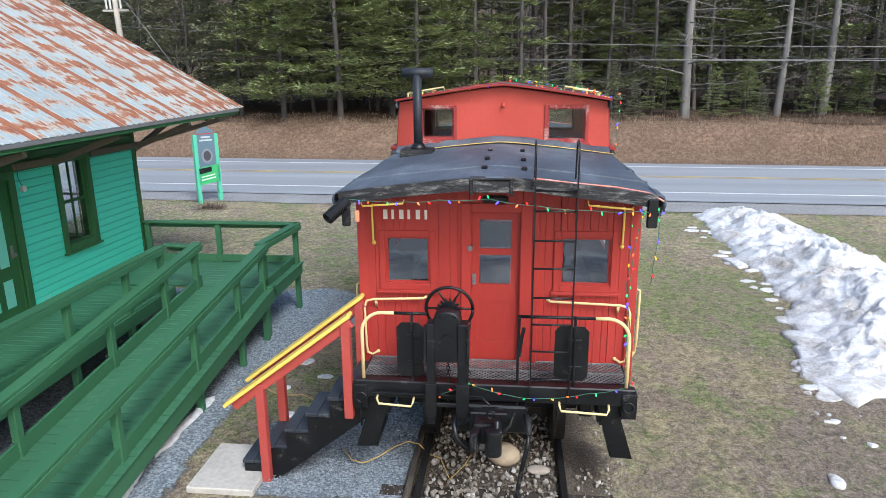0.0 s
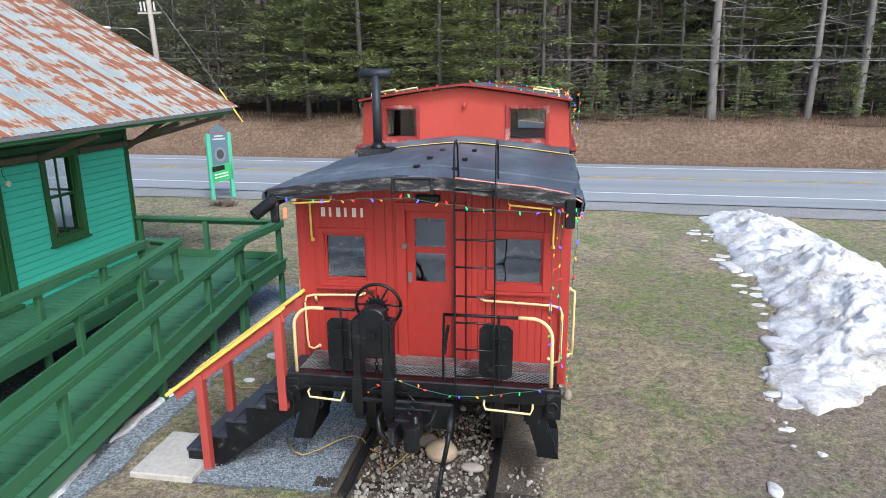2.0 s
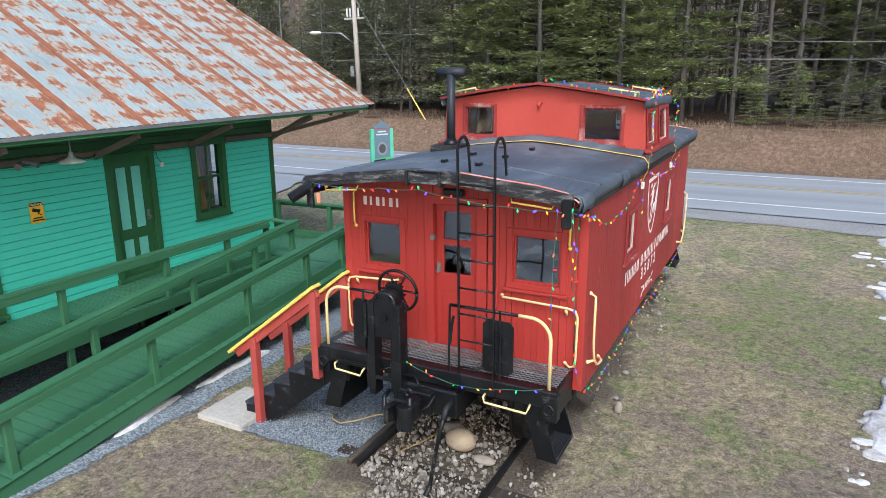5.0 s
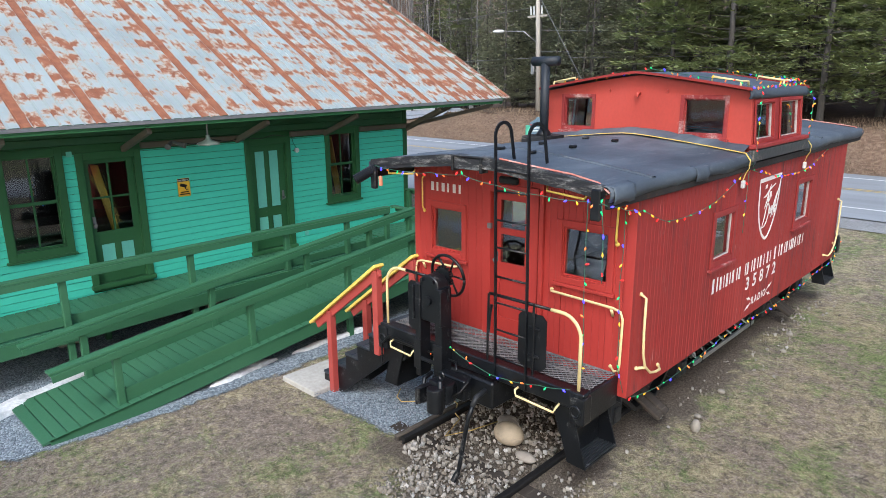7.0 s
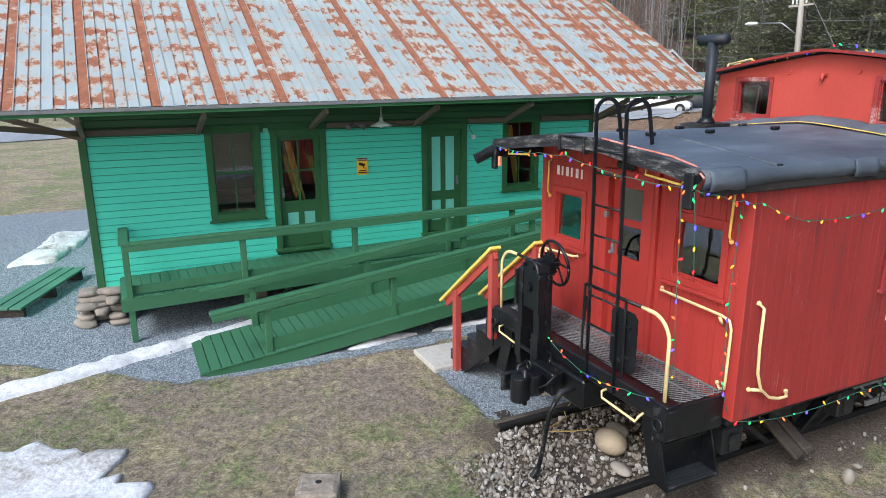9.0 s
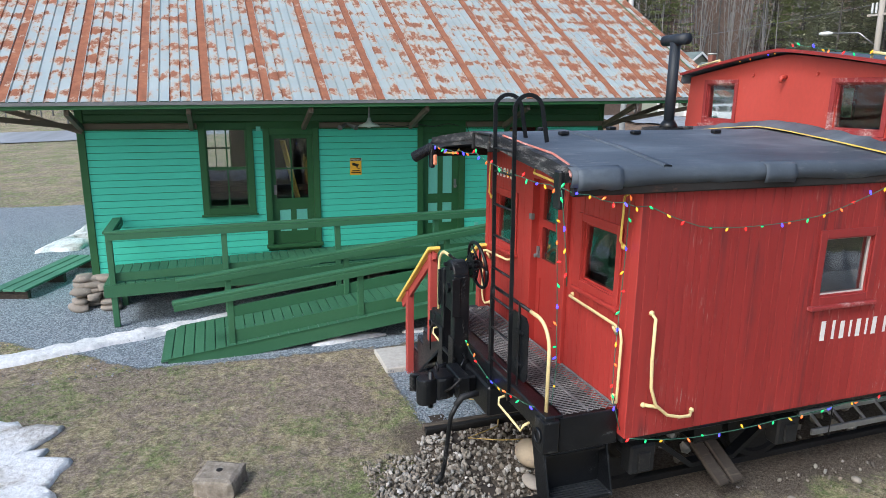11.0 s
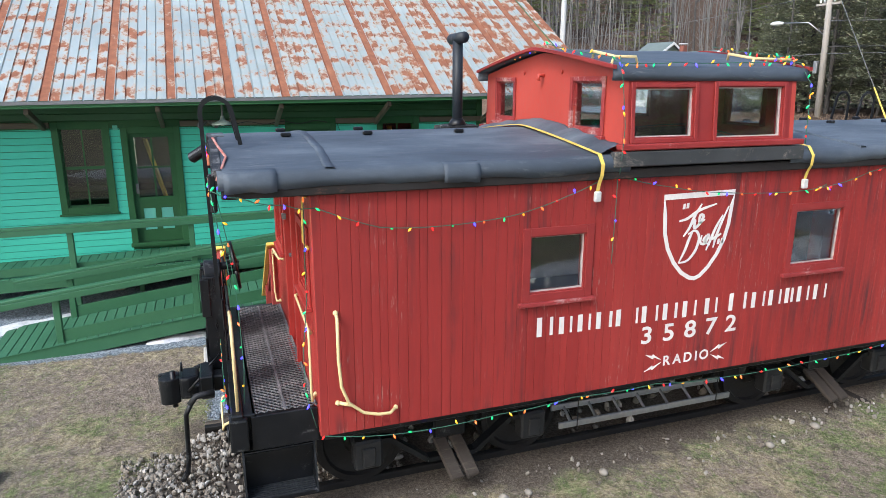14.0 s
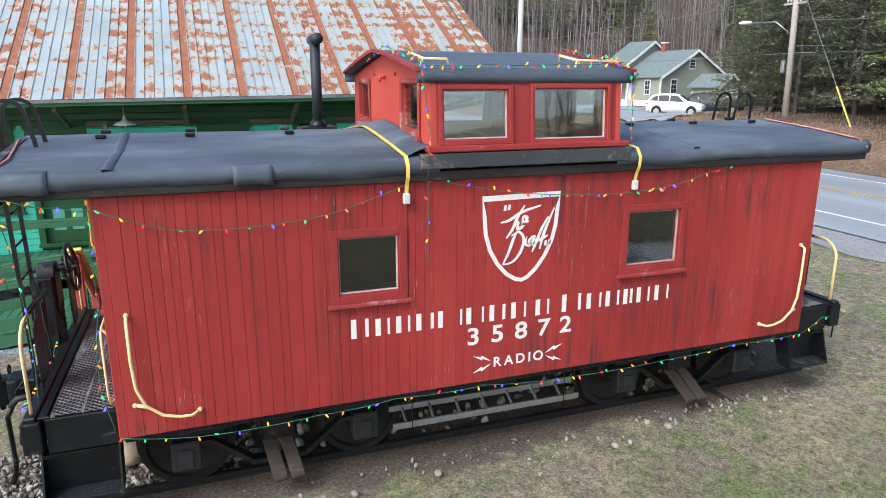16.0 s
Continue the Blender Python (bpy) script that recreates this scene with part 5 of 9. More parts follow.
for k in range(6):
    x0, zt = -2.68 + 0.245 * k, 0.20 + 0.197 * k
    for q in range(2):
        part("tread", bbox(x0 - 0.02 + 0.135 * q, x0 + 0.11 + 0.135 * q, -0.60, -0.09, zt - 0.04, zt, 0.004), M_STAIR, stair)
    part("riser", bbox(x0 + 0.005, x0 + 0.03, -0.58, -0.11, zt - 0.197, zt - 0.04, 0.003), M_BLACK, stair)
for y in (-0.59, -0.10):
    poly = [(-2.675, 0.0), (-2.675, 0.16)]
    for k in range(6):
        x0, zt = -2.675 + 0.245 * k, 0.16 + 0.197 * k
        poly += [(x0, zt), (x0 + 0.245, zt)]
    poly += [(-1.205, 0.85), (-2.30, 0.0)]
    dd = []
    for q in poly:
        if not dd or q != dd[-1]:
            dd.append(q)
    part("stringer", prism(bmesh.new(), dd, (0, 0.035, 0), (1, 0, 0), (0, 0, 1), (0, y - 0.0175, 0)), M_BLACK, stair)
for y in (-0.645, -0.045):
    for x, zb, zt in ((-2.41, 0.0, 1.14), (-1.47, 0.80, 1.86)):
        part("post", bbox(x - 0.045, x + 0.045, y - 0.045, y + 0.045, zb, zt, 0.005), M_RED_POST, stair, "red painted post")
    part("rail_board", bevelled(beam(bmesh.new(), (-2.72, y, 0.87), (-1.42, y, 1.85), 0.04, 0.11), 0.005), M_RED_POST, stair)
    part("handrail", bevelled(beam(bmesh.new(), (-2.80, y, 0.885), (-1.42, y, 1.93), 0.15, 0.04), 0.006), M_YELLOW, stair, "bright yellow handrail cap")
slab = bbox(-3.19, -2.46, -0.95, -0.08, -0.05, 0.07, 0.012)
lone("concrete_slab", slab, M_CONCRETE, "pale concrete pad at the foot of the steps", "slab")
bm = box(bmesh.new(), -0.62, -0.25, -3.28, -2.88, -0.05, 0.17)
bmesh.ops.subdivide_edges(bm, edges=list(bm.edges), cuts=6, use_grid_fill=True)
for v in bm.verts:
    c = Vector(((v.co.x + 0.435) / 0.185, (v.co.y + 3.08) / 0.20, (v.co.z - 0.06) / 0.11))
    edge = sum(1 for q in c if abs(q) > 0.95)
    v.co += Vector((noise.noise(v.co * 7), noise.noise(v.co * 7 + Vector((3, 0, 0))), 0.6 * noise.noise(v.co * 9))) * 0.022
    if edge > 1:
        v.co -= Vector((c.x * 0.012, c.y * 0.012, c.z * 0.012))
bmesh.ops.rotate(bm, verts=bm.verts, cent=(-0.435, -3.08, 0), matrix=Matrix.Rotation(radians(-24), 3, "Z"))
M_OLDCONC = ground_mix("weathered_concrete", ((0.14, 0.12, 0.095), (0.25, 0.215, 0.175), (0.40, 0.36, 0.30)), 14, 0.9, 0.01, 5.0)
block = lone("concrete_block", bm, M_OLDCONC, "weathered square concrete block in the lawn", "block")
lone("iron_ring", tube(bmesh.new(), [(-0.44, -3.08, 0.168), (-0.44, -3.08, 0.178)], 0.03, 10), M_RAILSTEEL, "rusty iron stub in the block", "fitting")

# ---- caboose: door, platforms, ironwork ----
M_GRATE = paint("worn_steel_grating", (0.155, 0.155, 0.158), (0.36, 0.35, 0.34), 0.24, 0.6, 0.3, (1, 1, 1), 4, 60)
M_JOURNAL = paint("dark_cast_iron", (0.018, 0.019, 0.021), (0.09, 0.08, 0.065), 0.12, 0.6, 0.3, (1, 1, 1), 5, 60)
M_PIPE = paint("blue_black_stove_pipe", (0.020, 0.025, 0.033), (0.14, 0.11, 0.09), 0.08, 0.5, 0.3, (1, 1, 0.4), 4, 50)
M_TREAD = paint("worn_black_tread", (0.022, 0.024, 0.028), (0.30, 0.30, 0.31), 0.16, 0.5, 0.3, (1, 1, 1), 5, 60)
FRONT = I4
REAR = Matrix.Translation((0, LEN, 0)) @ Matrix.Rotation(math.pi, 4, "Z")


def cpart(name, bm, material, m=I4, label="", smooth=False, parent=None):
    if m is not I4:
        bmesh.ops.transform(bm, matrix=m, verts=bm.verts)
    return part(name, bm, material, parent or caboose, label, smooth)


def end_door(m):
    bm = bmesh.new()
    for x0, x1, z0, z1 in ((-0.36, -0.258, 1.14, 2.94), (0.258, 0.38, 1.14, 2.94), (-0.258, 0.258, 2.85, 2.94)):
        box(bm, x0, x1, -0.025, 0.10, z0, z1)
    d = cpart("end_door", bevelled(bm, 0.004), M_RED_END, m, "red panelled door with two panes")
    holes = [(-0.17, 0.16, 2.45, 2.76), (-0.17, 0.16, 2.06, 2.38)]
    bm = bmesh.new()
    for a, b, c, e in rects(-0.27, 0.27, 1.16, 2.86, holes + [(-0.19, 0.18, 1.42, 1.86)]):
        box(bm, a, b, 0.055, 0.10, c, e)
    box(bm, -0.19, 0.18, 0.068, 0.09, 1.42, 1.86)
    cpart("door_leaf", weld(bm), M_RED_END, m, parent=d)
    for a, b, c, e in holes:
        bm = box(bmesh.new(), a, b, 0.075, 0.081, c, e)
        for v in bm.verts:
            v.co.y += math.tan(radians(3)) * (v.co.z - (c + e) / 2)
        cpart("pane", bm, M_BOWED, m, parent=d)
    cpart("kick_sill", bbox(-0.36, 0.38, -0.05, 0.05, 1.13, 1.165, 0.004), M_RED_END, m, parent=d)
    bm = bmesh.new()
    box(bm, -0.245, -0.205, 0.035, 0.056, 2.06, 2.17)
    tube(bm, [(-0.225, 0.055, 2.08), (-0.225, 0.005, 2.08)], 0.02, 10)
    cpart("door_handle", bm, M_STEEL, m, parent=d)
    cpart("hasp", bbox(-0.29, -0.24, -0.04, 0.0, 2.44, 2.50, 0.004), M_STEEL, m, parent=d)
    cpart("light_fixture", bbox(-0.14, 0.12, -0.05, 0.0, 2.95, 3.03, 0.02), M_JOURNAL, m)


end_door(FRONT)
end_door(REAR)
cpart("rain_conduit", bbox(0.40, 0.45, -0.04, 0.005, 1.1, 3.1, 0.006), M_RED_END)


SHALLOW = 0.77


def dpart(name, bm, material, m=I4, label="", smooth=False, parent=None):
    """A piece of a platform, drawn in to the platform's true depth."""
    for v in bm.verts:
        if v.co.y < 0:
            v.co.y *= SHALLOW
    return cpart(name, bm, material, m, label, smooth, parent)


def flat_bar(pts, w, t):
    """A flat iron bar that bends in an upright plane; w across, t deep."""
    bm = bmesh.new()
    prev = None
    pts = [Vector(p) for p in pts]
    for i, p in enumerate(pts):
        d = (pts[min(i + 1, len(pts) - 1)] - pts[max(i - 1, 0)]).normalized()
        nrm = Vector((0, d.z, -d.y)) * t / 2
        side = Vector((w / 2, 0, 0))
        ring = [bm.verts.new(q) for q in (p - side - nrm, p + side - nrm, p + side + nrm, p - side + nrm)]
        if prev:
            for k in range(4):
                bm.faces.new((prev[k], prev[(k + 1) % 4], ring[(k + 1) % 4], ring[k]))
        else:
            bm.faces.new(ring[::-1])
        prev = ring
    bm.faces.new(prev)
    return bm


def platform(m):
    dpart("end_sill", bbox(-1.40, 1.40, -0.88, -0.76, 1.06, 1.24, 0.012), M_BLACK, m, "black end sill beam")
    dpart("sill_lip", bbox(-1.36, 1.36, -0.76, -0.64, 1.19, 1.215, 0.006), M_BLACK, m)
    dpart("platform_frame", bbox(-1.30, 1.30, -0.63, -0.02, 1.02, 1.12, 0.006), M_BLACK, m)
    bm = bmesh.new()
    x = -1.34 - 0.65
    while x < 1.34:
        for s in (1, -1):
            a, b = (x, -0.66), (x + 0.45, -0.02)
            t0, t1 = max(0, (-1.34 - a[0]) / 0.45), min(1, (1.34 - a[0]) / 0.45)
            if t1 > t0:
                p = [(a[0] + 0.45 * t, a[1] + 0.64 * t if s > 0 else b[1] - 0.64 * t, 1.208) for t in (t0, t1)]
                beam(bm, p[0], p[1], 0.0060, 0.008)
        x += 0.056
    for yy in (-0.66, -0.34, -0.02):
        beam(bm, (-1.34, yy, 1.207), (1.34, yy, 1.207), 0.02, 0.016)
    g = dpart("deck_grating", bm, M_GRATE, m, "worn expanded-metal deck grating")
    g["kind"] = "stuff"
    for s in (-1, 1):
        for y in (-0.80, -0.06):
            poly = [(s * 1.06, 1.06), (s * 1.30, 1.06), (s * 1.285, 0.87), (s * 1.415, 0.45), (s * 1.212, 0.46), (s * 1.085, 0.87)]
            dpart("step_plate", prism(bmesh.new(), poly, (0, 0.02, 0), (1, 0, 0), (0, 0, 1), (0, y, 0)), M_BLACK, m, "black step side plate")
        for x0, x1, zt in ((1.07, 1.29, 0.84), (1.20, 1.41, 0.48)):
            tread = dpart("step_tread", box(bmesh.new(), min(s * x0, s * x1), max(s * x0, s * x1), -0.78, -0.06, zt - 0.03, zt - 0.012), M_BLACK, m)
            for k in range(7):
                q = x0 + (x1 - x0) * (k + 0.1) / 7
                dpart("tread_bar", box(bmesh.new(), min(s * q, s * (q + 0.018)), max(s * q, s * (q + 0.018)), -0.78, -0.06, zt - 0.012, zt), M_TREAD, m, parent=tread)
        dpart("step_back", bbox(min(s * 1.05, s * 1.08), max(s * 1.05, s * 1.08), -0.78, -0.06, 0.84, 1.06, 0.003), M_BLACK, m)
        dpart("step_riser", bbox(min(s * 1.19, s * 1.21), max(s * 1.19, s * 1.21), -0.78, -0.06, 0.46, 0.82, 0.003), M_BLACK, m)
        dpart("side_panel", bbox(min(s * 1.345, s * 1.37), max(s * 1.345, s * 1.37), -0.69, -0.01, 0.90, 1.195, 0.004), M_BLACK, m, "black side plate of the platform")
        dpart("corner_pocket", bevelled(weld(box(bmesh.new(), min(s * 1.26, s * 1.415), max(s * 1.26, s * 1.415), -0.905, -0.72, 0.93, 1.205)), 0.02, 2), M_BLACK, m, "cast iron roping pocket")
        dpart("roping_eye", tube(bmesh.new(), [Vector((s * 1.33, -0.915, 1.06)) + Vector((s * 0.05 * math.cos(q), 0, 0.055 * math.sin(q))) for q in [2 * math.pi * k / 14 for k in range(15)]], 0.013, 6, None, False), M_BLACK, m, "", True)
        # curved cream end rail
        inner = 0.98
        pts = [(s * 1.31, -0.81, 1.16), (s * 1.31, -0.81, 1.72)] + arc((s * 1.10, -0.81, 1.74), 0.21, 0, 90, (s, 0, 0), (0, 0, 1), 8) + [(s * inner, -0.81, 1.95)]
        dpart("end_railing", tube(bmesh.new(), pts, 0.018, 10), M_CREAM, m, "cream painted curved pipe rail", True)
        stop = 0.24 if s > 0 else -0.66
        dpart("rail_pipe", tube(bmesh.new(), [(s * inner, -0.81, 1.95), (stop, -0.81, 1.95)], 0.017, 8), M_BLACK, m, "", True)
        # grab irons on the end wall
        pts = [(s * (0.56 if s > 0 else 0.74), -0.005, 1.915), (s * (0.58 if s > 0 else 0.76), -0.06, 1.91), (s * 1.30, -0.07, 1.89), (s * 1.38, -0.07, 1.87), (s * 1.405, -0.07, 1.80), (s * 1.40, -0.07, 1.36), (s * 1.39, -0.06, 1.27), (s * 1.34, -0.055, 1.245), (s * 1.28, -0.01, 1.27)]
        bm = tube(bmesh.new(), pts, 0.0135, 8)
        tube(bm, [(s * 1.28, -0.07, 1.87), (s * 1.28, -0.02, 1.80)], 0.016, 8)
        for q in (pts[0], pts[-1]):
            bmesh.ops.create_icosphere(bm, subdivisions=1, radius=0.024, matrix=Matrix.Translation(q))
        dpart("grab_iron", bm, M_CREAM, m, "cream painted grab iron", True)
        bm = tube(bmesh.new(), [(s * 1.29, -0.005, 2.92), (s * 1.29, -0.05, 2.90), (s * 1.285, -0.06, 2.56), (s * 1.285, -0.02, 2.51)], 0.0115, 8)
        bmesh.ops.create_icosphere(bm, subdivisions=1, radius=0.026, matrix=Matrix.Translation((s * 1.285, -0.02, 2.51)))
        dpart("grab_iron", bm, M_YELLOW, m, "yellow painted grab iron", True)
        dpart("grab_iron", tube(bmesh.new(), [(s * 0.86, -0.74, 3.09), (s * 0.87, -0.77, 3.045), (s * 1.26, -0.77, 3.015), (s * 1.29, -0.74, 3.07)], 0.010, 8), M_YELLOW, m, "", True)
        # J-shaped iron on the side wall
        pts = [(s * 1.475, 0.15, 2.02), (s * 1.53, 0.15, 1.99), (s * 1.53, 0.15, 1.65), (s * 1.53, 0.165, 1.42), (s * 1.53, 0.22, 1.27), (s * 1.53, 0.34, 1.165), (s * 1.53, 0.46, 1.13), (s * 1.53, 0.56, 1.125), (s * 1.475, 0.62, 1.14)]
        bm = tube(bmesh.new(), pts, 0.0135, 8)
        tube(bm, [(s * 1.53, 0.24, 1.25), (s * 1.475, 0.14, 1.26)], 0.0155, 8)
        for q in (pts[0], pts[-1], (s * 1.48, 0.14, 1.26)):
            bmesh.ops.create_icosphere(bm, subdivisions=1, radius=0.024, matrix=Matrix.Translation(q))
        dpart("grab_iron", bm, M_CREAM, m, "cream painted curved grab iron", True)
    for x0, x1 in ((-1.16, -0.79), (0.66, 1.14)):
        dpart("sill_iron", tube(bmesh.new(), [(x0, -0.88, 1.08), (x0, -0.95, 1.07), (x0 + 0.02, -0.965, 1.02), (x1 - 0.02, -0.965, 1.0), (x1, -0.95, 1.05), (x1, -0.88, 1.07)], 0.012, 8), M_CREAM, m, "cream grab iron below the sill", True)
    # roof ladder
    for x in (0.372, 0.752):
        pts = [(x, -0.685, 1.08), (x, -0.695, 2.2), (x, -0.712, 3.2), (x, -0.715, 3.48)] + arc((x, -0.60, 3.515), 0.12, 180, 10, (0, 1, 0), (0, 0, 1), 12) + [(x, -0.43, 3.27)]
        cpart("ladder_rail", flat_bar(pts, 0.014, 0.032), M_BLACK, m)
    for zz in (1.33, 1.62, 1.90, 2.17, 2.46, 2.73, 3.01, 3.2):
        cpart("ladder_rung", tube(bmesh.new(), [(0.372, -0.685 - 0.012 * (zz - 1.08), zz), (0.752, -0.685 - 0.012 * (zz - 1.08), zz)], 0.011, 6), M_BLACK, m, "", True)
    # coupler
    bm = bevelled(box(bmesh.new(), -0.10, 0.07, -1.10, -0.70, 0.86, 1.02), 0.015)
    cpart("coupler_shank", bm, M_BLACK, m)
    bm = bmesh.new()
    poly = [(-0.12, 0.09), (0.10, 0.09), (0.135, 0.0), (0.12, -0.09), (-0.135, -0.09), (-0.14, 0.0)]
    prism(bm, poly, (0, 0, 0.22), (1, 0, 0), (0, 1, 0), (-0.03, -1.02, 0.83))
    head = cpart("coupler_head", bevelled(bm, 0.03, 2), M_BLACK, m, "cast black coupler head")
    poly = [(0.13, -0.08), (0.17, -0.17)] + [(0.075 + 0.10 * math.cos(a), -0.23 + 0.08 * math.sin(a)) for a in [-math.pi * k / 8 for k in range(9)]] + [(-0.02, -0.19), (0.05, -0.16), (0.04, -0.08)]
    cpart("knuckle", bevelled(prism(bmesh.new(), poly, (0, 0, 0.25), (0.8, 0, 0), (0, 0.8, 0), (-0.03, -1.04, 0.80)), 0.012, 2), M_BLACK, m, parent=head)
    poly = [(-0.17, -0.08), (-0.20, -0.20), (-0.185, -0.31), (-0.14, -0.34), (-0.105, -0.30), (-0.11, -0.20), (-0.07, -0.09)]
    cpart("guard_arm", bevelled(prism(bmesh.new(), poly, (0, 0, 0.17), (0.8, 0, 0), (0, 0.8, 0), (-0.03, -1.04, 0.85)), 0.014, 2), M_BLACK, m, parent=head)
    cpart("lift_pin", tube(bmesh.new(), [(0.06, -1.16, 0.76), (0.06, -1.16, 1.12)], 0.026, 10), M_BLACK, m, parent=head, smooth=True)
    cpart("pin_eye", tube(bmesh.new(), [Vector((0.0 + 0.035 * math.cos(q), -1.08, 1.13 + 0.04 * math.sin(q))) for q in [2 * math.pi * k / 10 for k in range(11)]], 0.010, 6, None, False), M_BLACK, m, parent=head)
    for x in (-0.22, 0.18):
        cpart("carrier_bolt", tube(bmesh.new(), [(x, -0.93, 1.0), (x, -0.97, 1.0)], 0.022, 8), M_BLACK, m, parent=head)
    cpart("signal_hose", tube(bmesh.new(), [(-0.36, -0.86, 0.98), (-0.36, -0.97, 0.95), (-0.33, -1.02, 0.84), (-0.25, -1.02, 0.74), (-0.16, -1.0, 0.72)], 0.026, 8), M_BLACK, m, "rubber hose looped beside the coupler", True)
    cpart("draft_chain", tube(bmesh.new(), [(0.22, -0.92, 1.08), (0.18, -1.0, 0.98), (0.10, -1.03, 0.92)], 0.012, 6), M_RAILSTEEL, m, "", True)
    cpart("coupler_carrier", bbox(-0.21, 0.16, -0.92, -0.80, 0.83, 1.06, 0.012), M_BLACK, m)
    dpart("cut_lever", tube(bmesh.new(), [(-0.02, -1.08, 1.10), (-0.10, -0.98, 1.14), (-0.30, -0.93, 1.12), (-1.2, -0.93, 1.13), (-1.33, -0.93, 1.0), (-1.33, -0.93, 0.75)], 0.012, 6), M_BLACK, m, "", True)
    cpart("angle_cock", tube(bmesh.new(), [(0.34, -0.80, 0.98), (0.36, -0.96, 0.97), (0.36, -1.02, 0.90)], 0.03, 8), M_JOURNAL, m, "", True)
    cpart("air_hose", tube(bmesh.new(), [(0.36, -1.0, 0.92), (0.35, -1.06, 0.80), (0.30, -1.07, 0.55), (0.26, -1.08, 0.30), (0.24, -1.10, 0.14), (0.22, -1.14, 0.08)], 0.023, 8), M_BLACK, m, "rubber air brake hose", True)
    cpart("hose_end", tube(bmesh.new(), [(0.24, -1.10, 0.15), (0.215, -1.15, 0.06)], 0.03, 8), M_BLACK, m)
    # thin lever and folding gate plates
    dpart("lever", tube(bmesh.new(), [(0.245, -0.85, 0.95), (0.245, -0.85, 1.5), (0.255, -0.85, 1.96)], 0.014, 6), M_BLACK, m)
    dpart("lever_catch", tube(bmesh.new(), [(0.30, -0.86, 1.85), (0.28, -0.86, 1.75), (0.26, -0.86, 1.55)], 0.018, 6), M_BLACK, m)
    for x0, x1, z0, z1 in ((-0.96, -0.69, 1.27, 1.85), (0.60, 0.93, 1.29, 1.86)):
        c = 0.05
        poly = [(x0 + c, z0), (x1 - c, z0), (x1, z0 + c), (x1, z1 - c), (x1 - c, z1), (x0 + c, z1), (x0, z1 - c), (x0, z0 + c)]
        pl = dpart("gate_plate", prism(bmesh.new(), poly, (0, 0.012, 0), (1, 0, 0), (0, 0, 1), (0, -0.80, 0)), M_BLACK, m, "black chamfered iron gate plate")
        xm = x0 + 0.58 * (x1 - x0)
        dpart("gate_bar", tube(bmesh.new(), [(xm, -0.82, 1.2), (xm, -0.82, 1.97)], 0.014, 6), M_BLACK, m, parent=pl)
        for zz in (1.42, 1.70):
            dpart("hinge", bbox(xm - 0.06, xm + 0.07, -0.825, -0.80, zz, zz + 0.03, 0.004), M_BLACK, m, parent=pl)


platform(FRONT)
platform(REAR)

# hand brake on the front platform
bm = bmesh.new()
poly = [(-0.56, 1.52), (-0.33, 1.52), (-0.31, 1.60), (-0.30, 1.93)] + [(-0.44 + 0.135 * math.cos(a), 1.94 + 0.10 * math.sin(a)) for a in [math.pi * k / 10 for k in range(1, 10)]] + [(-0.58, 1.93), (-0.57, 1.60)]
prism(bm, poly, (0, 0.16, 0), (1, 0, 0), (0, 0, 1), (0, -0.90, 0))
hb = cpart("hand_brake", bevelled(bm, 0.012), M_BLACK, label="black cast hand brake housing and wheel")
for x0, x1 in ((-0.635, -0.555), (-0.335, -0.235)):
    cpart("brake_upright", bbox(x0, x1, -0.92, -0.76, 0.86, 1.92, 0.008), M_BLACK, parent=hb)
    cpart("upright_flange", bbox(x0 - 0.014, x1 + 0.014, -0.935, -0.92, 0.95, 1.30, 0.004), M_BLACK, parent=hb)
for x0, x1 in ((-0.66, -0.632), (-0.248, -0.22)):
    cpart("housing_rim", bbox(x0, x1, -0.945, -0.86, 1.52, 1.90, 0.006), M_BLACK, parent=hb)
cpart("brake_crossbar", bbox(-0.66, -0.22, -0.93, -0.90, 1.06, 1.10, 0.006), M_BLACK, parent=hb)
for x, z, r in ((-0.52, 1.98, 0.020), (-0.36, 1.98, 0.020), (-0.44, 1.76, 0.05), (-0.59, 1.22, 0.016), (-0.285, 1.22, 0.016)):
    cpart("brake_bolt", tube(bmesh.new(), [(x, -0.90, z), (x, -0.93, z)], r, 10), M_BLACK, parent=hb)
bm = bmesh.new()
ring = [(-0.44 + 0.235 * math.cos(a), -0.60, 1.97 + 0.235 * math.sin(a)) for a in [2 * math.pi * k / 28 for k in range(29)]]
tube(bm, ring, 0.017, 8)
cpart("brake_wheel", bm, M_BLACK, Matrix.Translation((-0.44, -0.60, 1.97)) @ Matrix.Rotation(radians(8), 4, "X") @ Matrix.Translation((0.44, 0.60, -1.97)), "black spoked brake wheel", True, parent=hb)
wheel_tilt = Matrix.Translation((-0.44, -0.60, 1.97)) @ Matrix.Rotation(radians(8), 4, "X") @ Matrix.Translation((0.44, 0.60, -1.97))
for k in range(6):
    a = 2 * math.pi * k / 6
    bm = tube(bmesh.new(), [(-0.44 + 0.03 * math.cos(a), -0.58, 1.97 + 0.03 * math.sin(a)), (-0.44 + 0.23 * math.cos(a), -0.60, 1.97 + 0.23 * math.sin(a))], 0.011, 6)
    cpart("spoke", bm, M_BLACK, wheel_tilt, "", True, parent=hb)
teeth = []
for k in range(16):
    for d, r in ((0.0, 0.095), (0.35, 0.10), (0.5, 0.128), (0.8, 0.128)):
        q = 2 * math.pi * (k + d) / 16
        teeth.append((-0.44 + r * math.cos(q), 1.97 + r * math.sin(q)))
bm = prism(bmesh.new(), teeth, (0, 0.03, 0), (1, 0, 0), (0, 0, 1), (0, -0.68, 0))
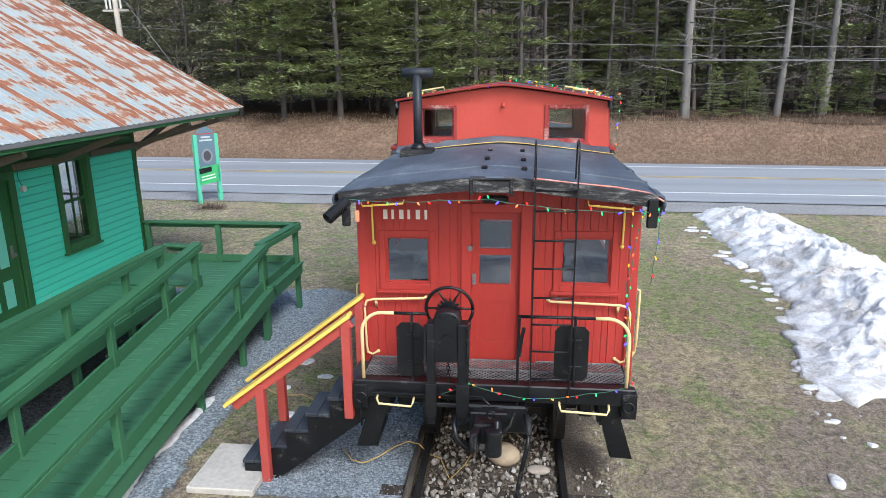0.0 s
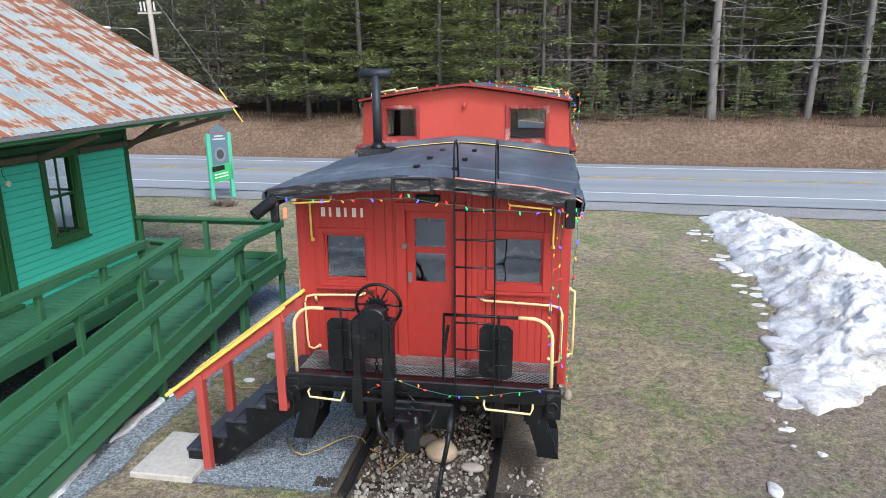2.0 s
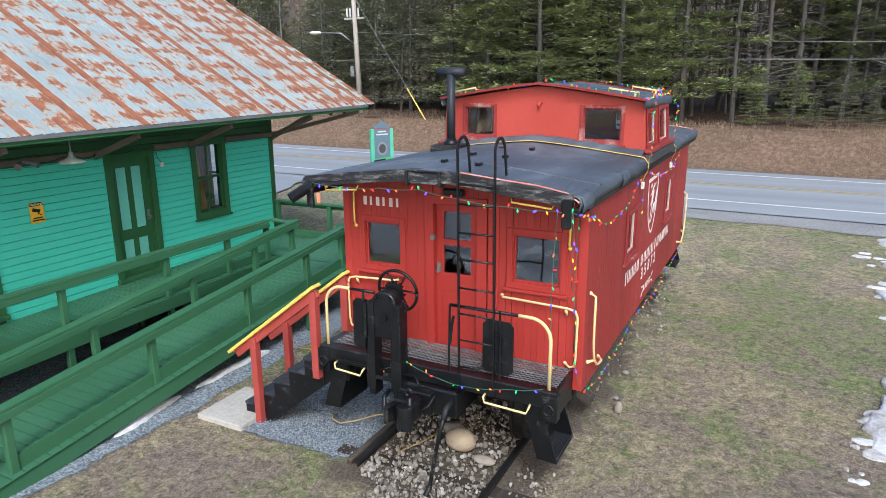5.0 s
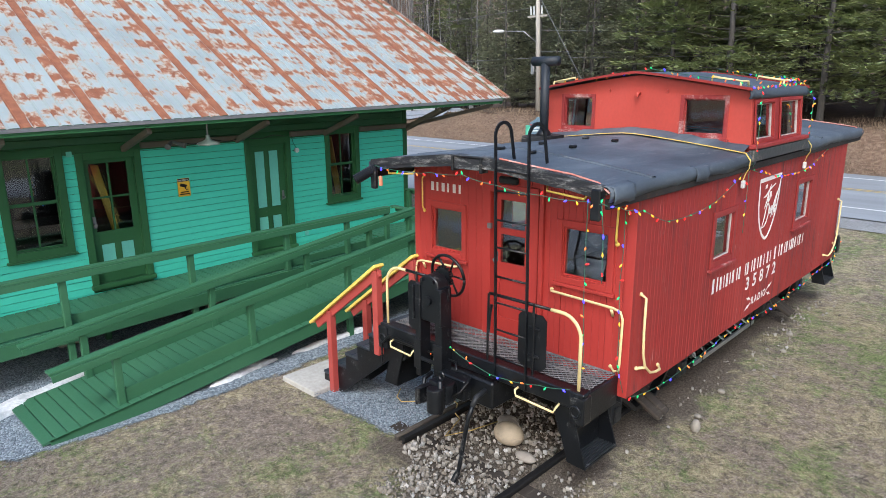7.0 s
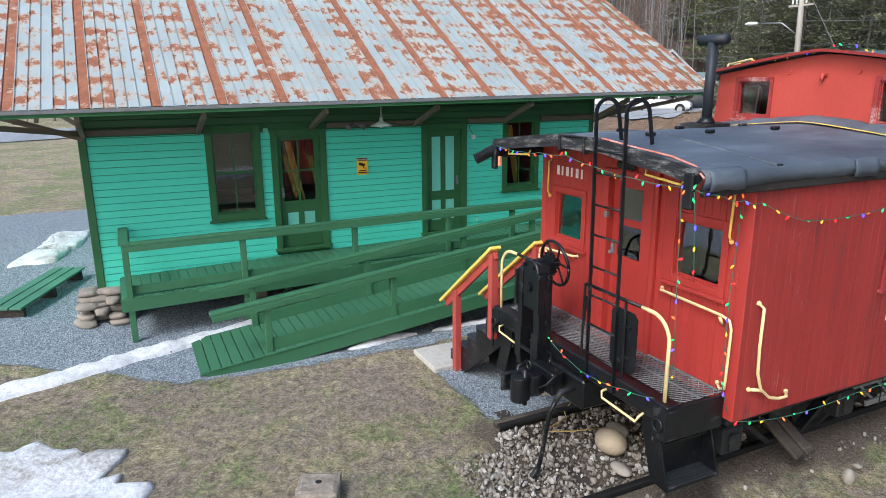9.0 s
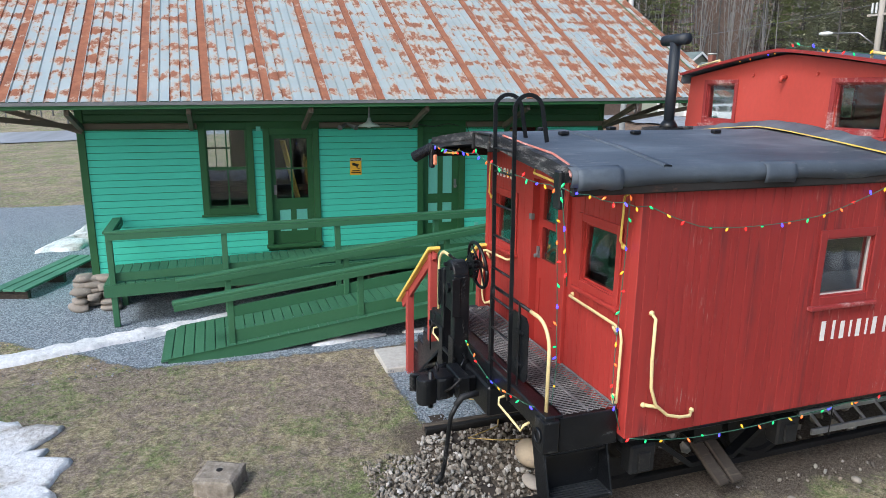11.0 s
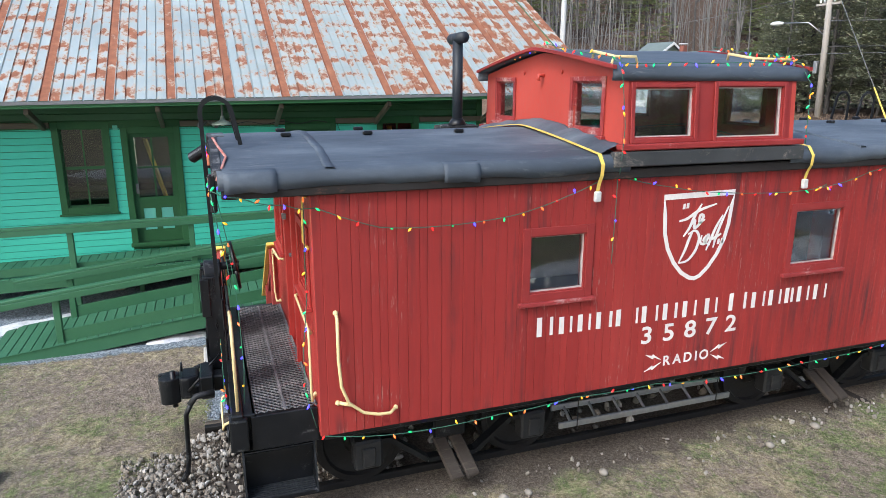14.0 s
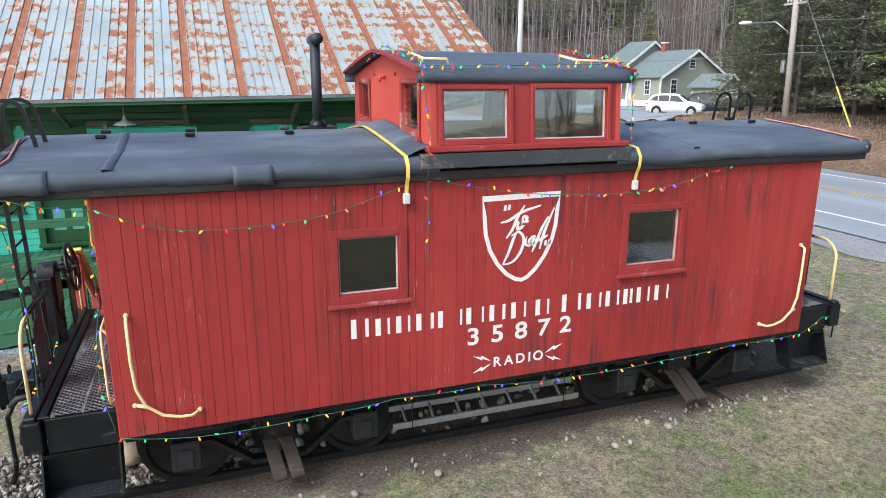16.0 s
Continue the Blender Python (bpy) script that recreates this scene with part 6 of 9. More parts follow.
cpart("brake_shaft", tube(bmesh.new(), [(-0.44, -0.76, 1.97), (-0.44, -0.56, 1.97)], 0.04, 12), M_BLACK, parent=hb)
cpart("ratchet_wheel", bm, M_BLACK, parent=hb)
chain = thing("brake_chain", -0.44, -0.75, 1.2, "black iron chain hanging from the brake housing", "chain")
for k in range(16):
    c = Vector((-0.44, -0.74, 1.60 - 0.042 * k))
    ax = Vector((1, 0, 0)) if k % 2 else Vector((0, 1, 0))
    pts = [c + ax * (0.016 * math.cos(a)) + Vector((0, 0, 0.028 * math.sin(a))) for a in [2 * math.pi * j / 8 for j in range(9)]]
    part("chain_link", tube(bmesh.new(), pts, 0.006, 5, None, False), M_RAILSTEEL, chain)
chain2 = thing("safety_chain", -0.2, -0.85, 1.8, "thin black chain looped beside the brake", "chain")
for k in range(14):
    c = Vector((-0.215 - 0.04 * math.sin(k * 0.22), -0.82, 1.90 - 0.04 * k))
    ax = Vector((1, 0, 0)) if k % 2 else Vector((0, 1, 0))
    pts = [c + ax * (0.012 * math.cos(a)) + Vector((0, 0, 0.024 * math.sin(a))) for a in [2 * math.pi * j / 8 for j in range(9)]]
    part("chain_link", tube(bmesh.new(), pts, 0.005, 5, None, False), M_BLACK, chain2)

for top in (hb, chain, chain2):
    for piece in [top, *top.children]:
        if piece.type == "MESH":
            for v in piece.data.vertices:
                v.co.y += 0.09

# roof fittings
sp = cpart("stove_pipe", tube(bmesh.new(), [(-1.10, 2.13, 3.2), (-1.10, 2.13, 4.22)], 0.060, 16), M_PIPE, label="black iron stove pipe", smooth=True)
cpart("pipe_cap", tube(bmesh.new(), [(-1.30, 2.13, 4.25), (-0.895, 2.13, 4.25)], 0.062, 16), M_PIPE, parent=sp, smooth=True)
bm = box(bmesh.new(), -1.31, -0.89, 1.92, 2.32, 3.12, 3.27)
bmesh.ops.subdivide_edges(bm, edges=list(bm.edges), cuts=3, use_grid_fill=True)
for v in bm.verts:
    v.co += Vector((noise.noise(v.co * 9), noise.noise(v.co * 9 + Vector((7, 0, 0))), noise.noise(v.co * 8) * 0.6)) * 0.03
cpart("pipe_base", bm, M_BLACKWOOD, parent=sp, label="tarred chimney base")
cpart("pipe_collar", tube(bmesh.new(), [(-1.10, 2.13, 3.25), (-1.10, 2.13, 3.31), (-1.10, 2.13, 3.35)], 0.12, 14, 0.065), M_BLACK, parent=sp, smooth=True)
for y in (2.42, 4.73):
    n = 16
    bm = bmesh.new()
    rows = []
    pts = [(-1.0 + 2.51 * i / n, roof_z(-1.0 + 2.51 * i / n) + 0.022) for i in range(n + 1)] + [(1.572, 3.09), (1.565, 3.0), (1.53, 2.93), (1.505, 2.84)]
    for x, z in pts:
        rows.append((bm.verts.new((x, y - 0.017, z)), bm.verts.new((x, y + 0.017, z)), bm.verts.new((x, y + 0.017, z + 0.006)), bm.verts.new((x, y - 0.017, z + 0.006))))
    for p, q in zip(rows, rows[1:]):
        for k in range(4):
            bm.faces.new((p[k], q[k], q[(k + 1) % 4], p[(k + 1) % 4]))
    st = tagged(part("tie_strap", bm, M_YELLOW), "yellow ratchet strap over the caboose roof edge", "strap")
    lone("strap_hook", bbox(1.495, 1.535, y - 0.03, y + 0.03, 2.77, 2.86, 0.008), plain("pale_plastic", (0.55, 0.55, 0.53), 0.5), "pale grey strap buckle on the siding", "buckle")
bm = bmesh.new()
rows = []
for i in range(31):
    x = -1.47 + 2.94 * i / 30
    e = 0.02 * noise.noise(Vector((x * 6, 1, 2)))
    rows.append([bm.verts.new((x, yy, roof_z(x) + h + e)) for yy, h in ((2.44 + e, 0.012), (2.52, 0.05), (2.62, 0.085), (2.665, 0.085), (2.665, -0.05))])
for p, q in zip(rows, rows[1:]):
    for k in range(4):
        bm.faces.new((p[k], p[k + 1], q[k + 1], q[k]))
part("felt_upstand", bm, M_TAR, caboose, "rumpled felt flashing at the cupola's foot", True)
for x, y in [(x, y) for x in (-0.12, 0.28) for y in (-0.02, 0.72, 1.62, 5.5, 6.4, 7.3)]:
    cpart("roof_stub", bbox(x - 0.03, x + 0.03, y - 0.045, y + 0.045, roof_z(x), roof_z(x) + 0.035, 0.01), M_BLACK)
for y, w in ((-0.60, 0.36), (1.02, 0.30)):
    bm = bmesh.new()
    prev = None
    for i in range(9):
        yy = y + w * i / 8
        row = [bm.verts.new((x + 0.006 * noise.noise(Vector((yy * 9, z * 9, 1))), yy, z)) for x, z in ((1.548, 3.0 + 0.02 * noise.noise(Vector((yy * 8, 0, 0)))), (1.563, 3.07), (1.545, 3.138), (1.47, 3.162))]
        if prev:
            for a in range(3):
                bm.faces.new((prev[a], prev[a + 1], row[a + 1], row[a]))
        prev = row
    cpart("felt_patch", bm, M_TAR, smooth=True).modifiers.new("thick", "SOLIDIFY").thickness = 0.006
cpart("red_edging", tube(bmesh.new(), [(0.36, -0.635, 3.30), (0.72, -0.60, 3.255), (1.1, -0.56, 3.215), (1.40, -0.60, 3.17), (1.53, -0.645, 3.10)], 0.010, 5), M_TAPE)
cpart("red_edging", tube(bmesh.new(), [(0.1, 7.70, 3.325), (0.72, 7.74, 3.26), (1.1, 7.72, 3.22), (1.42, 7.74, 3.175), (1.55, 7.72, 3.09)], 0.010, 5), M_TAPE)
pipe = thing("drain_pipe", -1.55, -0.85, 3.0, "black corrugated drain pipe at the roof corner", "pipe")
bm = bmesh.new()
a, b = Vector((-1.40, -0.66, 3.07)), Vector((-1.54, -0.85, 2.94))
pts = [a + (b - a) * k / 24 for k in range(25)]
rings = []
d = (b - a).normalized()
e1 = d.orthogonal().normalized()
e2 = d.cross(e1)
for k, p in enumerate(pts):
    r = 0.062 if k % 2 else 0.055
    rings.append([bm.verts.new(p + (e1 * math.cos(q) + e2 * math.sin(q)) * r) for q in [2 * math.pi * j / 14 for j in range(14)]])
for p, q in zip(rings, rings[1:]):
    for j in range(14):
        bm.faces.new((p[j], p[(j + 1) % 14], q[(j + 1) % 14], q[j]))
part("pipe_body", bm, M_BLACK, pipe)
part("bracket", bbox(-1.44, -1.36, -0.71, -0.66, 2.84, 3.09, 0.01), M_BLACK, pipe)
cpart("corner_flap", bbox(1.38, 1.475, -0.70, -0.65, 2.86, 3.13, 0.012), M_BLACK)
lone("orange_plug", bbox(-1.315, -1.275, -0.70, -0.665, 2.88, 2.99, 0.008), plain("orange_plastic", (0.7, 0.25, 0.14), 0.4), "faded orange extension plug", "plug")

# cupola fittings
for x in (-0.42, 0.40):
    cpart("cupola_bolt", tube(bmesh.new(), [(x, CY0, 3.86), (x, CY0 - 0.02, 3.86)], 0.02, 8), M_RED_CUP)
cpart("vent_elbow", tube(bmesh.new(), [(0.02, CY0 + 0.01, 3.83), (0.02, CY0 - 0.06, 3.83), (0.02, CY0 - 0.07, 3.78)], 0.022, 8), M_RED_CUP, smooth=True)
for s in (-1, 1):
    for y0, y1 in ((CY0 - 0.04, CY0 + 0.22), (CY1 - 0.42, CY1 + 0.09)):
        x = s * 1.30
        z = cup_z(x)
        cpart("roof_grab_rail", tube(bmesh.new(), [(x, y0, z + 0.01), (x, y0 + 0.02, z + 0.07), (x, y1 - 0.02, z + 0.07), (x, y1, z + 0.01)], 0.013, 8), M_CREAM, label="cream roof grab rail", smooth=True)
        cpart("roof_grab_rail", tube(bmesh.new(), [(s * 0.95, y0 + 0.03, cup_z(0.95) + 0.01), (s * 0.96, y0 + 0.03, cup_z(0.95) + 0.07), (s * 1.3, y0 + 0.03, z + 0.07)], 0.013, 8), M_CREAM, smooth=True)

# ---- caboose: lettering ----


def wall_mark(poly, name, label="", hole=None, lift=0.0):
    """One painted shape, a hair proud of the side wall; points are (y, z). With a hole it is a closed band."""
    bm = bmesh.new()
    if hole is None:
        prism(bm, poly, (0.003, 0, 0), (0, 1, 0), (0, 0, 1), (1.4685 + lift, 0, 0))
    else:
        rings = [[bm.verts.new((x, y, z)) for y, z in loop] for x in (1.4685, 1.4715) for loop in (poly, hole)]
        n = len(poly)
        for p, q in ((rings[0], rings[1]), (rings[3], rings[2]), (rings[2], rings[0]), (rings[1], rings[3])):
            for i in range(n):
                bm.faces.new((p[i], p[(i + 1) % n], q[(i + 1) % n], q[i]))
    return part(name, bm, M_WHITE, caboose, label)


# the railway's name as upright bars, a thick and a thin one for each letter, in their true places
NAME = [(1.90, 2.07), (2.12, 2.265), (2.31, 2.455), (2.50, 2.68), (2.71, 2.96), (2.99, 3.18), (3.225, 3.40), (3.45, 3.62), (3.71, 3.87), (4.0, 4.225), (4.28, 4.46), (4.50, 4.67), (4.71, 4.83), (4.87, 5.04), (5.09, 5.275)]
for k, (a, b) in enumerate(NAME):
    zb, zt = 1.585, 1.585 + (0.178 if k in (0, 9) else 0.160)
    thin = 0.022 if k % 3 else 0.03
    wall_mark([(a + 0.012, zb), (a + 0.06, zb), (a + 0.06, zt), (a + 0.012, zt)], "painted_bar")
    wall_mark([(b - thin, zb + 0.004), (b, zb + 0.004), (b, zt - 0.004), (b - thin, zt - 0.004)], "painted_bar")
for ch, y in zip("35872", (3.075, 3.325, 3.575, 3.82, 4.065)):
    under(lettering(ch, 0.238, M_WHITE, facing((1.4685, y, 1.372), (0, 1, 0)), "painted_digit", 1.18, 0.0015, 0.004), caboose)
for ch, y in zip("RADIO", (3.325, 3.45, 3.575, 3.675, 3.77)):
    under(lettering(ch, 0.138, M_WHITE, facing((1.4685, y, 1.115), (0, 1, 0)), "painted_letter", 1.0, 0.0015, 0.003), caboose)
for s in (-1, 1):
    for d in (-1, 1):
        y0, z0 = 3.555 + s * 0.29, 1.165 + d * 0.012
        zz = [(0, 0), (0.09, 0.035), (0.10, 0.02), (0.19, 0.075), (0.11, 0.055), (0.10, 0.07)]
        poly = [(y0 + s * a, z0 + d * b) for a, b in zz]
        wall_mark(poly if s * d > 0 else poly[::-1], "painted_bolt")


def smooth_line(pts, n=5):
    """Points on a smooth curve through the given ones."""
    p = [Vector(q) for q in pts]
    p = [p[0] * 2 - p[1]] + p + [p[-1] * 2 - p[-2]]
    out = []
    for a, b, c, d in zip(p, p[1:], p[2:], p[3:]):
        for k in range(n):
            t = k / n
            out.append(0.5 * (2 * b + (c - a) * t + (2 * a - 5 * b + 4 * c - d) * t * t + (3 * b - a - 3 * c + d) * t ** 3))
    return out + [p[-2]]


def stroke(pts, w):
    """A brush stroke along points (y, z), thick in the middle, thin at its ends, as one polygon."""
    line = smooth_line(pts)
    left, right = [], []
    for i, q in enumerate(line):
        v = (line[min(i + 1, len(line) - 1)] - line[max(i - 1, 0)]).normalized()
        k = w / 2 * (0.45 + 0.75 * math.sin(math.pi * (i + 0.5) / len(line)))
        left.append((q.x - v.y * k, q.y + v.x * k))
        right.append((q.x + v.y * k, q.y - v.x * k))
    return left + right[::-1]


shield = [(3.145, 2.785), (3.15, 2.6), (3.165, 2.42), (3.21, 2.27), (3.29, 2.13), (3.39, 2.02), (3.49, 1.96), (3.56, 1.945), (3.63, 1.97), (3.72, 2.05), (3.81, 2.17), (3.88, 2.31), (3.92, 2.47), (3.935, 2.65), (3.94, 2.795)]
inner = []
for k, (y, z) in enumerate(shield):
    a, b = Vector(shield[k - 1]), Vector(shield[(k + 1) % len(shield)])
    v = (b - a).normalized()
    q = Vector((y, z)) + Vector((-v.y, v.x)) * (0.052 if k in (0, len(shield) - 1) else 0.038)
    inner.append((q.x, q.y))
wall_mark(shield, "painted_shield", "white painted shield outline", inner)
script = [[(3.33, 2.53), (3.42, 2.55), (3.55, 2.62), (3.74, 2.67)], [(3.57, 2.68), (3.50, 2.57), (3.45, 2.46), (3.39, 2.38)], [(3.45, 2.46), (3.51, 2.53), (3.50, 2.46), (3.55, 2.48), (3.60, 2.56), (3.56, 2.57), (3.56, 2.50), (3.62, 2.53)],
          [(3.50, 2.44), (3.46, 2.36), (3.42, 2.25), (3.36, 2.13)], [(3.36, 2.13), (3.46, 2.15), (3.54, 2.24), (3.57, 2.36), (3.52, 2.43), (3.44, 2.40)], [(3.60, 2.38), (3.59, 2.31), (3.64, 2.30), (3.68, 2.38), (3.62, 2.33), (3.70, 2.28)],
          [(3.82, 2.56), (3.75, 2.44), (3.70, 2.32), (3.66, 2.23)], [(3.88, 2.64), (3.80, 2.46), (3.76, 2.34), (3.74, 2.25)], [(3.66, 2.35), (3.73, 2.34), (3.82, 2.38)]]
for k, s in enumerate(script):
    wall_mark(stroke(s, 0.024), "painted_stroke", lift=0.0006 * (k + 1))
for y, z in ((3.37, 2.66), (3.41, 2.665), (3.80, 2.30), (3.84, 2.305)):
    wall_mark([(y - 0.014, z - 0.02), (y + 0.014, z - 0.02), (y + 0.018, z + 0.03), (y - 0.006, z + 0.03)], "painted_stroke")
for a, b in ((-1.18, -1.065), (-1.01, -0.895), (-0.835, -0.715)):
    for u, v in ((a, a + 0.045), (b - 0.028, b)):
        part("painted_bar", prism(bmesh.new(), [(u, 2.765), (v, 2.765), (v, 2.865), (u, 2.865)], (0, 0.003, 0), (1, 0, 0), (0, 0, 1), (0, -0.0025, 0)), M_WHITE, caboose)

# ---- caboose: running gear ----
for s in (-1, 1):
    cpart("side_sill", bbox(min(s * 1.22, s * 1.40), max(s * 1.22, s * 1.40), 0.02, LEN - 0.02, 0.90, 1.0, 0.01), M_BLACK)
cpart("underframe", bbox(-0.35, 0.35, -0.7, LEN + 0.7, 0.72, 1.02, 0.02), M_BLACK)
cpart("tank", tube(bmesh.new(), [(-0.75, 3.1, 0.72), (-0.75, 4.2, 0.72)], 0.18, 14), M_BLACK)


def wheel_set(yc):
    bm = bmesh.new()
    tube(bm, [(-0.95, 0, 0), (0.95, 0, 0)], 0.065, 12)
    for s in (-1, 1):
        prof = [(0.66, 0.06), (0.66, 0.445), (0.69, 0.45), (0.70, 0.42), (0.80, 0.415), (0.805, 0.36), (0.77, 0.34), (0.76, 0.16), (0.81, 0.12), (0.81, 0.06)]
        rings = [[bm.verts.new((s * x, r * math.cos(a), r * math.sin(a))) for a in [2 * math.pi * k / 32 for k in range(32)]] for x, r in prof]
        for p, q in zip(rings, rings[1:]):
            for k in range(32):
                bm.faces.new((p[k], p[(k + 1) % 32], q[(k + 1) % 32], q[k]))
    bmesh.ops.translate(bm, vec=(0, yc, 0.49), verts=bm.verts)
    return bm


for yc in (1.28, 5.93):
    tr = cpart("wheel_truck", bbox(-1.0, 1.0, yc - 0.16, yc + 0.16, 0.48, 0.72, 0.02), M_BLACK, label="black arch-bar wheel truck")
    for dy in (-0.82, 0.82):
        cpart("wheel_set", wheel_set(yc + dy), M_RAILSTEEL, parent=tr, label="rusty dark wheels on an axle", smooth=False)
    for s in (-1, 1):
        for pts in ([(-0.95, 0.72), (-0.55, 0.72), (-0.22, 0.80), (0.22, 0.80), (0.55, 0.72), (0.95, 0.72)], [(-0.95, 0.62), (-0.60, 0.60), (-0.24, 0.32), (0.24, 0.32), (0.60, 0.60), (0.95, 0.62)]):
            bm = bmesh.new()
            for (a, b), (c, d) in zip(pts, pts[1:]):
                beam(bm, (s * 1.02, yc + a, b), (s * 1.02, yc + c, d), 0.10, 0.045)
            cpart("arch_bar", bm, M_BLACK, parent=tr)
        for dy in (-0.82, 0.82):
            bm = bevelled(box(bmesh.new(), min(s * 0.97, s * 1.13), max(s * 0.97, s * 1.13), yc + dy - 0.13, yc + dy + 0.13, 0.38, 0.66), 0.02)
            cpart("journal_box", bm, M_JOURNAL, parent=tr, label="dark grey cast journal box")
            cpart("box_lid", bevelled(box(bmesh.new(), min(s * 1.13, s * 1.155), max(s * 1.13, s * 1.155), yc + dy - 0.06, yc + dy + 0.06, 0.42, 0.60), 0.01), M_JOURNAL, parent=tr)
        for dy in (-0.09, 0.07):
            bm = bevelled(beam(bmesh.new(), (s * 0.90, yc + dy, 0.46), (s * 1.27, yc + dy + 0.07, 0.20), 0.13, 0.05, (s, 0, 1)), 0.012)
            cpart("spring_post", bm, M_OLDWOOD, parent=tr, label="rust-brown spring plank")

# ---- track ----
track = thing("rail_track", 0, 3.5, 0, "short length of rusty railway track on ballast", "track")
prof = [(-0.065, -0.06), (0.065, -0.06), (0.065, -0.045), (0.012, -0.03), (0.010, 0.035), (0.036, 0.045), (0.036, 0.078), (0.028, 0.085), (-0.028, 0.085), (-0.036, 0.078), (-0.036, 0.045), (-0.010, 0.035), (-0.012, -0.03), (-0.065, -0.045)]
for s, y0 in ((-1, -0.95), (1, -1.75)):
    part("rail", prism(bmesh.new(), prof, (0, 8.15 - y0, 0), (1, 0, 0), (0, 0, 1), (s * 0.75, y0, 0)), M_RAILSTEEL, track, "dark rusty steel rail")
rnd = random.Random(11)
y = -0.7
while y < 8.1:
    x0, x1 = -1.15 + rnd.uniform(-0.1, 0.05), 1.2 + rnd.uniform(-0.15, 0.15)
    part("tie", bbox(x0, x1, y - 0.11, y + 0.11, -0.18, rnd.uniform(-0.03, 0.004), 0.02), M_OLDWOOD, track, "old dark timber tie")
    y += 0.58 + rnd.uniform(-0.05, 0.05)
part("edging_timber", bbox(-0.90, -0.83, -0.95, 0.55, -0.05, 0.07, 0.01), M_OLDWOOD, track, "old timber edging beside the rail")
lad = thing("aluminium_ladder", 1.15, 3.4, 0.3, "dull aluminium ladder stored under the caboose", "ladder")
for z, x in ((0.475, 1.16), (0.585, 0.99)):
    part("ladder_side", bevelled(beam(bmesh.new(), (x, 2.36, z + 0.005), (x, 4.45, z), 0.028, 0.062), 0.004), M_ALU, lad)
for k in range(7):
    part("rung", tube(bmesh.new(), [(1.16, 2.50 + 0.29 * k, 0.485), (0.99, 2.50 + 0.29 * k, 0.59)], 0.016, 8), M_ALU, lad)
for y in (2.55, 4.25):
    part("hanger", tube(bmesh.new(), [(1.19, y, 1.0), (1.19, y, 0.435), (0.96, y, 0.55), (0.96, y, 1.0)], 0.006, 5), M_RAILSTEEL, lad, "thin iron wire hanger")

# ---- snow ----


def snow_patch(pts, h, seed, amp=0.15, group="snow patches", label="thin patch of old snow on the ground", lift=0.035):
    """A low mound of snow over a closed outline, highest inside."""
    c = sum((Vector(p) for p in pts), Vector((0, 0))) / len(pts)
    rim = []
    for i in range(len(pts)):
        a, b = Vector(pts[i]), Vector(pts[(i + 1) % len(pts)])
        k = max(2, int((b - a).length / 0.12))
        for j in range(k):
            q = a + (b - a) * j / k
            d = (q - c).normalized()
            rim.append(q + d * amp * (noise.noise(Vector((q.x * 2.2, q.y * 2.2, seed))) + 0.5 * noise.noise(Vector((q.x * 7, q.y * 7, seed)))))
    bm = bmesh.new()
    prev = None
    for s in (1.0, 0.97, 0.9, 0.75, 0.5, 0.25):
        f = (1 - s * s) ** 0.5
        ring = []
        for q in rim:
            p = c + (q - c) * s
            n = 0.6 + 0.8 * noise.noise(Vector((p.x * 1.5, p.y * 1.5, seed + 3))) + 0.4 * noise.noise(Vector((p.x * 6, p.y * 6, seed + 5)))
            ring.append(bm.verts.new((p.x, p.y, ground_z(p.x, p.y) + lift + h * f * max(0.15, n) - (0.05 if s == 1.0 else 0))))
        if prev:
            for i in range(len(ring)):
                bm.faces.new((prev[i], prev[(i + 1) % len(ring)], ring[(i + 1) % len(ring)], ring[i]))
        prev = ring
    bm.faces.new(prev)
    return lone("snow_patch", bm, M_SNOW, label, "snow", group, smooth=True)


def snow_strip(line, h, seed):
    """A rounded strip of clean snow along points (x, y, half width)."""
    bm = bmesh.new()
    prev = None
    n = 14 * (len(line) - 1)
    for i in range(n + 1):
        t = i / n * (len(line) - 1)
        k = min(int(t), len(line) - 2)
        f = t - k
        cx, cy, w = (line[k][j] * (1 - f) + line[k + 1][j] * f for j in range(3))
        d = Vector((line[k + 1][0] - line[k][0], line[k + 1][1] - line[k][1])).normalized()
        end = min(1.0, 6 * i / n, 6 * (n - i) / n) ** 0.5
        row = []
        for j in range(13):
            u = -1 + j / 6
            r = u * end * (w + 0.05 * noise.noise(Vector((cx * 3, cy * 3, seed + u))) + 0.03 * noise.noise(Vector((cx * 11, cy * 11, seed + u))))
            x, y = cx - d.y * r, cy + d.x * r
            z = h * end * (1 - u * u) ** 0.5 * (0.8 + 0.5 * noise.noise(Vector((x * 4, y * 4, seed))))
            row.append(bm.verts.new((x, y, ground_z(x, y) + z + (0.02 if abs(u) < 0.99 else -0.03))))
        if prev:
            for j in range(12):
                bm.faces.new((prev[j], prev[j + 1], row[j + 1], row[j]))
        prev = row
    return lone("snow_strip", bm, M_SNOWCLEAN, "long strip of white snow on the ground", "snow", "snow strips", smooth=True)


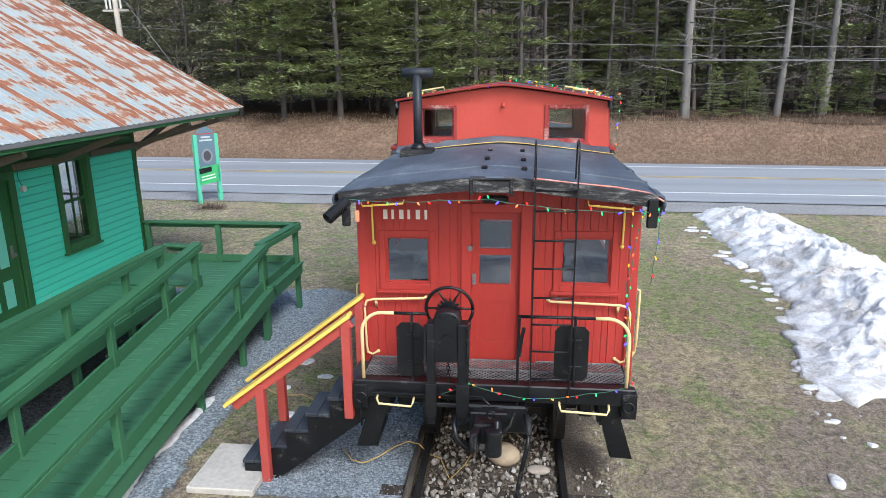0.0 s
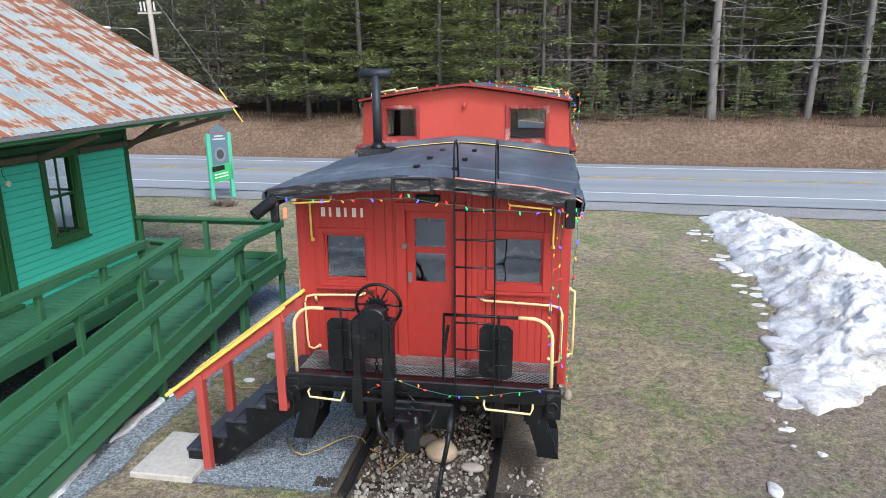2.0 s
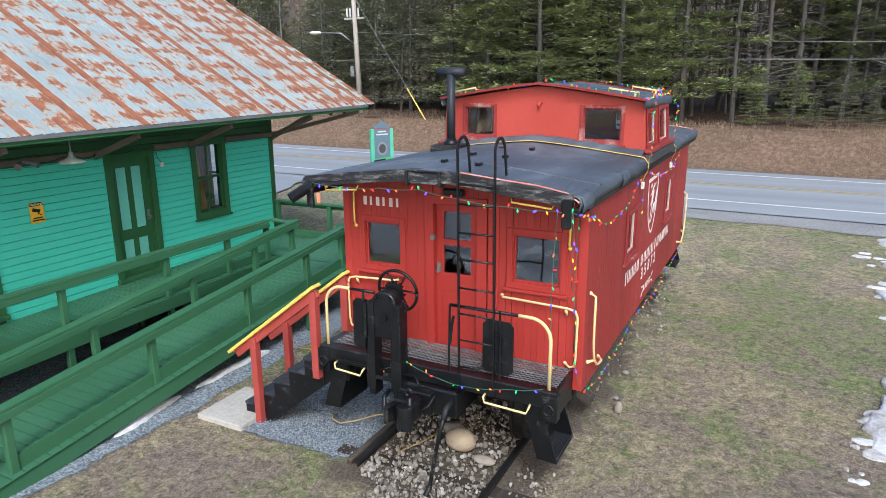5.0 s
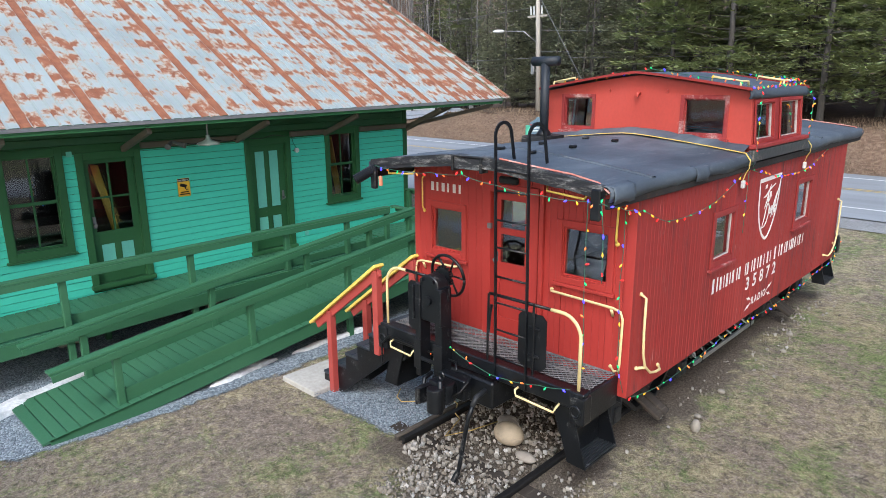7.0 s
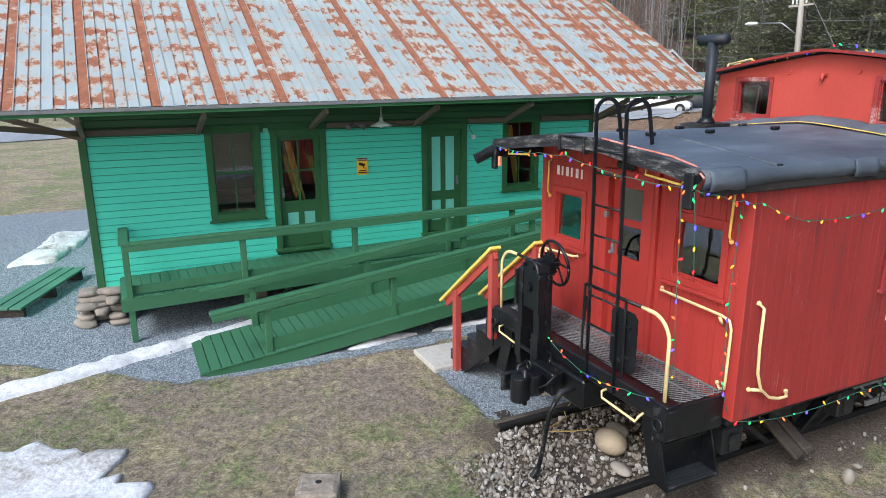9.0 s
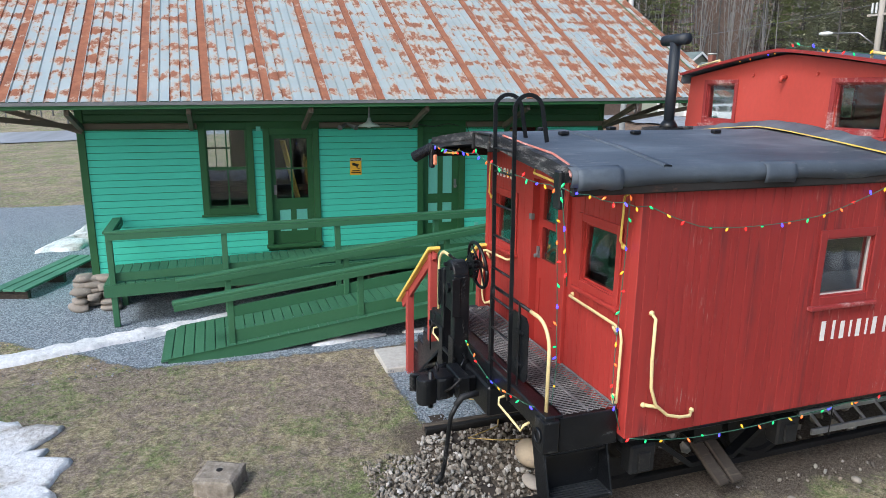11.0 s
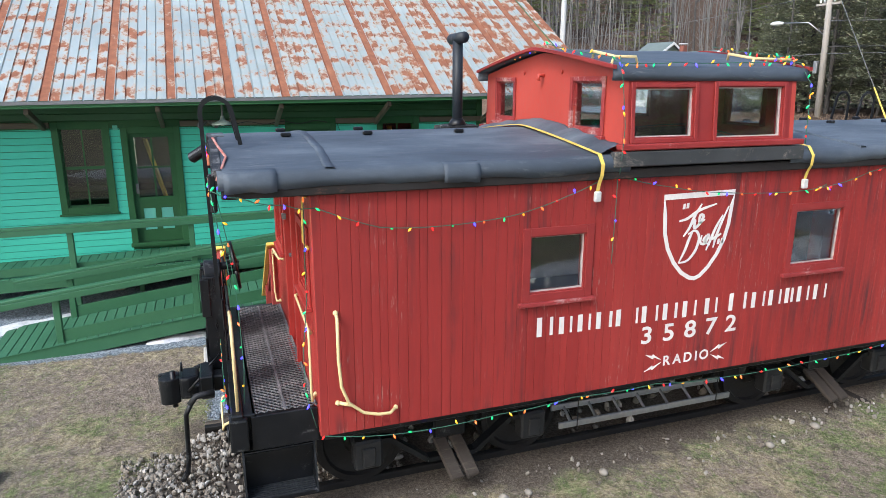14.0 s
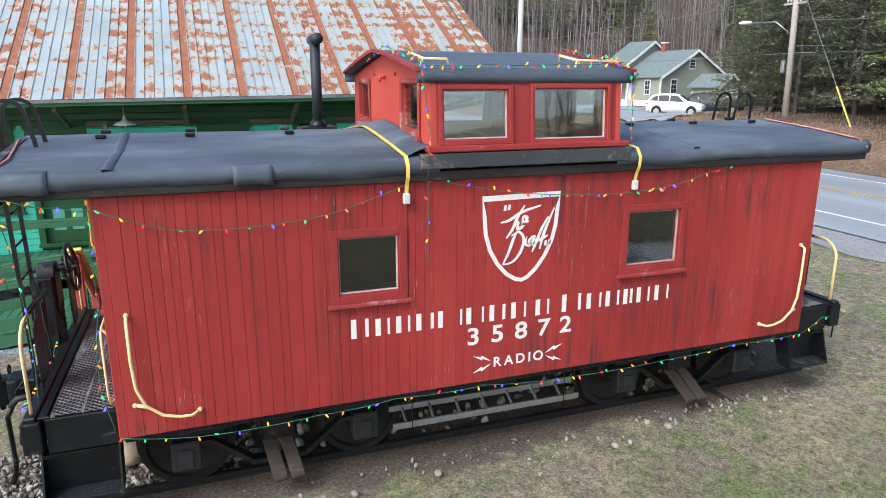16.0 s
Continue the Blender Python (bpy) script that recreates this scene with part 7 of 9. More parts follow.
def snow_bank():
    """The ploughed ridge that runs from the road towards the lawn: a line of cross-sections."""
    line = [(6.5, 13.9, 0.6, 0.16), (6.6, 12.9, 1.2, 0.30), (6.75, 11.2, 1.35, 0.40), (6.9, 9.6, 1.45, 0.48), (6.9, 8.0, 1.5, 0.54), (6.85, 6.4, 1.45, 0.55), (6.6, 5.0, 1.5, 0.5), (6.05, 3.8, 1.35, 0.36), (5.35, 2.8, 1.0, 0.22), (4.9, 2.1, 0.55, 0.12)]
    bm = bmesh.new()
    rows = []
    n = 170
    for i in range(n + 1):
        t = i / n * (len(line) - 1)
        k = min(int(t), len(line) - 2)
        f = t - k
        cx, cy, w, h = (line[k][j] * (1 - f) + line[k + 1][j] * f for j in range(4))
        row = []
        for j in range(61):
            u = -1 + 2 * j / 60
            x = cx + u * (w + 0.25 * noise.noise(Vector((cy * 1.1, u * 0.7, 2))) + 0.16 * noise.noise(Vector((cy * 4, u, 5))))
            y = cy + 0.15 * u + 0.2 * noise.noise(Vector((u * 2, cy, 7)))
            p = Vector((x, y, 0))
            prof = max(0, 1 - abs(u) ** 1.6) ** 0.9
            z = h * prof * (0.75 + 0.5 * noise.noise(p * 0.8) + 0.42 * noise.noise(p * 2.1) + 0.26 * noise.noise(p * 5) + 0.20 * noise.noise(p * 9) + 0.12 * noise.noise(p * 19))
            end = smooth01(0, 0.05, i / n) * smooth01(1, 0.95, i / n)
            row.append(bm.verts.new((x, y, ground_z(x, y) + max(0, z * end) + (0.02 if abs(u) < 0.98 else -0.06))))
        rows.append(row)
    for p, q in zip(rows, rows[1:]):
        for j in range(60):
            bm.faces.new((p[j], p[j + 1], q[j + 1], q[j]))
    return lone("snow_bank", bm, M_SNOW, "long ploughed bank of dirty melting snow on the lawn", "snow bank", smooth=True)


snow_bank()
snow_patch([(4.75, 4.0), (5.9, 4.9), (6.0, 3.4), (5.4, 2.0), (4.6, 1.75), (4.35, 2.3)], 0.12, 1.0, 0.35, label="melting edge of the snow bank on the lawn")
snow_patch([(5.0, 8.6), (5.3, 8.7), (5.4, 8.0), (5.15, 7.9)], 0.06, 2.0, 0.1)
rnd = random.Random(29)
for k in range(34):
    y = rnd.uniform(1.6, 11.5)
    x = 5.35 - 0.42 * max(0.0, 4.2 - y) + rnd.uniform(-0.45, 0.12)
    r = rnd.uniform(0.03, 0.13)
    snow_patch([(x + r * 1.5 * math.cos(a), y + r * math.sin(a) * rnd.uniform(0.5, 1.2)) for a in [2 * math.pi * j / 9 for j in range(9)]], 0.03, k + 90.0, 0.1, "snow lumps", "melting scrap of snow beside the bank", 0.012)
rnd = random.Random(3)
for k in range(16):
    t = rnd.random()
    x, y = 4.1 + 1.0 * t + rnd.uniform(-0.35, 0.35), -0.3 + 4.6 * t + rnd.uniform(-0.5, 0.4)
    r = rnd.uniform(0.025, 0.07) * (1.4 if rnd.random() < 0.2 else 1)
    snow_patch([(x + r * math.cos(a), y + r * math.sin(a) * rnd.uniform(0.6, 1.3)) for a in [2 * math.pi * j / 7 for j in range(7)]], 0.022, k + 10.0, 0.08, "snow lumps", "small lump of snow on the lawn", 0.008)
snow_patch([(3.65 + 0.07 * math.cos(a), -0.1 + 0.13 * math.sin(a)) for a in [2 * math.pi * j / 12 for j in range(12)]], 0.03, 50.0, 0.08, "snow lumps", "small lump of snow on the lawn", 0.01)
snow_strip([(-3.9, -7.6, 0.26), (-4.15, -6.5, 0.22), (-4.42, -5.4, 0.19), (-4.78, -4.5, 0.16), (-5.12, -3.6, 0.17), (-5.28, -2.9, 0.14), (-5.52, -1.9, 0.09), (-5.5, -1.0, 0.07), (-5.4, 0.2, 0.04)], 0.10, 23.0)
snow_strip([(-3.72, -1.75, 0.05), (-3.8, -1.3, 0.09), (-3.88, -0.9, 0.07), (-3.86, -0.6, 0.03)], 0.05, 31.0)
snow_strip([(-3.86, -0.35, 0.03), (-3.86, 0.1, 0.07), (-3.84, 0.8, 0.06), (-3.8, 1.1, 0.03)], 0.05, 32.0)
snow_patch([(-11.2, -6.9), (-11.3, -6.0), (-12.8, -5.5), (-14.5, -5.4), (-14.3, -6.2), (-12.6, -6.5)], 0.15, 25.0, 0.2)
snow_patch([(-2.5, -5.4), (-2.1, -4.75), (-1.7, -4.9), (-1.35, -4.45), (-0.95, -4.75), (-0.6, -4.5), (-0.45, -5.1), (-0.15, -5.4), (-0.5, -5.9), (-1.2, -6.5), (-2.6, -6.6)], 0.05, 26.0, 0.34)
# snow and an asphalt lot out of view, added for the window panes to reflect
snow_patch([(-5.4, -9.2), (-2.2, -8.6), (0.2, -8.9), (2.6, -8.3), (6.0, -8.6), (7.2, -10.2), (3.2, -10.6), (2.4, -11.8), (-1.6, -11.0), (-5.6, -11.6)], 0.18, 33.0, 0.5)
patch("gravel_lot", M_ASPHALT, [(-14, -11.0), (-2, -10.6), (9, -10.2), (14, -12), (14, -30), (-14, -30)], 0.05, "grey asphalt lot added out of view behind the lawn", "lot", 19.0, 0.3, 0.8)
snow_strip([(-8, -14.0, 0.5), (-4, -13.5, 0.9), (0, -13.9, 0.7), (4, -13.4, 1.0), (8.5, -13.0, 0.5)], 0.35, 28.0)
snow_strip([(10.6, -6.2, 0.3), (10.2, -3.5, 0.6), (10.0, -1.0, 0.5), (10.2, 1.2, 0.65), (10.4, 3.2, 0.3)], 0.35, 29.0)
snow_strip([(12.6, 0.8, 0.3), (12.8, 3.5, 0.7), (13.4, 6.0, 0.6), (14.2, 9.6, 0.4)], 0.35, 30.0)
snow_patch([(-2.6, 3.9), (-2.3, 4.0), (-2.3, 4.5), (-2.6, 4.5)], 0.05, 27.0, 0.1)
for k, (x, y, r) in enumerate(((-2.2, 1.2, 0.10), (-2.0, 1.6, 0.16), (-1.75, 0.95, 0.14), (-2.5, 1.9, 0.12), (-2.9, 2.4, 0.14), (-1.9, 2.5, 0.10), (-2.6, 0.75, 0.06), (-2.95, 1.5, 0.07), (0.05, -3.0, 0.05), (-0.1, -3.25, 0.04))):
    snow_patch([(x + r * math.cos(a), y + r * 0.7 * math.sin(a)) for a in [2 * math.pi * j / 8 for j in range(8)]], 0.02, 60.0 + k, 0.12, lift=0.012)
snow_patch([(-38, 22), (-34, 23.0), (-30, 23.5), (-31, 25.0), (-38, 24.6)], 0.25, 80.0, 0.6, label="old snow along the far roadside")

# ---- stones ----


def stones(name, spots, label, material=None):
    bm = bmesh.new()
    base = bmesh.new()
    bmesh.ops.create_icosphere(base, subdivisions=1, radius=1.0)
    shape = [v.co.copy() for v in base.verts]
    faces = [[v.index for v in f.verts] for f in base.faces]
    base.free()
    verts, polys = [], []
    for i, (x, y, z, r) in enumerate(spots):
        q = Euler((i * 1.3, i * 2.1, i * 0.7)).to_matrix()
        sc = Vector((1, 0.6 + 0.35 * ((i * 37) % 10) / 10, 0.45 + 0.35 * ((i * 53) % 10) / 10))
        k0 = len(verts)
        for c in shape:
            p = q @ Vector((c.x * sc.x, c.y * sc.y, c.z * sc.z)) * r * (1 + 0.35 * noise.noise(c * 1.4 + Vector((i * 3.1, 0, 0))))
            verts.append((p.x + x, p.y + y, p.z + z))
        polys += [[k0 + k for k in f] for f in faces]
    bm.free()
    me = bpy.data.meshes.new(name)
    me.from_pydata(verts, [], polys)
    me.materials.append(material or M_STONES)
    return tagged(new(name, me), label, "stones", kind="stuff")


rnd = random.Random(7)
spots = []
for k in range(3300):
    x, y = rnd.uniform(-0.68, 0.68), rnd.uniform(-1.75, 0.9)
    if y < -1.1 and abs(x - 0.2) > 0.45 + 0.2 * rnd.random():
        continue
    if y > -0.85 and rnd.random() < 0.5:
        continue
    spots.append((x, y, 0.022 + rnd.uniform(0, 0.02), rnd.choice((0.010, 0.013, 0.016, 0.02, 0.025, 0.038))))
for k in range(130):
    spots.append((rnd.uniform(-0.7, 0.7), rnd.uniform(0.8, 8.0), 0.05, rnd.uniform(0.03, 0.08)))
for k in range(170):
    spots.append((1.05 + abs(rnd.gauss(0, 0.25)), rnd.uniform(-1.2, 8.2), 0.03, rnd.choice((0.008, 0.010, 0.013, 0.018, 0.028))))
for k in range(60):
    spots.append((1.08 + abs(rnd.gauss(0, 0.22)), rnd.gauss(6.3, 0.9), 0.025, rnd.uniform(0.012, 0.04)))
for k in range(60):
    spots.append((rnd.uniform(0.9, 1.3), rnd.uniform(-1.2, -0.1), 0.03, rnd.uniform(0.012, 0.032)))
stones("ballast", spots, "mixed grey and white ballast stones between the rails")
spots = [q for q in ((rnd.uniform(-7, -3.4), rnd.uniform(-7, 5.4), 0.03, rnd.uniform(0.008, 0.017)) for k in range(1500)) if not (-5.1 < q[0] < -3.6 and q[1] > -3.9)]
spots += [(rnd.uniform(-2.7, -0.9), rnd.uniform(-0.95, 0.55), 0.03, rnd.uniform(0.006, 0.013)) for k in range(1500)]
M_CRUSHED = leaf_mat("crushed_stone_bits", (0.12, 0.132, 0.15), (0.21, 0.23, 0.26), (0.36, 0.38, 0.41))
stones("crushed_stone", spots, "loose blue-grey crushed stone", M_CRUSHED)


def boulder(x, y, z, r, sx, sy, sz, material, label):
    bm = bmesh.new()
    bmesh.ops.create_icosphere(bm, subdivisions=3, radius=r)
    for v in bm.verts:
        v.co = Vector((v.co.x * sx, v.co.y * sy, v.co.z * sz)) * (1 + 0.10 * noise.noise(v.co * 3 / r * 0.3 + Vector((x, y, 0))))
        v.co += Vector((x, y, z))
    return lone("boulder", bm, material, label, "stone", "loose boulders", smooth=True)


M_TANSTONE = paint("tan_boulder", (0.34, 0.27, 0.19), (0.22, 0.18, 0.14), 0.2, 0.85, 0.2, (1, 1, 1), 4, 25)
boulder(0.12, -0.12, 0.13, 0.165, 1.15, 0.9, 0.75, M_TANSTONE, "smooth tan boulder between the rails")
boulder(0.50, -0.30, 0.07, 0.09, 1.5, 0.8, 0.5, M_FIELD, "rough grey rock between the rails")
boulder(-0.1, 0.15, 0.08, 0.12, 1.2, 0.9, 0.6, M_FIELD, "rough grey rock between the rails")
boulder(1.55, 1.6, 0.05, 0.07, 0.8, 0.9, 1.3, M_STONES, "small upright stone beside the track")
for x, y, r in ((1.45, 1.9, 0.04), (1.40, 2.75, 0.045), (1.55, 4.7, 0.045), (1.4, 5.5, 0.05)):
    boulder(x, y, 0.03, r, 1.1, 0.9, 0.7, M_STONES, "pale round stone beside the track")

# ---- trees ----


def limb_points(start, yaw, length, rise, droop, rnd, n=5):
    pts = [Vector(start)]
    d = Vector((math.cos(yaw), math.sin(yaw), rise))
    for k in range(n):
        d = d + Vector((rnd.uniform(-0.12, 0.12), rnd.uniform(-0.12, 0.12), -droop))
        pts.append(pts[-1] + d.normalized() * length / n)
    return pts


class Soup:
    """Vertices and faces of one mesh that is made of many small pieces."""

    def __init__(self):
        self.v, self.f = [], []

    def tube(self, pts, r, r2, n=5):
        k0 = len(self.v)
        ref = None
        for i, p in enumerate(pts):
            d = (pts[min(i + 1, len(pts) - 1)] - pts[max(i - 1, 0)]).normalized()
            if ref is None:
                ref = d.orthogonal().normalized()
            ref = (ref - d * ref.dot(d)).normalized()
            s = d.cross(ref)
            k = r + (r2 - r) * i / max(1, len(pts) - 1)
            for j in range(n):
                a = 2 * math.pi * j / n
                self.v.append(p + (ref * math.cos(a) + s * math.sin(a)) * k)
        for i in range(len(pts) - 1):
            for j in range(n):
                a, b = k0 + i * n + j, k0 + i * n + (j + 1) % n
                self.f.append((a, b, b + n, a + n))

    def needle(self, p, d, length, width, rnd):
        s = d.cross(Vector((rnd.uniform(-1, 1), rnd.uniform(-1, 1), 1.6)))
        if s.length < 1e-3:
            s = Vector((1, 0, 0))
        s = s.normalized() * width / 2
        k = len(self.v)
        self.v += [p - s, p + s, p + d * length]
        self.f.append((k, k + 1, k + 2))

    def mesh(self, name, material, smooth=False):
        me = bpy.data.meshes.new(name)
        me.from_pydata([tuple(q) for q in self.v], [], self.f)
        me.materials.append(material)
        if smooth:
            me.polygons.foreach_set("use_smooth", [True] * len(me.polygons))
        return me


def conifer(seed, height, base, spread, material, label, dense=1.0, bark=None, tuft=0.40, dead=0.12):
    """A pine: a tapered trunk, whorls of limbs, and sprays of needles that lie in flat plumes along them."""
    rnd = random.Random(seed)
    tree = thing("pine_tree", 0, 0, 0, label, "tree", "roadside pines")
    wood, crown = Soup(), Soup()
    lean = rnd.uniform(-0.02, 0.02)
    trunk = [Vector((lean * z * 0.5 + 0.05 * math.sin(z * 0.5 + seed), 0.04 * math.cos(z * 0.4 + seed), z)) for z in np.linspace(-0.6, height, 12)]
    r0 = 0.011 * height + 0.03
    wood.tube(trunk, r0, 0.03, 8)
    z = base
    while z < height - 0.4:
        k = (z - base) / (height - base)
        length = spread * (1 - k) ** 0.7 * rnd.uniform(0.75, 1.1) + 0.35
        yaw0 = rnd.uniform(0, 6.28)
        for j in range(rnd.choice((3, 4, 4, 5))):
            yaw = yaw0 + j * 1.5 + rnd.uniform(-0.4, 0.4)
            c = Vector((lean * z * 0.5, 0, z + rnd.uniform(-0.15, 0.15)))
            pts = limb_points(c, yaw, length, rnd.uniform(0.0, 0.25), 0.03, rnd)
            wood.tube(pts, 0.028 * (1 - 0.6 * k), 0.006, 4)
            if k < 0.25 and rnd.random() < dead:
                continue
            n = int(length * 16 * dense)
            for q in range(n):
                t = 0.22 + 0.78 * rnd.random() ** 0.8
                i = min(int(t * 5), 4)
                p = pts[i].lerp(pts[i + 1], t * 5 - i)
                side = Vector((-math.sin(yaw), math.cos(yaw), 0))
                off = rnd.gauss(0, 0.16 * length * (1.1 - t) + 0.16)
                p = p + side * off + Vector((0, 0, rnd.gauss(0.05, 0.09)))
                out = Vector((math.cos(yaw), math.sin(yaw), 0)) + side * (0.8 if off > 0 else -0.8)
                for m in range(5):
                    d = (out + Vector((rnd.uniform(-0.9, 0.9), rnd.uniform(-0.9, 0.9), rnd.uniform(-0.15, 0.55)))).normalized()
                    crown.needle(p, d, tuft * rnd.uniform(0.5, 1.05), 0.085, rnd)
        z += rnd.uniform(0.38, 0.62)
    under(new("trunk", wood.mesh("trunk", bark or M_BARK, True)), tree)
    under(new("crown", crown.mesh("crown", material)), tree)
    return tree


def bare_tree(seed, height, pale, label, r0=0.2, dead_pine=False):
    """A leafless tree: trunk, limbs that fork into branches and twigs."""
    rnd = random.Random(seed)
    tree = thing("bare_tree", 0, 0, 0, label, "tree", "leafless trees")
    wood, twigs = Soup(), Soup()
    trunk = [Vector((0.12 * math.sin(z * 0.35 + seed), 0.10 * math.cos(z * 0.3 + seed), z)) for z in np.linspace(-0.6, height, 14)]
    wood.tube(trunk, r0, 0.04, 9)
    z = 1.4 if dead_pine else height * 0.3
    while z < height - 0.5:
        yaw = rnd.uniform(0, 6.28)
        k = z / height
        length = (rnd.uniform(0.7, 3.3) if dead_pine else rnd.uniform(1.2, 3.0) * (1.1 - k))
        c = Vector((0.12 * math.sin(z * 0.35 + seed), 0.10 * math.cos(z * 0.3 + seed), z))
        pts = limb_points(c, yaw, length, rnd.uniform(-0.25, 0.25) if dead_pine else rnd.uniform(0.6, 1.6), 0.03 if dead_pine else -0.05, rnd)
        twigs.tube(pts, 0.040 if dead_pine else 0.028, 0.011 if dead_pine else 0.008, 4)
        for q in range(6 if dead_pine else 8):
            i = rnd.randint(1, 4)
            sub = limb_points(pts[i], yaw + rnd.choice((-1, 1)) * rnd.uniform(0.4, 1.1), length * rnd.uniform(0.25, 0.5), rnd.uniform(-0.1, 0.9), 0.0, rnd, 3)
            twigs.tube(sub, 0.012, 0.004, 3)
        z += rnd.uniform(0.15, 0.32) if dead_pine else rnd.uniform(0.3, 0.6)
    under(new("trunk", wood.mesh("trunk", pale, True)), tree)
    under(new("crown", twigs.mesh("crown", pale, True)), tree)
    return tree


PINES = [conifer(1, 15, 1.6, 4.2, M_PINE, "tall white pine with layered green plumes"), conifer(2, 13, 1.0, 3.8, M_PINE, "tall white pine with layered green plumes"),
         conifer(3, 16, 3.2, 4.0, M_PINE, "tall white pine with layered green plumes"), conifer(4, 12, 0.6, 3.4, M_HEMLOCK, "dense dark green hemlock", 1.25, None, 0.28, 0.05),
         conifer(5, 14, 0.9, 3.7, M_HEMLOCK, "dense dark green hemlock", 1.2, None, 0.28, 0.05), conifer(6, 17, 6.5, 3.6, M_PINE, "white pine with a high crown and bare lower trunk")]
BARE = [bare_tree(21, 16, M_BARKPALE, "pale dead pine with bare side branches", 0.26, True), bare_tree(22, 14, M_BARK, "bare grey-brown tree with thin branches", 0.13),
        bare_tree(23, 15, M_BARK, "bare grey-brown tree with thin branches", 0.17), bare_tree(24, 12, M_BARKPALE, "bare pale-barked tree with thin branches", 0.11),
        bare_tree(25, 15, M_BARK, "grey pine trunk with dead side branches", 0.13, True)]
used = set()


def plant(tree, x, y, s=1.0, yaw=0.0):
    m = Matrix.Translation((x, y, ground_z(x, y))) @ Matrix.Rotation(yaw, 4, "Z")
    if tree in used:
        t = copy_thing(tree, m)
        t.scale = (s, s, s)
        return t
    used.add(tree)
    tree.matrix_basis = m @ Matrix.Scale(s, 4)
    return tree


rnd = random.Random(77)
# the pale trunks at the wood's edge
for x, y, k, s in ((9.6, 32.0, 0, 1.1), (14.5, 32.0, 0, 0.85), (16.9, 32.2, 0, 0.95), (7.9, 33.0, 4, 0.9), (5.6, 34.0, 4, 0.95), (0.6, 31.0, 4, 1.0), (19.4, 32.5, 4, 1.2), (1.9, 33.0, 4, 1.1), (6.6, 36.5, 4, 0.9), (21.5, 31, 0, 0.9), (11.6, 35, 4, 1.0), (3.2, 34.0, 4, 1.2)):
    plant(BARE[k], x, y, s, rnd.uniform(0, 6.28))
# white pines left of them
for x, y, k, s in ((-9.6, 30.6, 0, 1.0), (-5.2, 31.0, 1, 1.05), (-13.2, 31.5, 1, 1.0), (-2.0, 31.6, 0, 0.95), (-7.2, 34.0, 2, 1.0), (-11.3, 35, 2, 1.1), (-3.6, 35.5, 0, 1.0), (-16.5, 33.5, 4, 0.9), (1.2, 35.2, 5, 1.0), (-14.5, 37, 0, 1.0),
                   (4.2, 36.5, 1, 1.0), (7.4, 38.0, 0, 1.05), (12.6, 36.5, 1, 0.9), (17.6, 35.0, 3, 0.9), (10.2, 40.5, 2, 1.1), (14.6, 38.5, 0, 1.0), (19.8, 33, 1, 1.0), (24, 32.5, 0, 1.0), (-0.2, 39.5, 2, 1.1), (16, 40, 2, 1.0), (22, 39, 5, 1.1), (28, 34, 3, 1.1), (32, 33, 1, 1.1), (10.9, 31.2, 1, 0.22), (5.5, 31.2, 3, 0.25), (3.4, 30.8, 1, 0.25), (6.6, 30.6, 3, 0.17), (4.3, 30.4, 3, 0.15), (12.6, 31.4, 1, 0.24), (13.2, 30.8, 3, 0.16), (16.0, 31.0, 1, 0.26), (18.3, 31.2, 1, 0.22), (20.4, 31.0, 3, 0.30), (1.6, 30.8, 1, 0.22), (8.6, 32.6, 1, 0.36)):
    plant(PINES[k], x, y, s, rnd.uniform(0, 6.28))
# hemlocks and pines towards the house
for x, y, k, s in ((-20.2, 34.6, 3, 0.95), (-27.6, 34.6, 3, 0.8), (-31.5, 37.2, 4, 0.6), (-25.5, 36.0, 4, 0.9), (-29.0, 38.0, 3, 1.0), (-22.8, 39.5, 4, 1.1), (-18.0, 39.0, 0, 1.0), (-27.5, 43, 4, 1.1), (-33.0, 42.5, 3, 1.1), (-31, 48, 4, 1.2), (-24, 46, 2, 1.1), (-36.0, 49, 3, 1.2), (-19, 46, 1, 1.1)):
    plant(PINES[k], x, y, s, rnd.uniform(0, 6.28))
# woods behind
for k in range(41):
    x, d = rnd.uniform(-20, 46), rnd.uniform(13, 36)
    plant(rnd.choice(PINES[:5] + BARE[1:3] + [BARE[4]]), x, road_far(x) + d, rnd.uniform(0.9, 1.3), rnd.uniform(0, 6.28))
for k in range(40):
    x, y = rnd.uniform(-115, -48), rnd.uniform(48, 95)
    if x > -74 and y < 66:
        y += 20
    plant(rnd.choice([BARE[3], BARE[3], BARE[3], BARE[2], PINES[3], PINES[0]]), x, y, rnd.uniform(1.0, 1.5), rnd.uniform(0, 6.28))
for k in range(22):
    x, y = rnd.uniform(-105, -74), rnd.uniform(8, 48)
    plant(rnd.choice(BARE[1:4]), x, y, rnd.uniform(0.9, 1.4), rnd.uniform(0, 6.28))
for k in range(26):
    x, y = rnd.uniform(-130, -75), rnd.uniform(-55, 8)
    plant(rnd.choice(BARE[1:4] + [PINES[4]]), x, y, rnd.uniform(0.9, 1.4), rnd.uniform(0, 6.28))

# bare trees behind the camera, never in view, added as dark shapes for reflections
for k in range(16):
    plant(rnd.choice(BARE[1:4]), -34 + 5.2 * k + rnd.uniform(-2, 2), rnd.uniform(-58, -44), rnd.uniform(0.6, 0.9), rnd.uniform(0, 6.28))


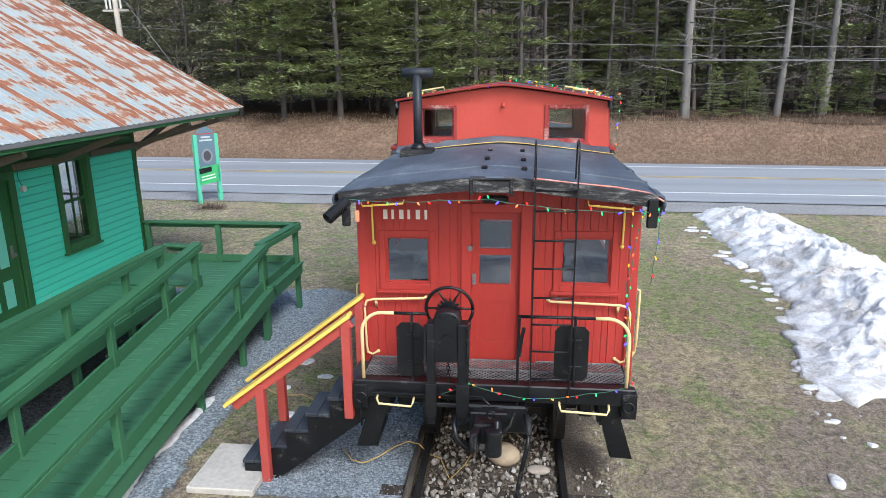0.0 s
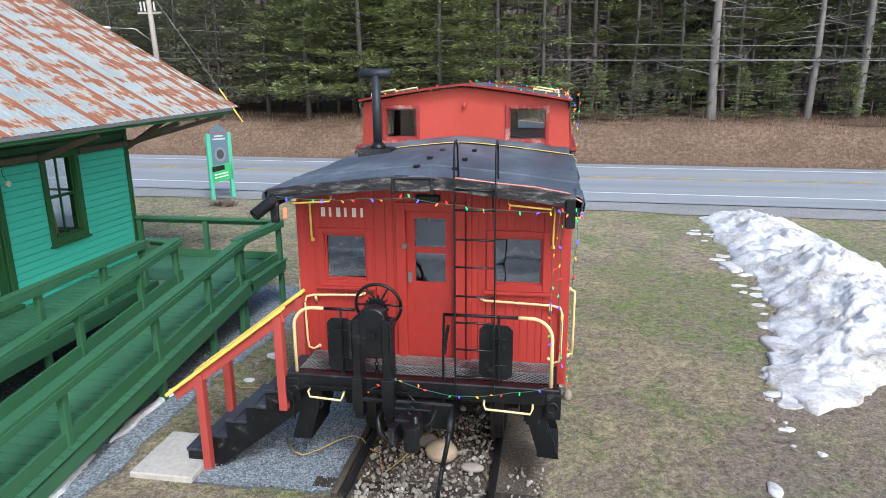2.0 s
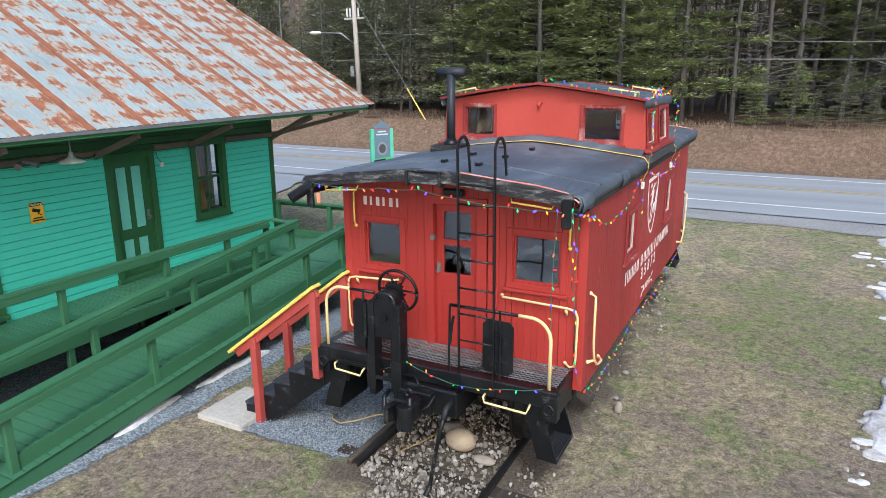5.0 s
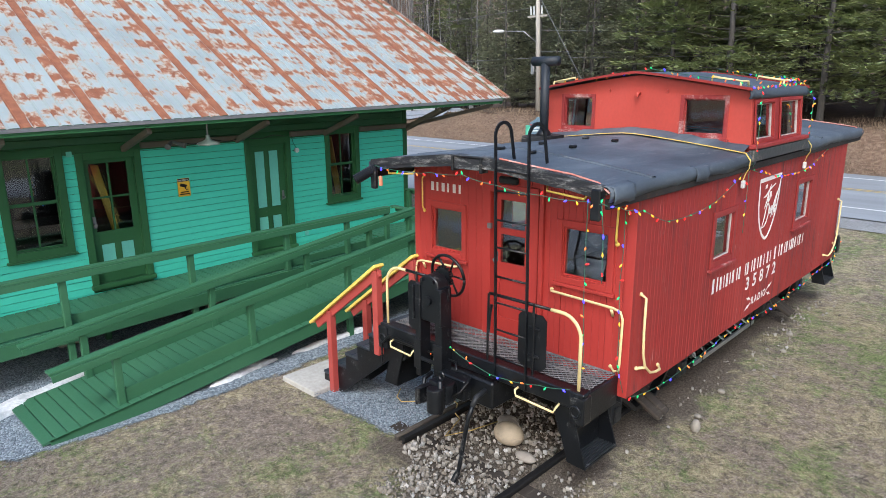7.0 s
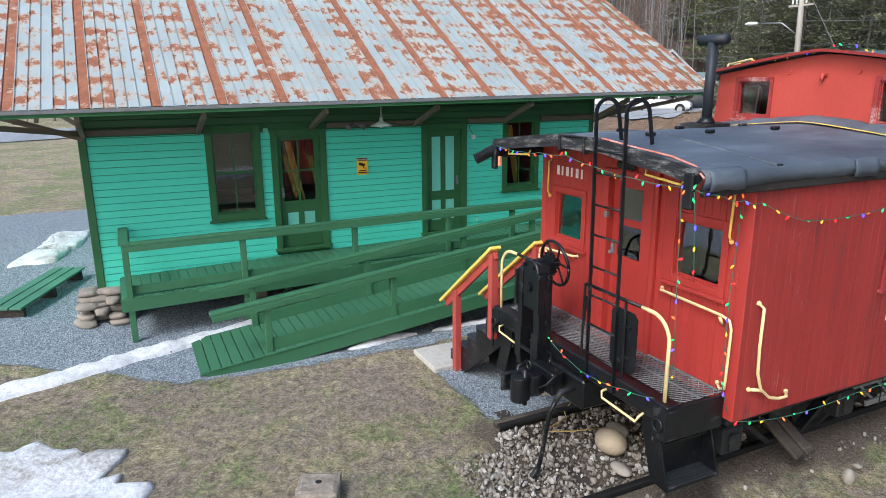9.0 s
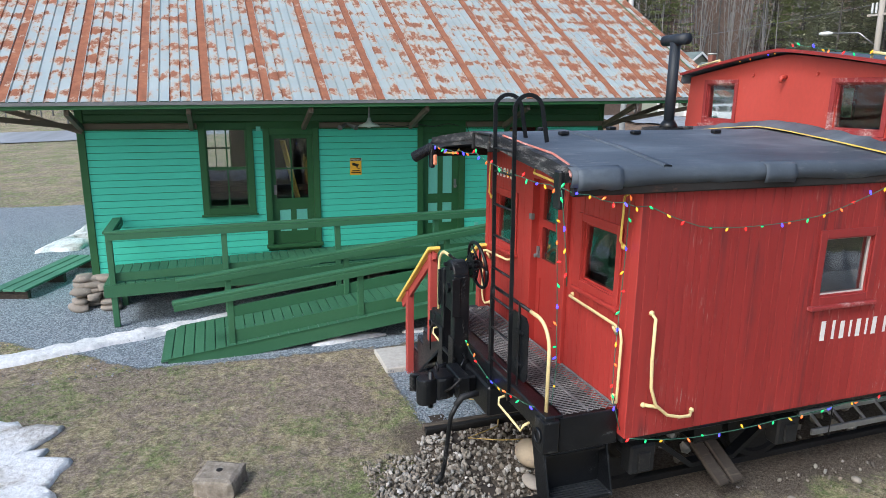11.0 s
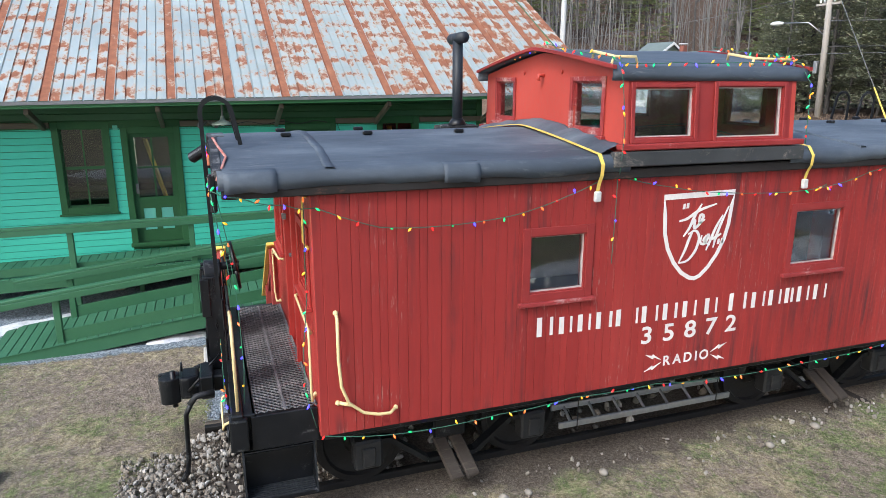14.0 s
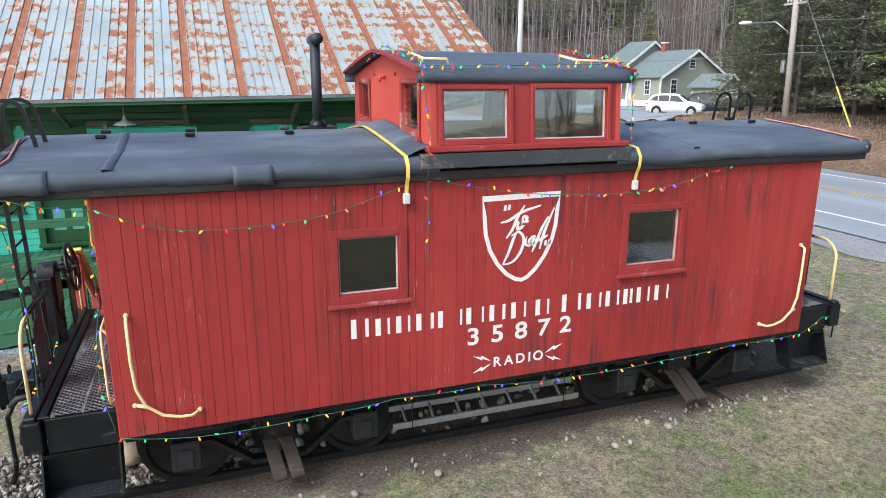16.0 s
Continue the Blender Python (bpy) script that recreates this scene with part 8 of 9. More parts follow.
def far_woods():
    """Trunks and thin boughs deep in the wood, past counting."""
    rnd = random.Random(91)
    near, slope = Soup(), Soup()
    for k in range(1500):
        wood = near if k < 620 else slope
        if k < 620:
            x = rnd.uniform(-28, 60)
            y = road_far(x) + rnd.uniform(9, 75) ** 1.0
        else:
            x, y = rnd.uniform(-150, -64), rnd.uniform(-30, 110)
        z0 = ground_z(x, y)
        h = rnd.uniform(8, 15)
        r = rnd.uniform(0.05, 0.16)
        lean = Vector((rnd.uniform(-0.08, 0.08), rnd.uniform(-0.08, 0.08), 1))
        wood.tube([Vector((x, y, z0 - 0.5)), Vector((x, y, z0)) + lean * h * 0.5, Vector((x, y, z0)) + lean * h], r, r * 0.35, 5)
        for q in range(9 if k < 620 else 14):
            yaw = rnd.uniform(0, 6.28)
            pts = limb_points(Vector((x, y, z0)) + lean * rnd.uniform(1.0, h * 0.9), yaw, rnd.uniform(0.8, 2.6), rnd.uniform(-0.1, 0.6) if k < 620 else rnd.uniform(0.6, 1.8), 0.03, rnd, 3)
            wood.tube(pts, 0.022 if k < 620 else 0.03, 0.006, 3)
    tagged(new("far_woods", near.mesh("far_woods", M_DEEPWOOD, True)), "dense thin trunks and bare boughs deep in the wood", "woods", kind="stuff")
    tagged(new("hillside_woods", slope.mesh("hillside_woods", M_BARKPALE, True)), "pale grey leafless trees crowding the far slope", "woods", kind="stuff")


far_woods()


def brush():
    """Dead grass and brown brush on the bank and at the wood's edge."""
    rnd = random.Random(15)
    s = Soup()
    for k in range(52000):
        x = rnd.uniform(-34, 32)
        d = rnd.uniform(0.3, 5.0) if k % 4 else rnd.uniform(4.2, 9)
        y = road_far(x) + d
        z = ground_z(x, y)
        h = rnd.uniform(0.06, 0.2) if d < 4.4 else rnd.uniform(0.10, 0.38)
        s.needle(Vector((x, y, z)), Vector((rnd.uniform(-0.6, 0.6), rnd.uniform(-0.6, 0.6), 1)).normalized(), h, 0.03 if d < 4.4 else 0.02, rnd)
    return tagged(new("bank_brush", s.mesh("bank_brush", M_DEADLEAF)), "brown dead grass tufts and brush on the bank", "brush", kind="stuff")


brush()


def lawn_grass():
    """Short dormant blades where the camera passes nearest."""
    rnd = random.Random(16)
    s = Soup()
    for k in range(170000):
        x, y = rnd.uniform(-3.4, 7.5), rnd.uniform(-6.5, 9)
        if -1.6 < x < 1.5 and y > -1.2:
            continue
        if -3 < x < -0.8 and -1 < y < 0.6:
            continue
        if noise.noise(Vector((x * 0.9, y * 0.9, 4))) + 0.5 * noise.noise(Vector((x * 3, y * 3, 2))) < rnd.uniform(-0.5, 0.4):
            continue
        s.needle(Vector((x, y, ground_z(x, y))), Vector((rnd.uniform(-1, 1), rnd.uniform(-1, 1), rnd.uniform(0.25, 0.9))).normalized(), rnd.uniform(0.02, 0.055), 0.0055, rnd)
    m = leaf_mat("dormant_grass_blades", (0.22, 0.18, 0.12), (0.42, 0.36, 0.26), (0.22, 0.25, 0.11))
    return tagged(new("lawn_grass", s.mesh("lawn_grass", m)), "short straw-brown and green grass blades", "grass", kind="stuff")


lawn_grass()

# ---- roadside things ----
psign = thing("park_sign", -9.85, 14.2, 0, "blue and green town sign on two mint posts", "sign")
px, py = Vector((-10.05, 13.85, 0)), Vector((-9.62, 14.45, 0))
M_MINT = paint("mint_post_paint", (0.10, 0.50, 0.33), (0.3, 0.4, 0.35), 0.05, 0.6, 0.1)
bm.free()
dirv = (py - px).normalized()
for p in (px, py):
    part("post", bevelled(beam(bmesh.new(), p + Vector((0, 0, 0.05)), p + Vector((0, 0, 2.42)), 0.13, 0.13, dirv), 0.01), M_MINT, psign, "mint green square post")
nrm = Vector((dirv.y, -dirv.x, 0))


def board_on(poly, d, material, name, label=""):
    bm = bmesh.new()
    prism(bm, poly, nrm * d, dirv, (0, 0, 1), px)
    return part(name, bm, material, psign, label)


L = (py - px).length
board_on([(0.06, 1.15), (L - 0.06, 1.15), (L - 0.06, 2.5), (L / 2 + 0.12, 2.62), (L / 2, 2.72), (L / 2 - 0.12, 2.62), (0.06, 2.5)], 0.05, plain("slate_blue_board", (0.10, 0.17, 0.22), 0.6), "sign_board", "slate blue board")
board_on([(L / 2 + 0.2 * math.cos(a), 1.72 + 0.24 * math.sin(a)) for a in [2 * math.pi * k / 20 for k in range(20)]], 0.056, plain("emblem_grey", (0.20, 0.22, 0.25), 0.6), "emblem")
board_on([(L / 2 + 0.13 * math.cos(a), 1.72 + 0.16 * math.sin(a)) for a in [2 * math.pi * k / 20 for k in range(20)]], 0.06, plain("emblem_dark", (0.05, 0.05, 0.06), 0.6), "emblem_centre")
for z, w in ((2.30, 0.16), (2.20, 0.22)):
    board_on([(L / 2 - w, z), (L / 2 + w, z), (L / 2 + w, z + 0.05), (L / 2 - w, z + 0.05)], 0.056, plain("pale_bar", (0.5, 0.55, 0.55), 0.6), "text_bar")
board_on([(0.06, 2.42), (L - 0.06, 2.42), (L - 0.06, 2.45), (0.06, 2.45)], 0.055, plain("red_bar", (0.4, 0.05, 0.05), 0.6), "text_bar")
board_on([(0.02, 0.78), (L + 0.02, 0.86), (L + 0.02, 1.42), (0.02, 1.34)], 0.065, plain("bright_green_board", (0.04, 0.42, 0.14), 0.5), "notice_board", "bright green notice")
for z in (0.92, 1.02):
    board_on([(0.10, z), (L - 0.15, z + 0.06), (L - 0.15, z + 0.10), (0.10, z + 0.04)], 0.069, plain("pale_bar2", (0.6, 0.7, 0.6), 0.6), "text_bar")
board_on([(0.04, 1.14), (L * 0.65, 1.20), (L * 0.65, 1.36), (0.04, 1.32)], 0.069, M_BLACK, "text_bar")
bush = Soup()
rnd = random.Random(8)
for k in range(700):
    d = Vector((rnd.gauss(0, 1), rnd.gauss(0, 1), abs(rnd.gauss(0.4, 0.7)))).normalized()
    bush.needle(Vector((-9.3, 13.1, 0.12)) + Vector((rnd.uniform(-0.35, 0.35), rnd.uniform(-0.2, 0.2), 0)), d, rnd.uniform(0.2, 0.45), 0.02, rnd)
tagged(new("dry_bush", bush.mesh("dry_bush", leaf_mat("dry_purple_twigs", (0.10, 0.07, 0.06), (0.16, 0.12, 0.10), (0.24, 0.19, 0.15)))), "dry brown clump of twigs below the sign", "bush")


upole = thing("utility_pole", -23.6, 33.4, 0, "weathered wooden utility pole with street lamp", "utility pole")
b0 = Vector((-23.4, 33.1, ground_z(-23.4, 33.1) - 1.0))
tilt_v = Vector((-0.035, 0.0, 1))
part("shaft", tube(bmesh.new(), [b0, b0 + tilt_v * 12.0], 0.20, 12, 0.13), M_POLE, upole, "", True)
top = lambda h: Vector((-23.4, 33.1, 0)) + tilt_v * h
arm = [top(6.35), top(6.8) + Vector((-0.9, -0.4, 0.35)), top(7.1) + Vector((-2.2, -1.0, 0.1))]
part("lamp_arm", tube(bmesh.new(), arm, 0.035, 8), M_ALU, upole, "", True)
bm = bmesh.new()
bmesh.ops.create_uvsphere(bm, u_segments=12, v_segments=8, radius=1, matrix=Matrix.Translation(arm[-1] + Vector((-0.3, -0.1, 0))) @ Matrix.Rotation(0.4, 4, "Z") @ Matrix.Diagonal((0.42, 0.17, 0.12, 1)))
part("lamp_head", bm, plain("lamp_white", (0.62, 0.64, 0.64), 0.4), upole, "", True)
for k, dx in enumerate((-0.55, -0.3, 0.35)):
    part("insulator", tube(bmesh.new(), [top(8.2) + Vector((dx, 0, 0)), top(8.75) + Vector((dx, 0, 0))], 0.06, 8), plain("insulator_grey", (0.5, 0.52, 0.52), 0.4), upole)
part("crossarm", beam(bmesh.new(), top(8.1) + Vector((-0.8, 0, 0)), top(8.1) + Vector((0.8, 0, 0)), 0.1, 0.12), M_POLE, upole)
part("meter_box", bevelled(box(bmesh.new(), -24.0, -23.75, 32.85, 33.0, 4.3, 5.0), 0.02), M_ALU, upole)


def wire(a, b, sag, r, label="overhead power line along the highway", material=None):
    a, b = Vector(a), Vector(b)
    pts = [a.lerp(b, k / 24) - Vector((0, 0, sag * 4 * (k / 24) * (1 - k / 24))) for k in range(25)]
    lone("overhead_wire", tube(bmesh.new(), pts, r, 5), material or M_STEEL, label, "wire", "overhead wires")


wire(top(5.4), (60, 27.0, 5.0), 0.4, 0.022)
wire(top(5.8), (60, 27.0, 5.0), 0.68, 0.018)
wire(top(7.2), (60, 27.2, 6.0), 1.2, 0.018)
wire(top(5.4), (-75, 40, 6.4), 0.4, 0.022)
wire(top(8.7), (-75, 40, 9.0), 0.6, 0.018)
wire(top(9.6), (-16.6, 30.0, ground_z(-16.6, 30.0)), 0.0, 0.02, "guy wire of the utility pole")
gl = top(9.6).lerp(Vector((-16.6, 30.0, ground_z(-16.6, 30.0))), 0.76)
lone("guy_sleeve", tube(bmesh.new(), [gl, (-16.6, 30.0, ground_z(-16.6, 30.0))], 0.04, 6), M_YELLOW, "yellow plastic sleeve on the guy wire", "sleeve")
lone("flag_pole", tube(bmesh.new(), [(-19.1, 13.6, -0.2), (-19.3, 13.75, 10.5)], 0.13, 12, 0.10), plain("white_pole_paint", (0.42, 0.42, 0.41), 0.5), "tall plain white pole by the depot's lot", "pole", smooth=True)
patch("parking_lot", M_ASPHALT, [(-12, 9), (-14, 15.5), (-45, 18.5), (-52, 12), (-30, 6.5)], 0.055, "grey asphalt lot beyond the depot", "lot", 9.0, 0.3, 0.8)

# ---- house across the road and its car ----
M_SAGE = paint("sage_siding", (0.27, 0.29, 0.24), (0.3, 0.3, 0.26), 0.05, 0.7, 0.08, (1, 1, 6), 1, 8)
M_SHINGLE = paint("grey_green_shingles", (0.15, 0.19, 0.185), (0.10, 0.12, 0.12), 0.15, 0.9, 0.2, (1, 1, 1), 2, 12)
M_WTRIM = plain("white_trim", (0.72, 0.72, 0.70), 0.6)
# opaque near-black in place of glass, for the house and the cars
M_WINDARK = plain("dark_window", (0.010, 0.011, 0.013), 0.55)
HM = Matrix.Translation((-53.6, 47.4, 1.5)) @ Matrix.Rotation(radians(99), 4, "Z") @ Matrix.Scale(0.97, 4)
house = thing("house", -53.6, 47.4, 1.5, "sage-green house with grey shingle roofs and white trim", "house")


def hpart(name, bm, mat, parent=None, label=""):
    bmesh.ops.transform(bm, matrix=HM, verts=bm.verts)
    return part(name, bm, mat, parent or house, label)


def gable(x0, x1, y0, y1, ze, zr, name="wall", roof_over=0.35):
    xm = (x0 + x1) / 2
    hpart(name, prism(bmesh.new(), [(x0, -2.5), (x1, -2.5), (x1, ze), (xm, zr), (x0, ze)], (0, y1 - y0, 0), (1, 0, 0), (0, 0, 1), (0, y0, 0)), M_SAGE)
    sl = (zr - ze) / (xm - x0)
    for s, xe in ((-1, x0 - roof_over), (1, x1 + roof_over)):
        ze2 = ze - roof_over * sl
        bm = prism(bmesh.new(), [(xm, zr + 0.06), (xe, ze2 + 0.06), (xe, ze2 + 0.2), (xm, zr + 0.2)], (0, y1 - y0 + 0.6, 0), (1, 0, 0), (0, 0, 1), (0, y0 - 0.35, 0))
        hpart("roof", bm, M_SHINGLE)
        bm = prism(bmesh.new(), [(xm, zr - 0.12), (xe, ze2 - 0.12), (xe, ze2 + 0.18), (xm, zr + 0.18)], (0, 0.05, 0), (1, 0, 0), (0, 0, 1), (0, y0 - 0.42, 0))
        hpart("barge_board", bm, M_WTRIM)


def hwin(x, z, w, h, y):
    bm = box(bmesh.new(), x - w / 2 - 0.1, x + w / 2 + 0.1, y - 0.05, y, z - 0.1, z + h + 0.1)
    wn = hpart("window", bm, M_WTRIM)
    for i in range(2):
        for j in range(3):
            hpart("pane", box(bmesh.new(), x - w / 2 + i * w / 2 + 0.03, x - w / 2 + (i + 1) * w / 2 - 0.03, y - 0.07, y - 0.045, z + j * h / 3 + 0.03, z + (j + 1) * h / 3 - 0.03), M_WINDARK, wn)


gable(0, 10.4, 0, 6.2, 2.9, 5.7)
gable(-0.3, 9.9, 6.2, 9.8, 3.7, 6.9)
hwin(2.0, 1.1, 0.8, 1.5, 0)
hwin(4.7, 3.8, 0.75, 1.0, 0)
SIDE = HM @ Matrix.Rotation(radians(-90), 4, "Z")
HM0, HM = HM, SIDE
hwin(-1.9, 1.0, 0.7, 1.5, 0)
hwin(-6.8, 1.0, 0.8, 1.5, -0.3)
HM = HM0
hpart("porch_roof", prism(bmesh.new(), [(-1.5, 2.5), (0.0, 3.2), (0.0, 3.35), (-1.6, 2.6)], (0, 2.6, 0), (1, 0, 0), (0, 0, 1), (0, 3.4, 0)), M_SHINGLE)
hpart("porch_fascia", box(bmesh.new(), -1.56, -1.44, 3.4, 6.0, 2.3, 2.55), M_WTRIM)
for y in (3.5, 4.6, 5.9):
    hpart("porch_post", box(bmesh.new(), -1.5, -1.36, y - 0.07, y + 0.07, 0.3, 2.4), M_WTRIM)
hpart("porch_floor", box(bmesh.new(), -1.5, 0.0, 3.4, 6.0, -0.6, 0.35), M_WTRIM)
hpart("front_door", box(bmesh.new(), -0.06, 0.0, 4.3, 5.2, 0.36, 2.3), M_WTRIM)
hpart("base_band", box(bmesh.new(), -0.05, 0.0, 0.0, 3.4, -0.8, 0.3), M_WTRIM)
hpart("corner_board", box(bmesh.new(), -0.04, 0.12, -0.04, 0.12, -0.6, 2.9), M_WTRIM)
ch = hpart("chimney", box(bmesh.new(), 4.9, 5.5, 4.4, 5.0, 4.8, 6.6), paint("brick_red", (0.25, 0.09, 0.065), (0.3, 0.2, 0.15), 0.1, 0.9))
hpart("chimney_cap", box(bmesh.new(), 4.85, 5.55, 4.35, 5.05, 6.75, 6.85), M_WTRIM, ch)
gable(0.8, 4.2, -7.0, -3.5, 1.9, 3.0)
hpart("garage_door", box(bmesh.new(), 1.1, 3.9, -7.1, -7.02, -0.5, 1.7), M_WTRIM)
patch("driveway", M_ASPHALT, [(-62, 35.5), (-30, 30.0), (-33, 38), (-44, 46), (-58, 44)], 0.16, "grey asphalt drive before the house", "drive", 12.0, 0.3, 0.8)


def parked_car(m, body_mat, label):
    """A parked sport-utility car: one lofted shell, panes laid on its cabin, wheels and lights."""
    car = thing("parked_car", 0, 0, 0, label, "car")
    secs = [(-2.34, 0.46, 0.80, 0.92, 0.78), (-2.28, 0.36, 0.98, 1.12, 0.87), (-2.12, 0.32, 1.04, 1.34, 0.91), (-1.86, 0.30, 1.06, 1.60, 0.93), (-1.2, 0.30, 1.05, 1.69, 0.94), (-0.3, 0.30, 1.03, 1.70, 0.95),
            (0.35, 0.30, 1.02, 1.62, 0.95), (0.80, 0.30, 1.0, 1.34, 0.95), (1.22, 0.30, 0.99, 1.08, 0.94), (1.85, 0.32, 0.94, 1.0, 0.91), (2.22, 0.36, 0.82, 0.88, 0.84), (2.36, 0.46, 0.66, 0.70, 0.70)]

    def shell(x, f):
        """A point on the cabin's side at x, f of the way from the belt line to the roof."""
        for p, q in zip(secs, secs[1:]):
            if p[0] <= x <= q[0]:
                k = (x - p[0]) / (q[0] - p[0])
                zb, zr, w = (p[i] + (q[i] - p[i]) * k for i in (2, 3, 4))
                return Vector((x, w * 0.97 - (zr - zb) * 0.33 * f, zb + (zr - zb) * f))

    bm = bmesh.new()
    rings = []
    for x, z0, zb, zr, w in secs:
        a, wr = w * 0.97, w * 0.97 - (zr - zb) * 0.33
        half = [(w * 0.90, z0), (w, (z0 + zb) / 2), (a, zb), (wr, zr), (wr * 0.55, zr + 0.03)]
        rings.append([bm.verts.new((x, -y, z)) for y, z in half] + [bm.verts.new((x, y, z)) for y, z in half[::-1]])
    for p, q in zip(rings, rings[1:]):
        for k in range(10):
            bm.faces.new((p[k], p[(k + 1) % 10], q[(k + 1) % 10], q[k]))
    bm.faces.new(rings[0])
    bm.faces.new(rings[-1][::-1])
    part("body", bm, body_mat, car, "", True)
    for s in (-1, 1):
        for pts in (((-1.98, 0.30), (-1.35, 0.16), (-1.35, 0.84), (-1.72, 0.78)), ((-1.28, 0.15), (-0.42, 0.15), (-0.42, 0.86), (-1.28, 0.85)), ((-0.34, 0.15), (0.82, 0.30), (0.30, 0.86), (-0.34, 0.86))):
            bm = bmesh.new()
            vs = []
            for d in (-0.01, 0.014):
                vs.append([bm.verts.new(Vector((p.x, s * (p.y + d), p.z))) for p in (shell(x, f) for x, f in pts)])
            for k in range(4):
                bm.faces.new((vs[0][k], vs[0][(k + 1) % 4], vs[1][(k + 1) % 4], vs[1][k]))
            bm.faces.new(vs[0])
            bm.faces.new(vs[1])
            bmesh.ops.recalc_face_normals(bm, faces=bm.faces)
            part("side_window", bm, M_WINDARK, car, "opaque near-black window pane")
    for name, x0, x1 in (("windscreen", 0.42, 1.14), ("rear_window", -2.10, -1.90)):
        a, b = shell(x0, 1.0), shell(x1, 1.0)
        bm = bmesh.new()
        vs = [[bm.verts.new((p.x, s * p.y * 0.86, p.z + d)) for p, s in ((a, -1), (a, 1), (b, 1), (b, -1))] for d in (0.0, 0.045)]
        for k in range(4):
            bm.faces.new((vs[0][k], vs[0][(k + 1) % 4], vs[1][(k + 1) % 4], vs[1][k]))
        bm.faces.new(vs[0])
        bm.faces.new(vs[1])
        bmesh.ops.recalc_face_normals(bm, faces=bm.faces)
        part(name, bm, M_WINDARK, car, "opaque near-black window pane")
    for x in (-1.4, 1.45):
        for s in (-1, 1):
            part("wheel_arch", tube(bmesh.new(), [(x, s * 0.80, 0.40), (x, s * 0.955, 0.40)], 0.42, 18), M_BLACK, car)
            wl = part("wheel", tube(bmesh.new(), [(x, s * 0.72, 0.36), (x, s * 0.97, 0.36)], 0.36, 18), M_BLACK, car)
            part("rim", tube(bmesh.new(), [(x, s * 0.92, 0.36), (x, s * 0.98, 0.36)], 0.23, 14), M_ALU, wl)
        part("bumper", bbox(min(x * 1.55, x * 1.64), max(x * 1.55, x * 1.64), -0.78, 0.78, 0.40, 0.56, 0.03), M_BLACK, car)
    for s in (-1, 1):
        part("tail_light", bbox(-2.34, -2.16, min(s * 0.55, s * 0.89), max(s * 0.55, s * 0.89), 0.88, 1.0, 0.02), plain("tail_red", (0.30, 0.02, 0.02), 0.3), car)
        part("headlight", bbox(2.1, 2.32, min(s * 0.5, s * 0.82), max(s * 0.5, s * 0.82), 0.68, 0.80, 0.02), M_ALU, car)
    car.matrix_basis = m
    return car


for x, y, yaw, paint_work, label in ((-41.1, 39.5, 40, plain("white_car_paint", (0.78, 0.79, 0.80), 0.25), "white sport utility car parked before the house"), (-40.6, 43.2, 48, plain("dark_car_paint", (0.03, 0.035, 0.045), 0.25), "dark blue car parked behind the white one")):
    parked_car(Matrix.Translation((x, y, ground_z(x, y) - 0.05)) @ Matrix.Rotation(radians(yaw), 4, "Z") @ Matrix.Diagonal((1, 1, 1.08, 1)), paint_work, label)

# ---- strings of coloured lights ----
BULBS = [plain("bulb_" + nm, c, 0.25, 0.0, e) for nm, c, e in (("red", (0.80, 0.02, 0.02), 0.7), ("green", (0.01, 0.50, 0.15), 0.6), ("blue", (0.05, 0.04, 0.95), 1.8), ("amber", (0.90, 0.42, 0.03), 0.4), ("orange", (0.9, 0.17, 0.04), 0.45))]
M_CORD = plain("green_light_cord", (0.03, 0.12, 0.08), 0.6)


def bulb_mesh(mat):
    bm = bmesh.new()
    prof = [(0.006, 0.0), (0.0075, -0.012), (0.011, -0.018), (0.013, -0.028), (0.010, -0.042), (0.003, -0.054)]
    rings = [[bm.verts.new((r * math.cos(a), r * math.sin(a), z)) for a in [2 * math.pi * k / 7 for k in range(7)]] for r, z in prof]
    for p, q in zip(rings, rings[1:]):
        for k in range(7):
            bm.faces.new((p[k], p[(k + 1) % 7], q[(k + 1) % 7], q[k]))
    bm.faces.new(rings[-1])
    return to_mesh("bulb", bm, mat, True)


BULB_ME = [bulb_mesh(b) for b in BULBS]


def light_string(pts, label, seed, sag=0.03, gap=0.165):
    """A cord through the given points, drooping between them, with a bulb every gap metres."""
    rnd = random.Random(seed)
    line = []
    for a, b in zip(pts, pts[1:]):
        a, b = Vector(a), Vector(b)
        k = max(2, int((b - a).length / 0.08))
        for j in range(k):
            t = j / k
            line.append(a.lerp(b, t) - Vector((0, 0, 4 * sag * t * (1 - t))))
    line.append(Vector(pts[-1]))
    st = thing("light_string", *line[0], label, "string lights", "coloured light strings")
    part("cord", tube(bmesh.new(), line, 0.0038, 5), M_CORD, st, "thin green cord", True)
    run, k = gap * 0.5, rnd.randint(0, 4)
    for a, b in zip(line, line[1:]):
        run += (b - a).length
        while run > gap:
            run -= gap * rnd.uniform(0.8, 1.2)
            ob = new("bulb", BULB_ME[k % 5])
            under(ob, st)
            q = Euler((rnd.uniform(-0.9, 0.9), rnd.uniform(-0.9, 0.9), rnd.uniform(0, 6)))
            if rnd.random() < 0.2:
                q = Euler((rnd.uniform(1.8, 3.0), rnd.uniform(-0.9, 0.9), rnd.uniform(0, 6)))
            ob.matrix_basis = Matrix.LocRotScale(a, q, (0.74, 0.74, 0.74))
            k += rnd.choice((1, 1, 1, 2))
    return st


